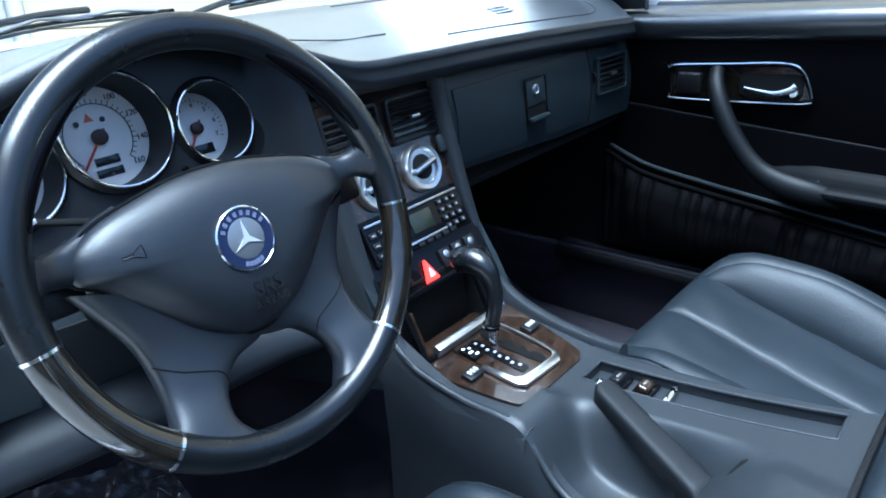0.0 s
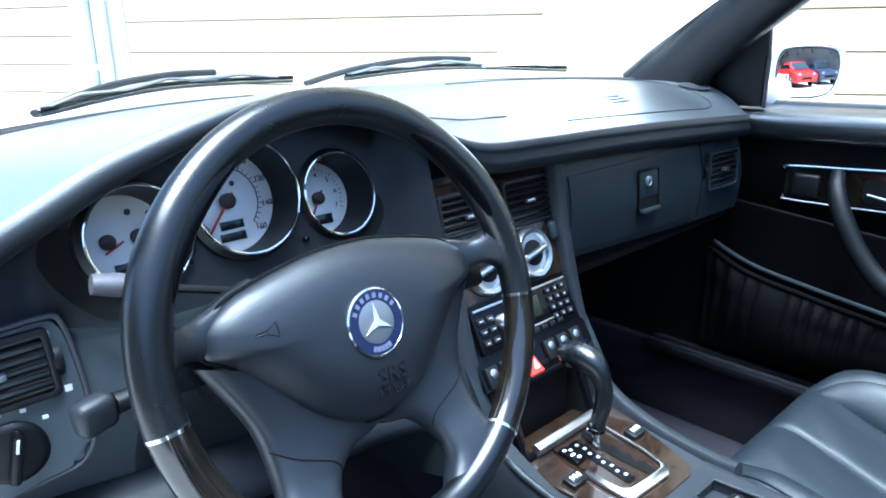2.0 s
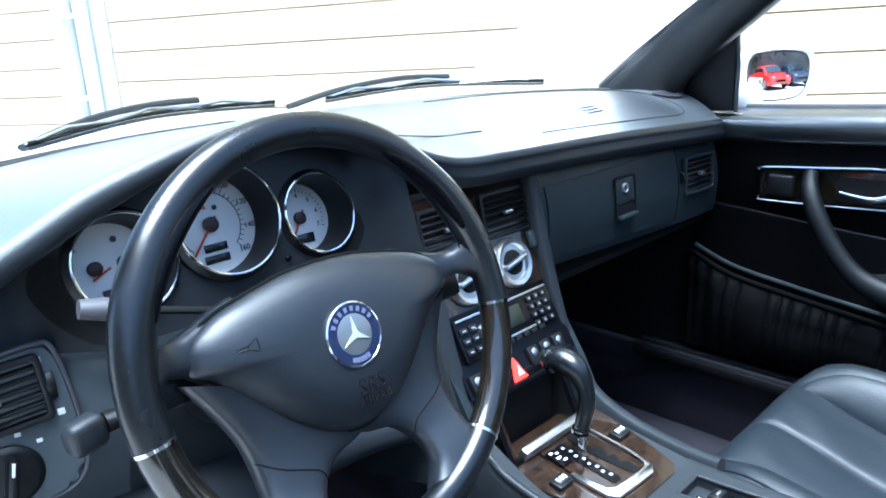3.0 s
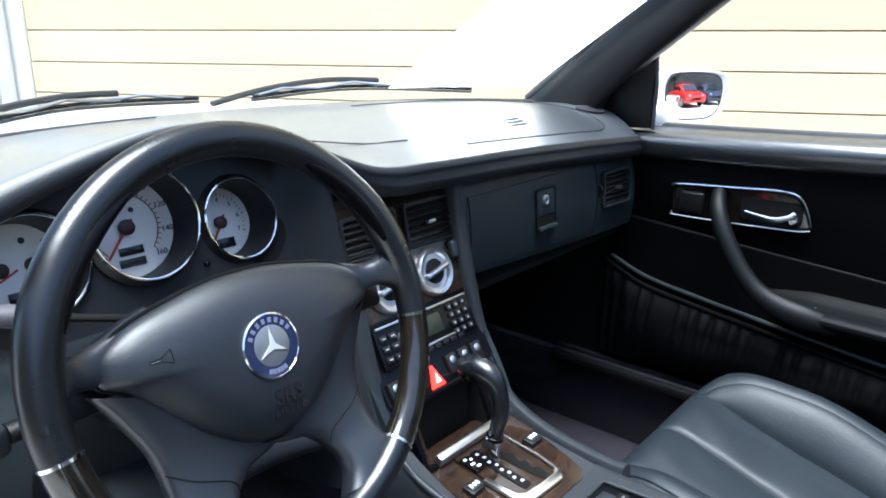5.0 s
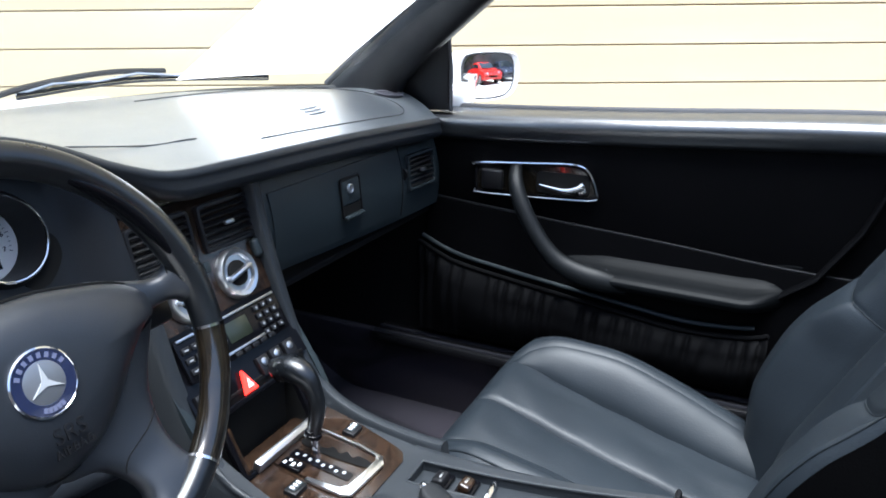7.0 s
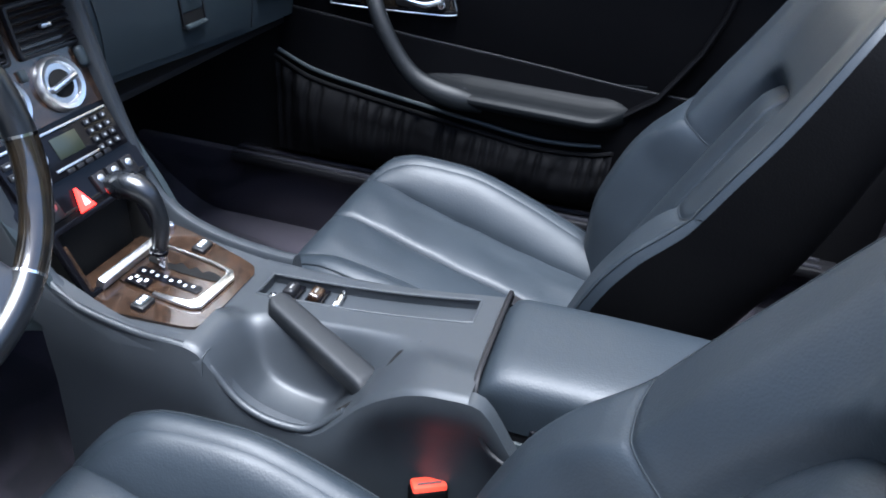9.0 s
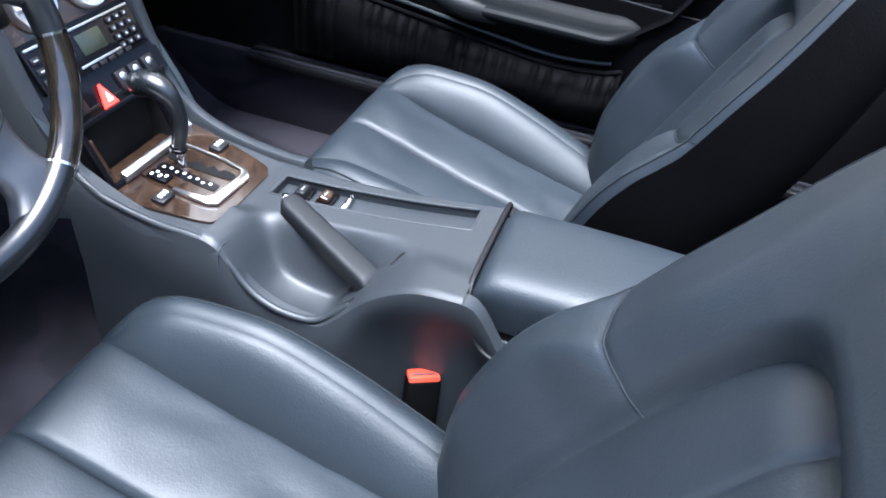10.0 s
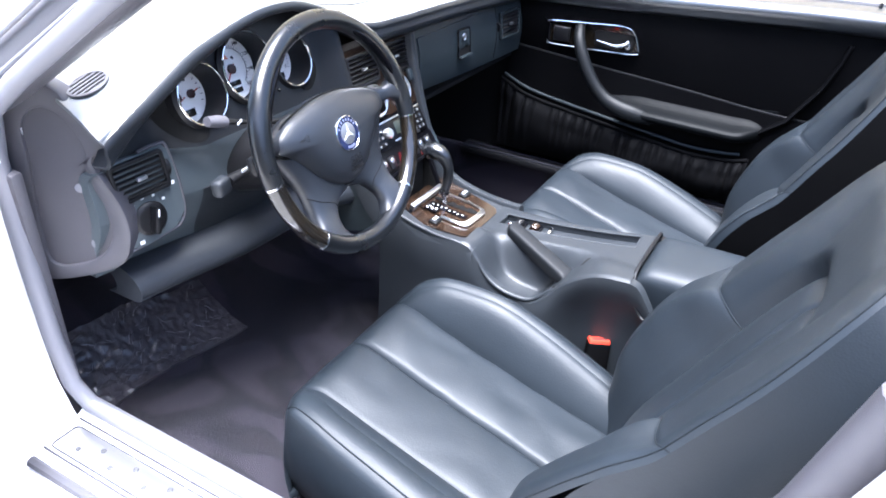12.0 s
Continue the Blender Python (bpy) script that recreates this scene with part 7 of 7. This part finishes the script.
def tree(at, h, seed):
    rnd = random.Random(seed)
    t = thing("tree", at, "broad green tree behind the parked cars", "tree", "trees behind the yard")
    trunk = spline([(at[0], at[1], 0), (at[0] + 0.1, at[1], h * 0.3), (at[0] - 0.1, at[1] + 0.1, h * 0.6), (at[0], at[1], h * 0.85)], 5)
    part("trunk", tube(trunk, [0.22 * (1 - 0.8 * k / (len(trunk) - 1)) for k in range(len(trunk))], 10), bark, t)
    vs, fs = [], []
    for k in range(3600):
        a, e, r = rnd.uniform(0, 2 * math.pi), rnd.uniform(-1.1, 1.5), rnd.uniform(0.2, 1.0) ** 0.5
        c = Vector((at[0] + h * 0.38 * r * math.cos(a) * math.cos(e), at[1] + h * 0.38 * r * math.sin(a) * math.cos(e), h * 0.52 + h * 0.44 * r * math.sin(e) + rnd.uniform(-0.3, 0.3)))
        s = rnd.uniform(0.12, 0.30)
        u = Vector((rnd.uniform(-1, 1), rnd.uniform(-1, 1), rnd.uniform(-1, 1))).normalized()
        w = u.orthogonal().normalized()
        i = len(vs)
        vs += [c - u * s, c + w * s * 0.5, c + u * s, c - w * s * 0.5]
        fs.append((i, i + 1, i + 2, i + 3))
    me = bpy.data.meshes.new("crown")
    me.from_pydata(vs, [], fs)
    me.materials.append(leaf)
    ob = new("crown", me)
    ob.parent = t
    ob.matrix_parent_inverse = Matrix.Translation(-t.location)
    for k in range(4):
        a = rnd.uniform(0, 6.28)
        part("limb", tube([(at[0], at[1], h * (0.35 + 0.08 * k)), (at[0] + h * 0.16 * math.cos(a), at[1] + h * 0.16 * math.sin(a), h * (0.5 + 0.08 * k)), (at[0] + h * 0.28 * math.cos(a), at[1] + h * 0.28 * math.sin(a), h * (0.58 + 0.08 * k))], [0.08, 0.05, 0.02], 7), bark, t)


# greenery for the mirror; the row is also added wide to block rear sky
for k, (x, y, h) in enumerate(((-9.5, -15.5, 6.6), (-5.2, -16.5, 7.2), (-1.2, -16.0, 6.9), (2.6, -17.0, 7.4), (6.5, -16.5, 7.2), (10.5, -17.5, 7.2))):
    tree((x, y, 0), h, 11 + k)


# reflection of a printed sheet, put in as translucent paper inside the windscreen
pale_ink = mat("pale_ink", (0.16, 0.18, 0.22), 0.7)


def screen_sheet():
    sh = thing("reflected_sheet", (0.42, 0.33, 0.99), "reflection of a white printed sheet, put in as a translucent sheet", "paper")
    def pt(u, v, lift=0.004):
        x = 0.30 + 0.22 * u + 0.09 * v * 0
        p = Vector(SCREEN(0.33 + 0.25 * u, 0.14 + 0.62 * v))
        return p + Vector((0, -lift, -lift))
    part("sheet", sheet(pt, lin(0, 1, 10), lin(0, 1, 8), 0.0006), paper, sh)
    for v, u0, u1 in ((0.525, 0.40, 0.52), (0.525, 0.60, 0.92), (0.500, 0.36, 0.48), (0.500, 0.55, 0.75), (0.480, 0.42, 0.58), (0.480, 0.66, 0.80), (0.460, 0.46, 0.62), (0.20, 0.55, 0.60)):
        part("print_bar", sheet(lambda u, w, v=v: pt(u, v + 0.008 * w, 0.0052), lin(u0, u1, 6), [0, 1], 0.0003), pale_ink, sh)


screen_sheet()
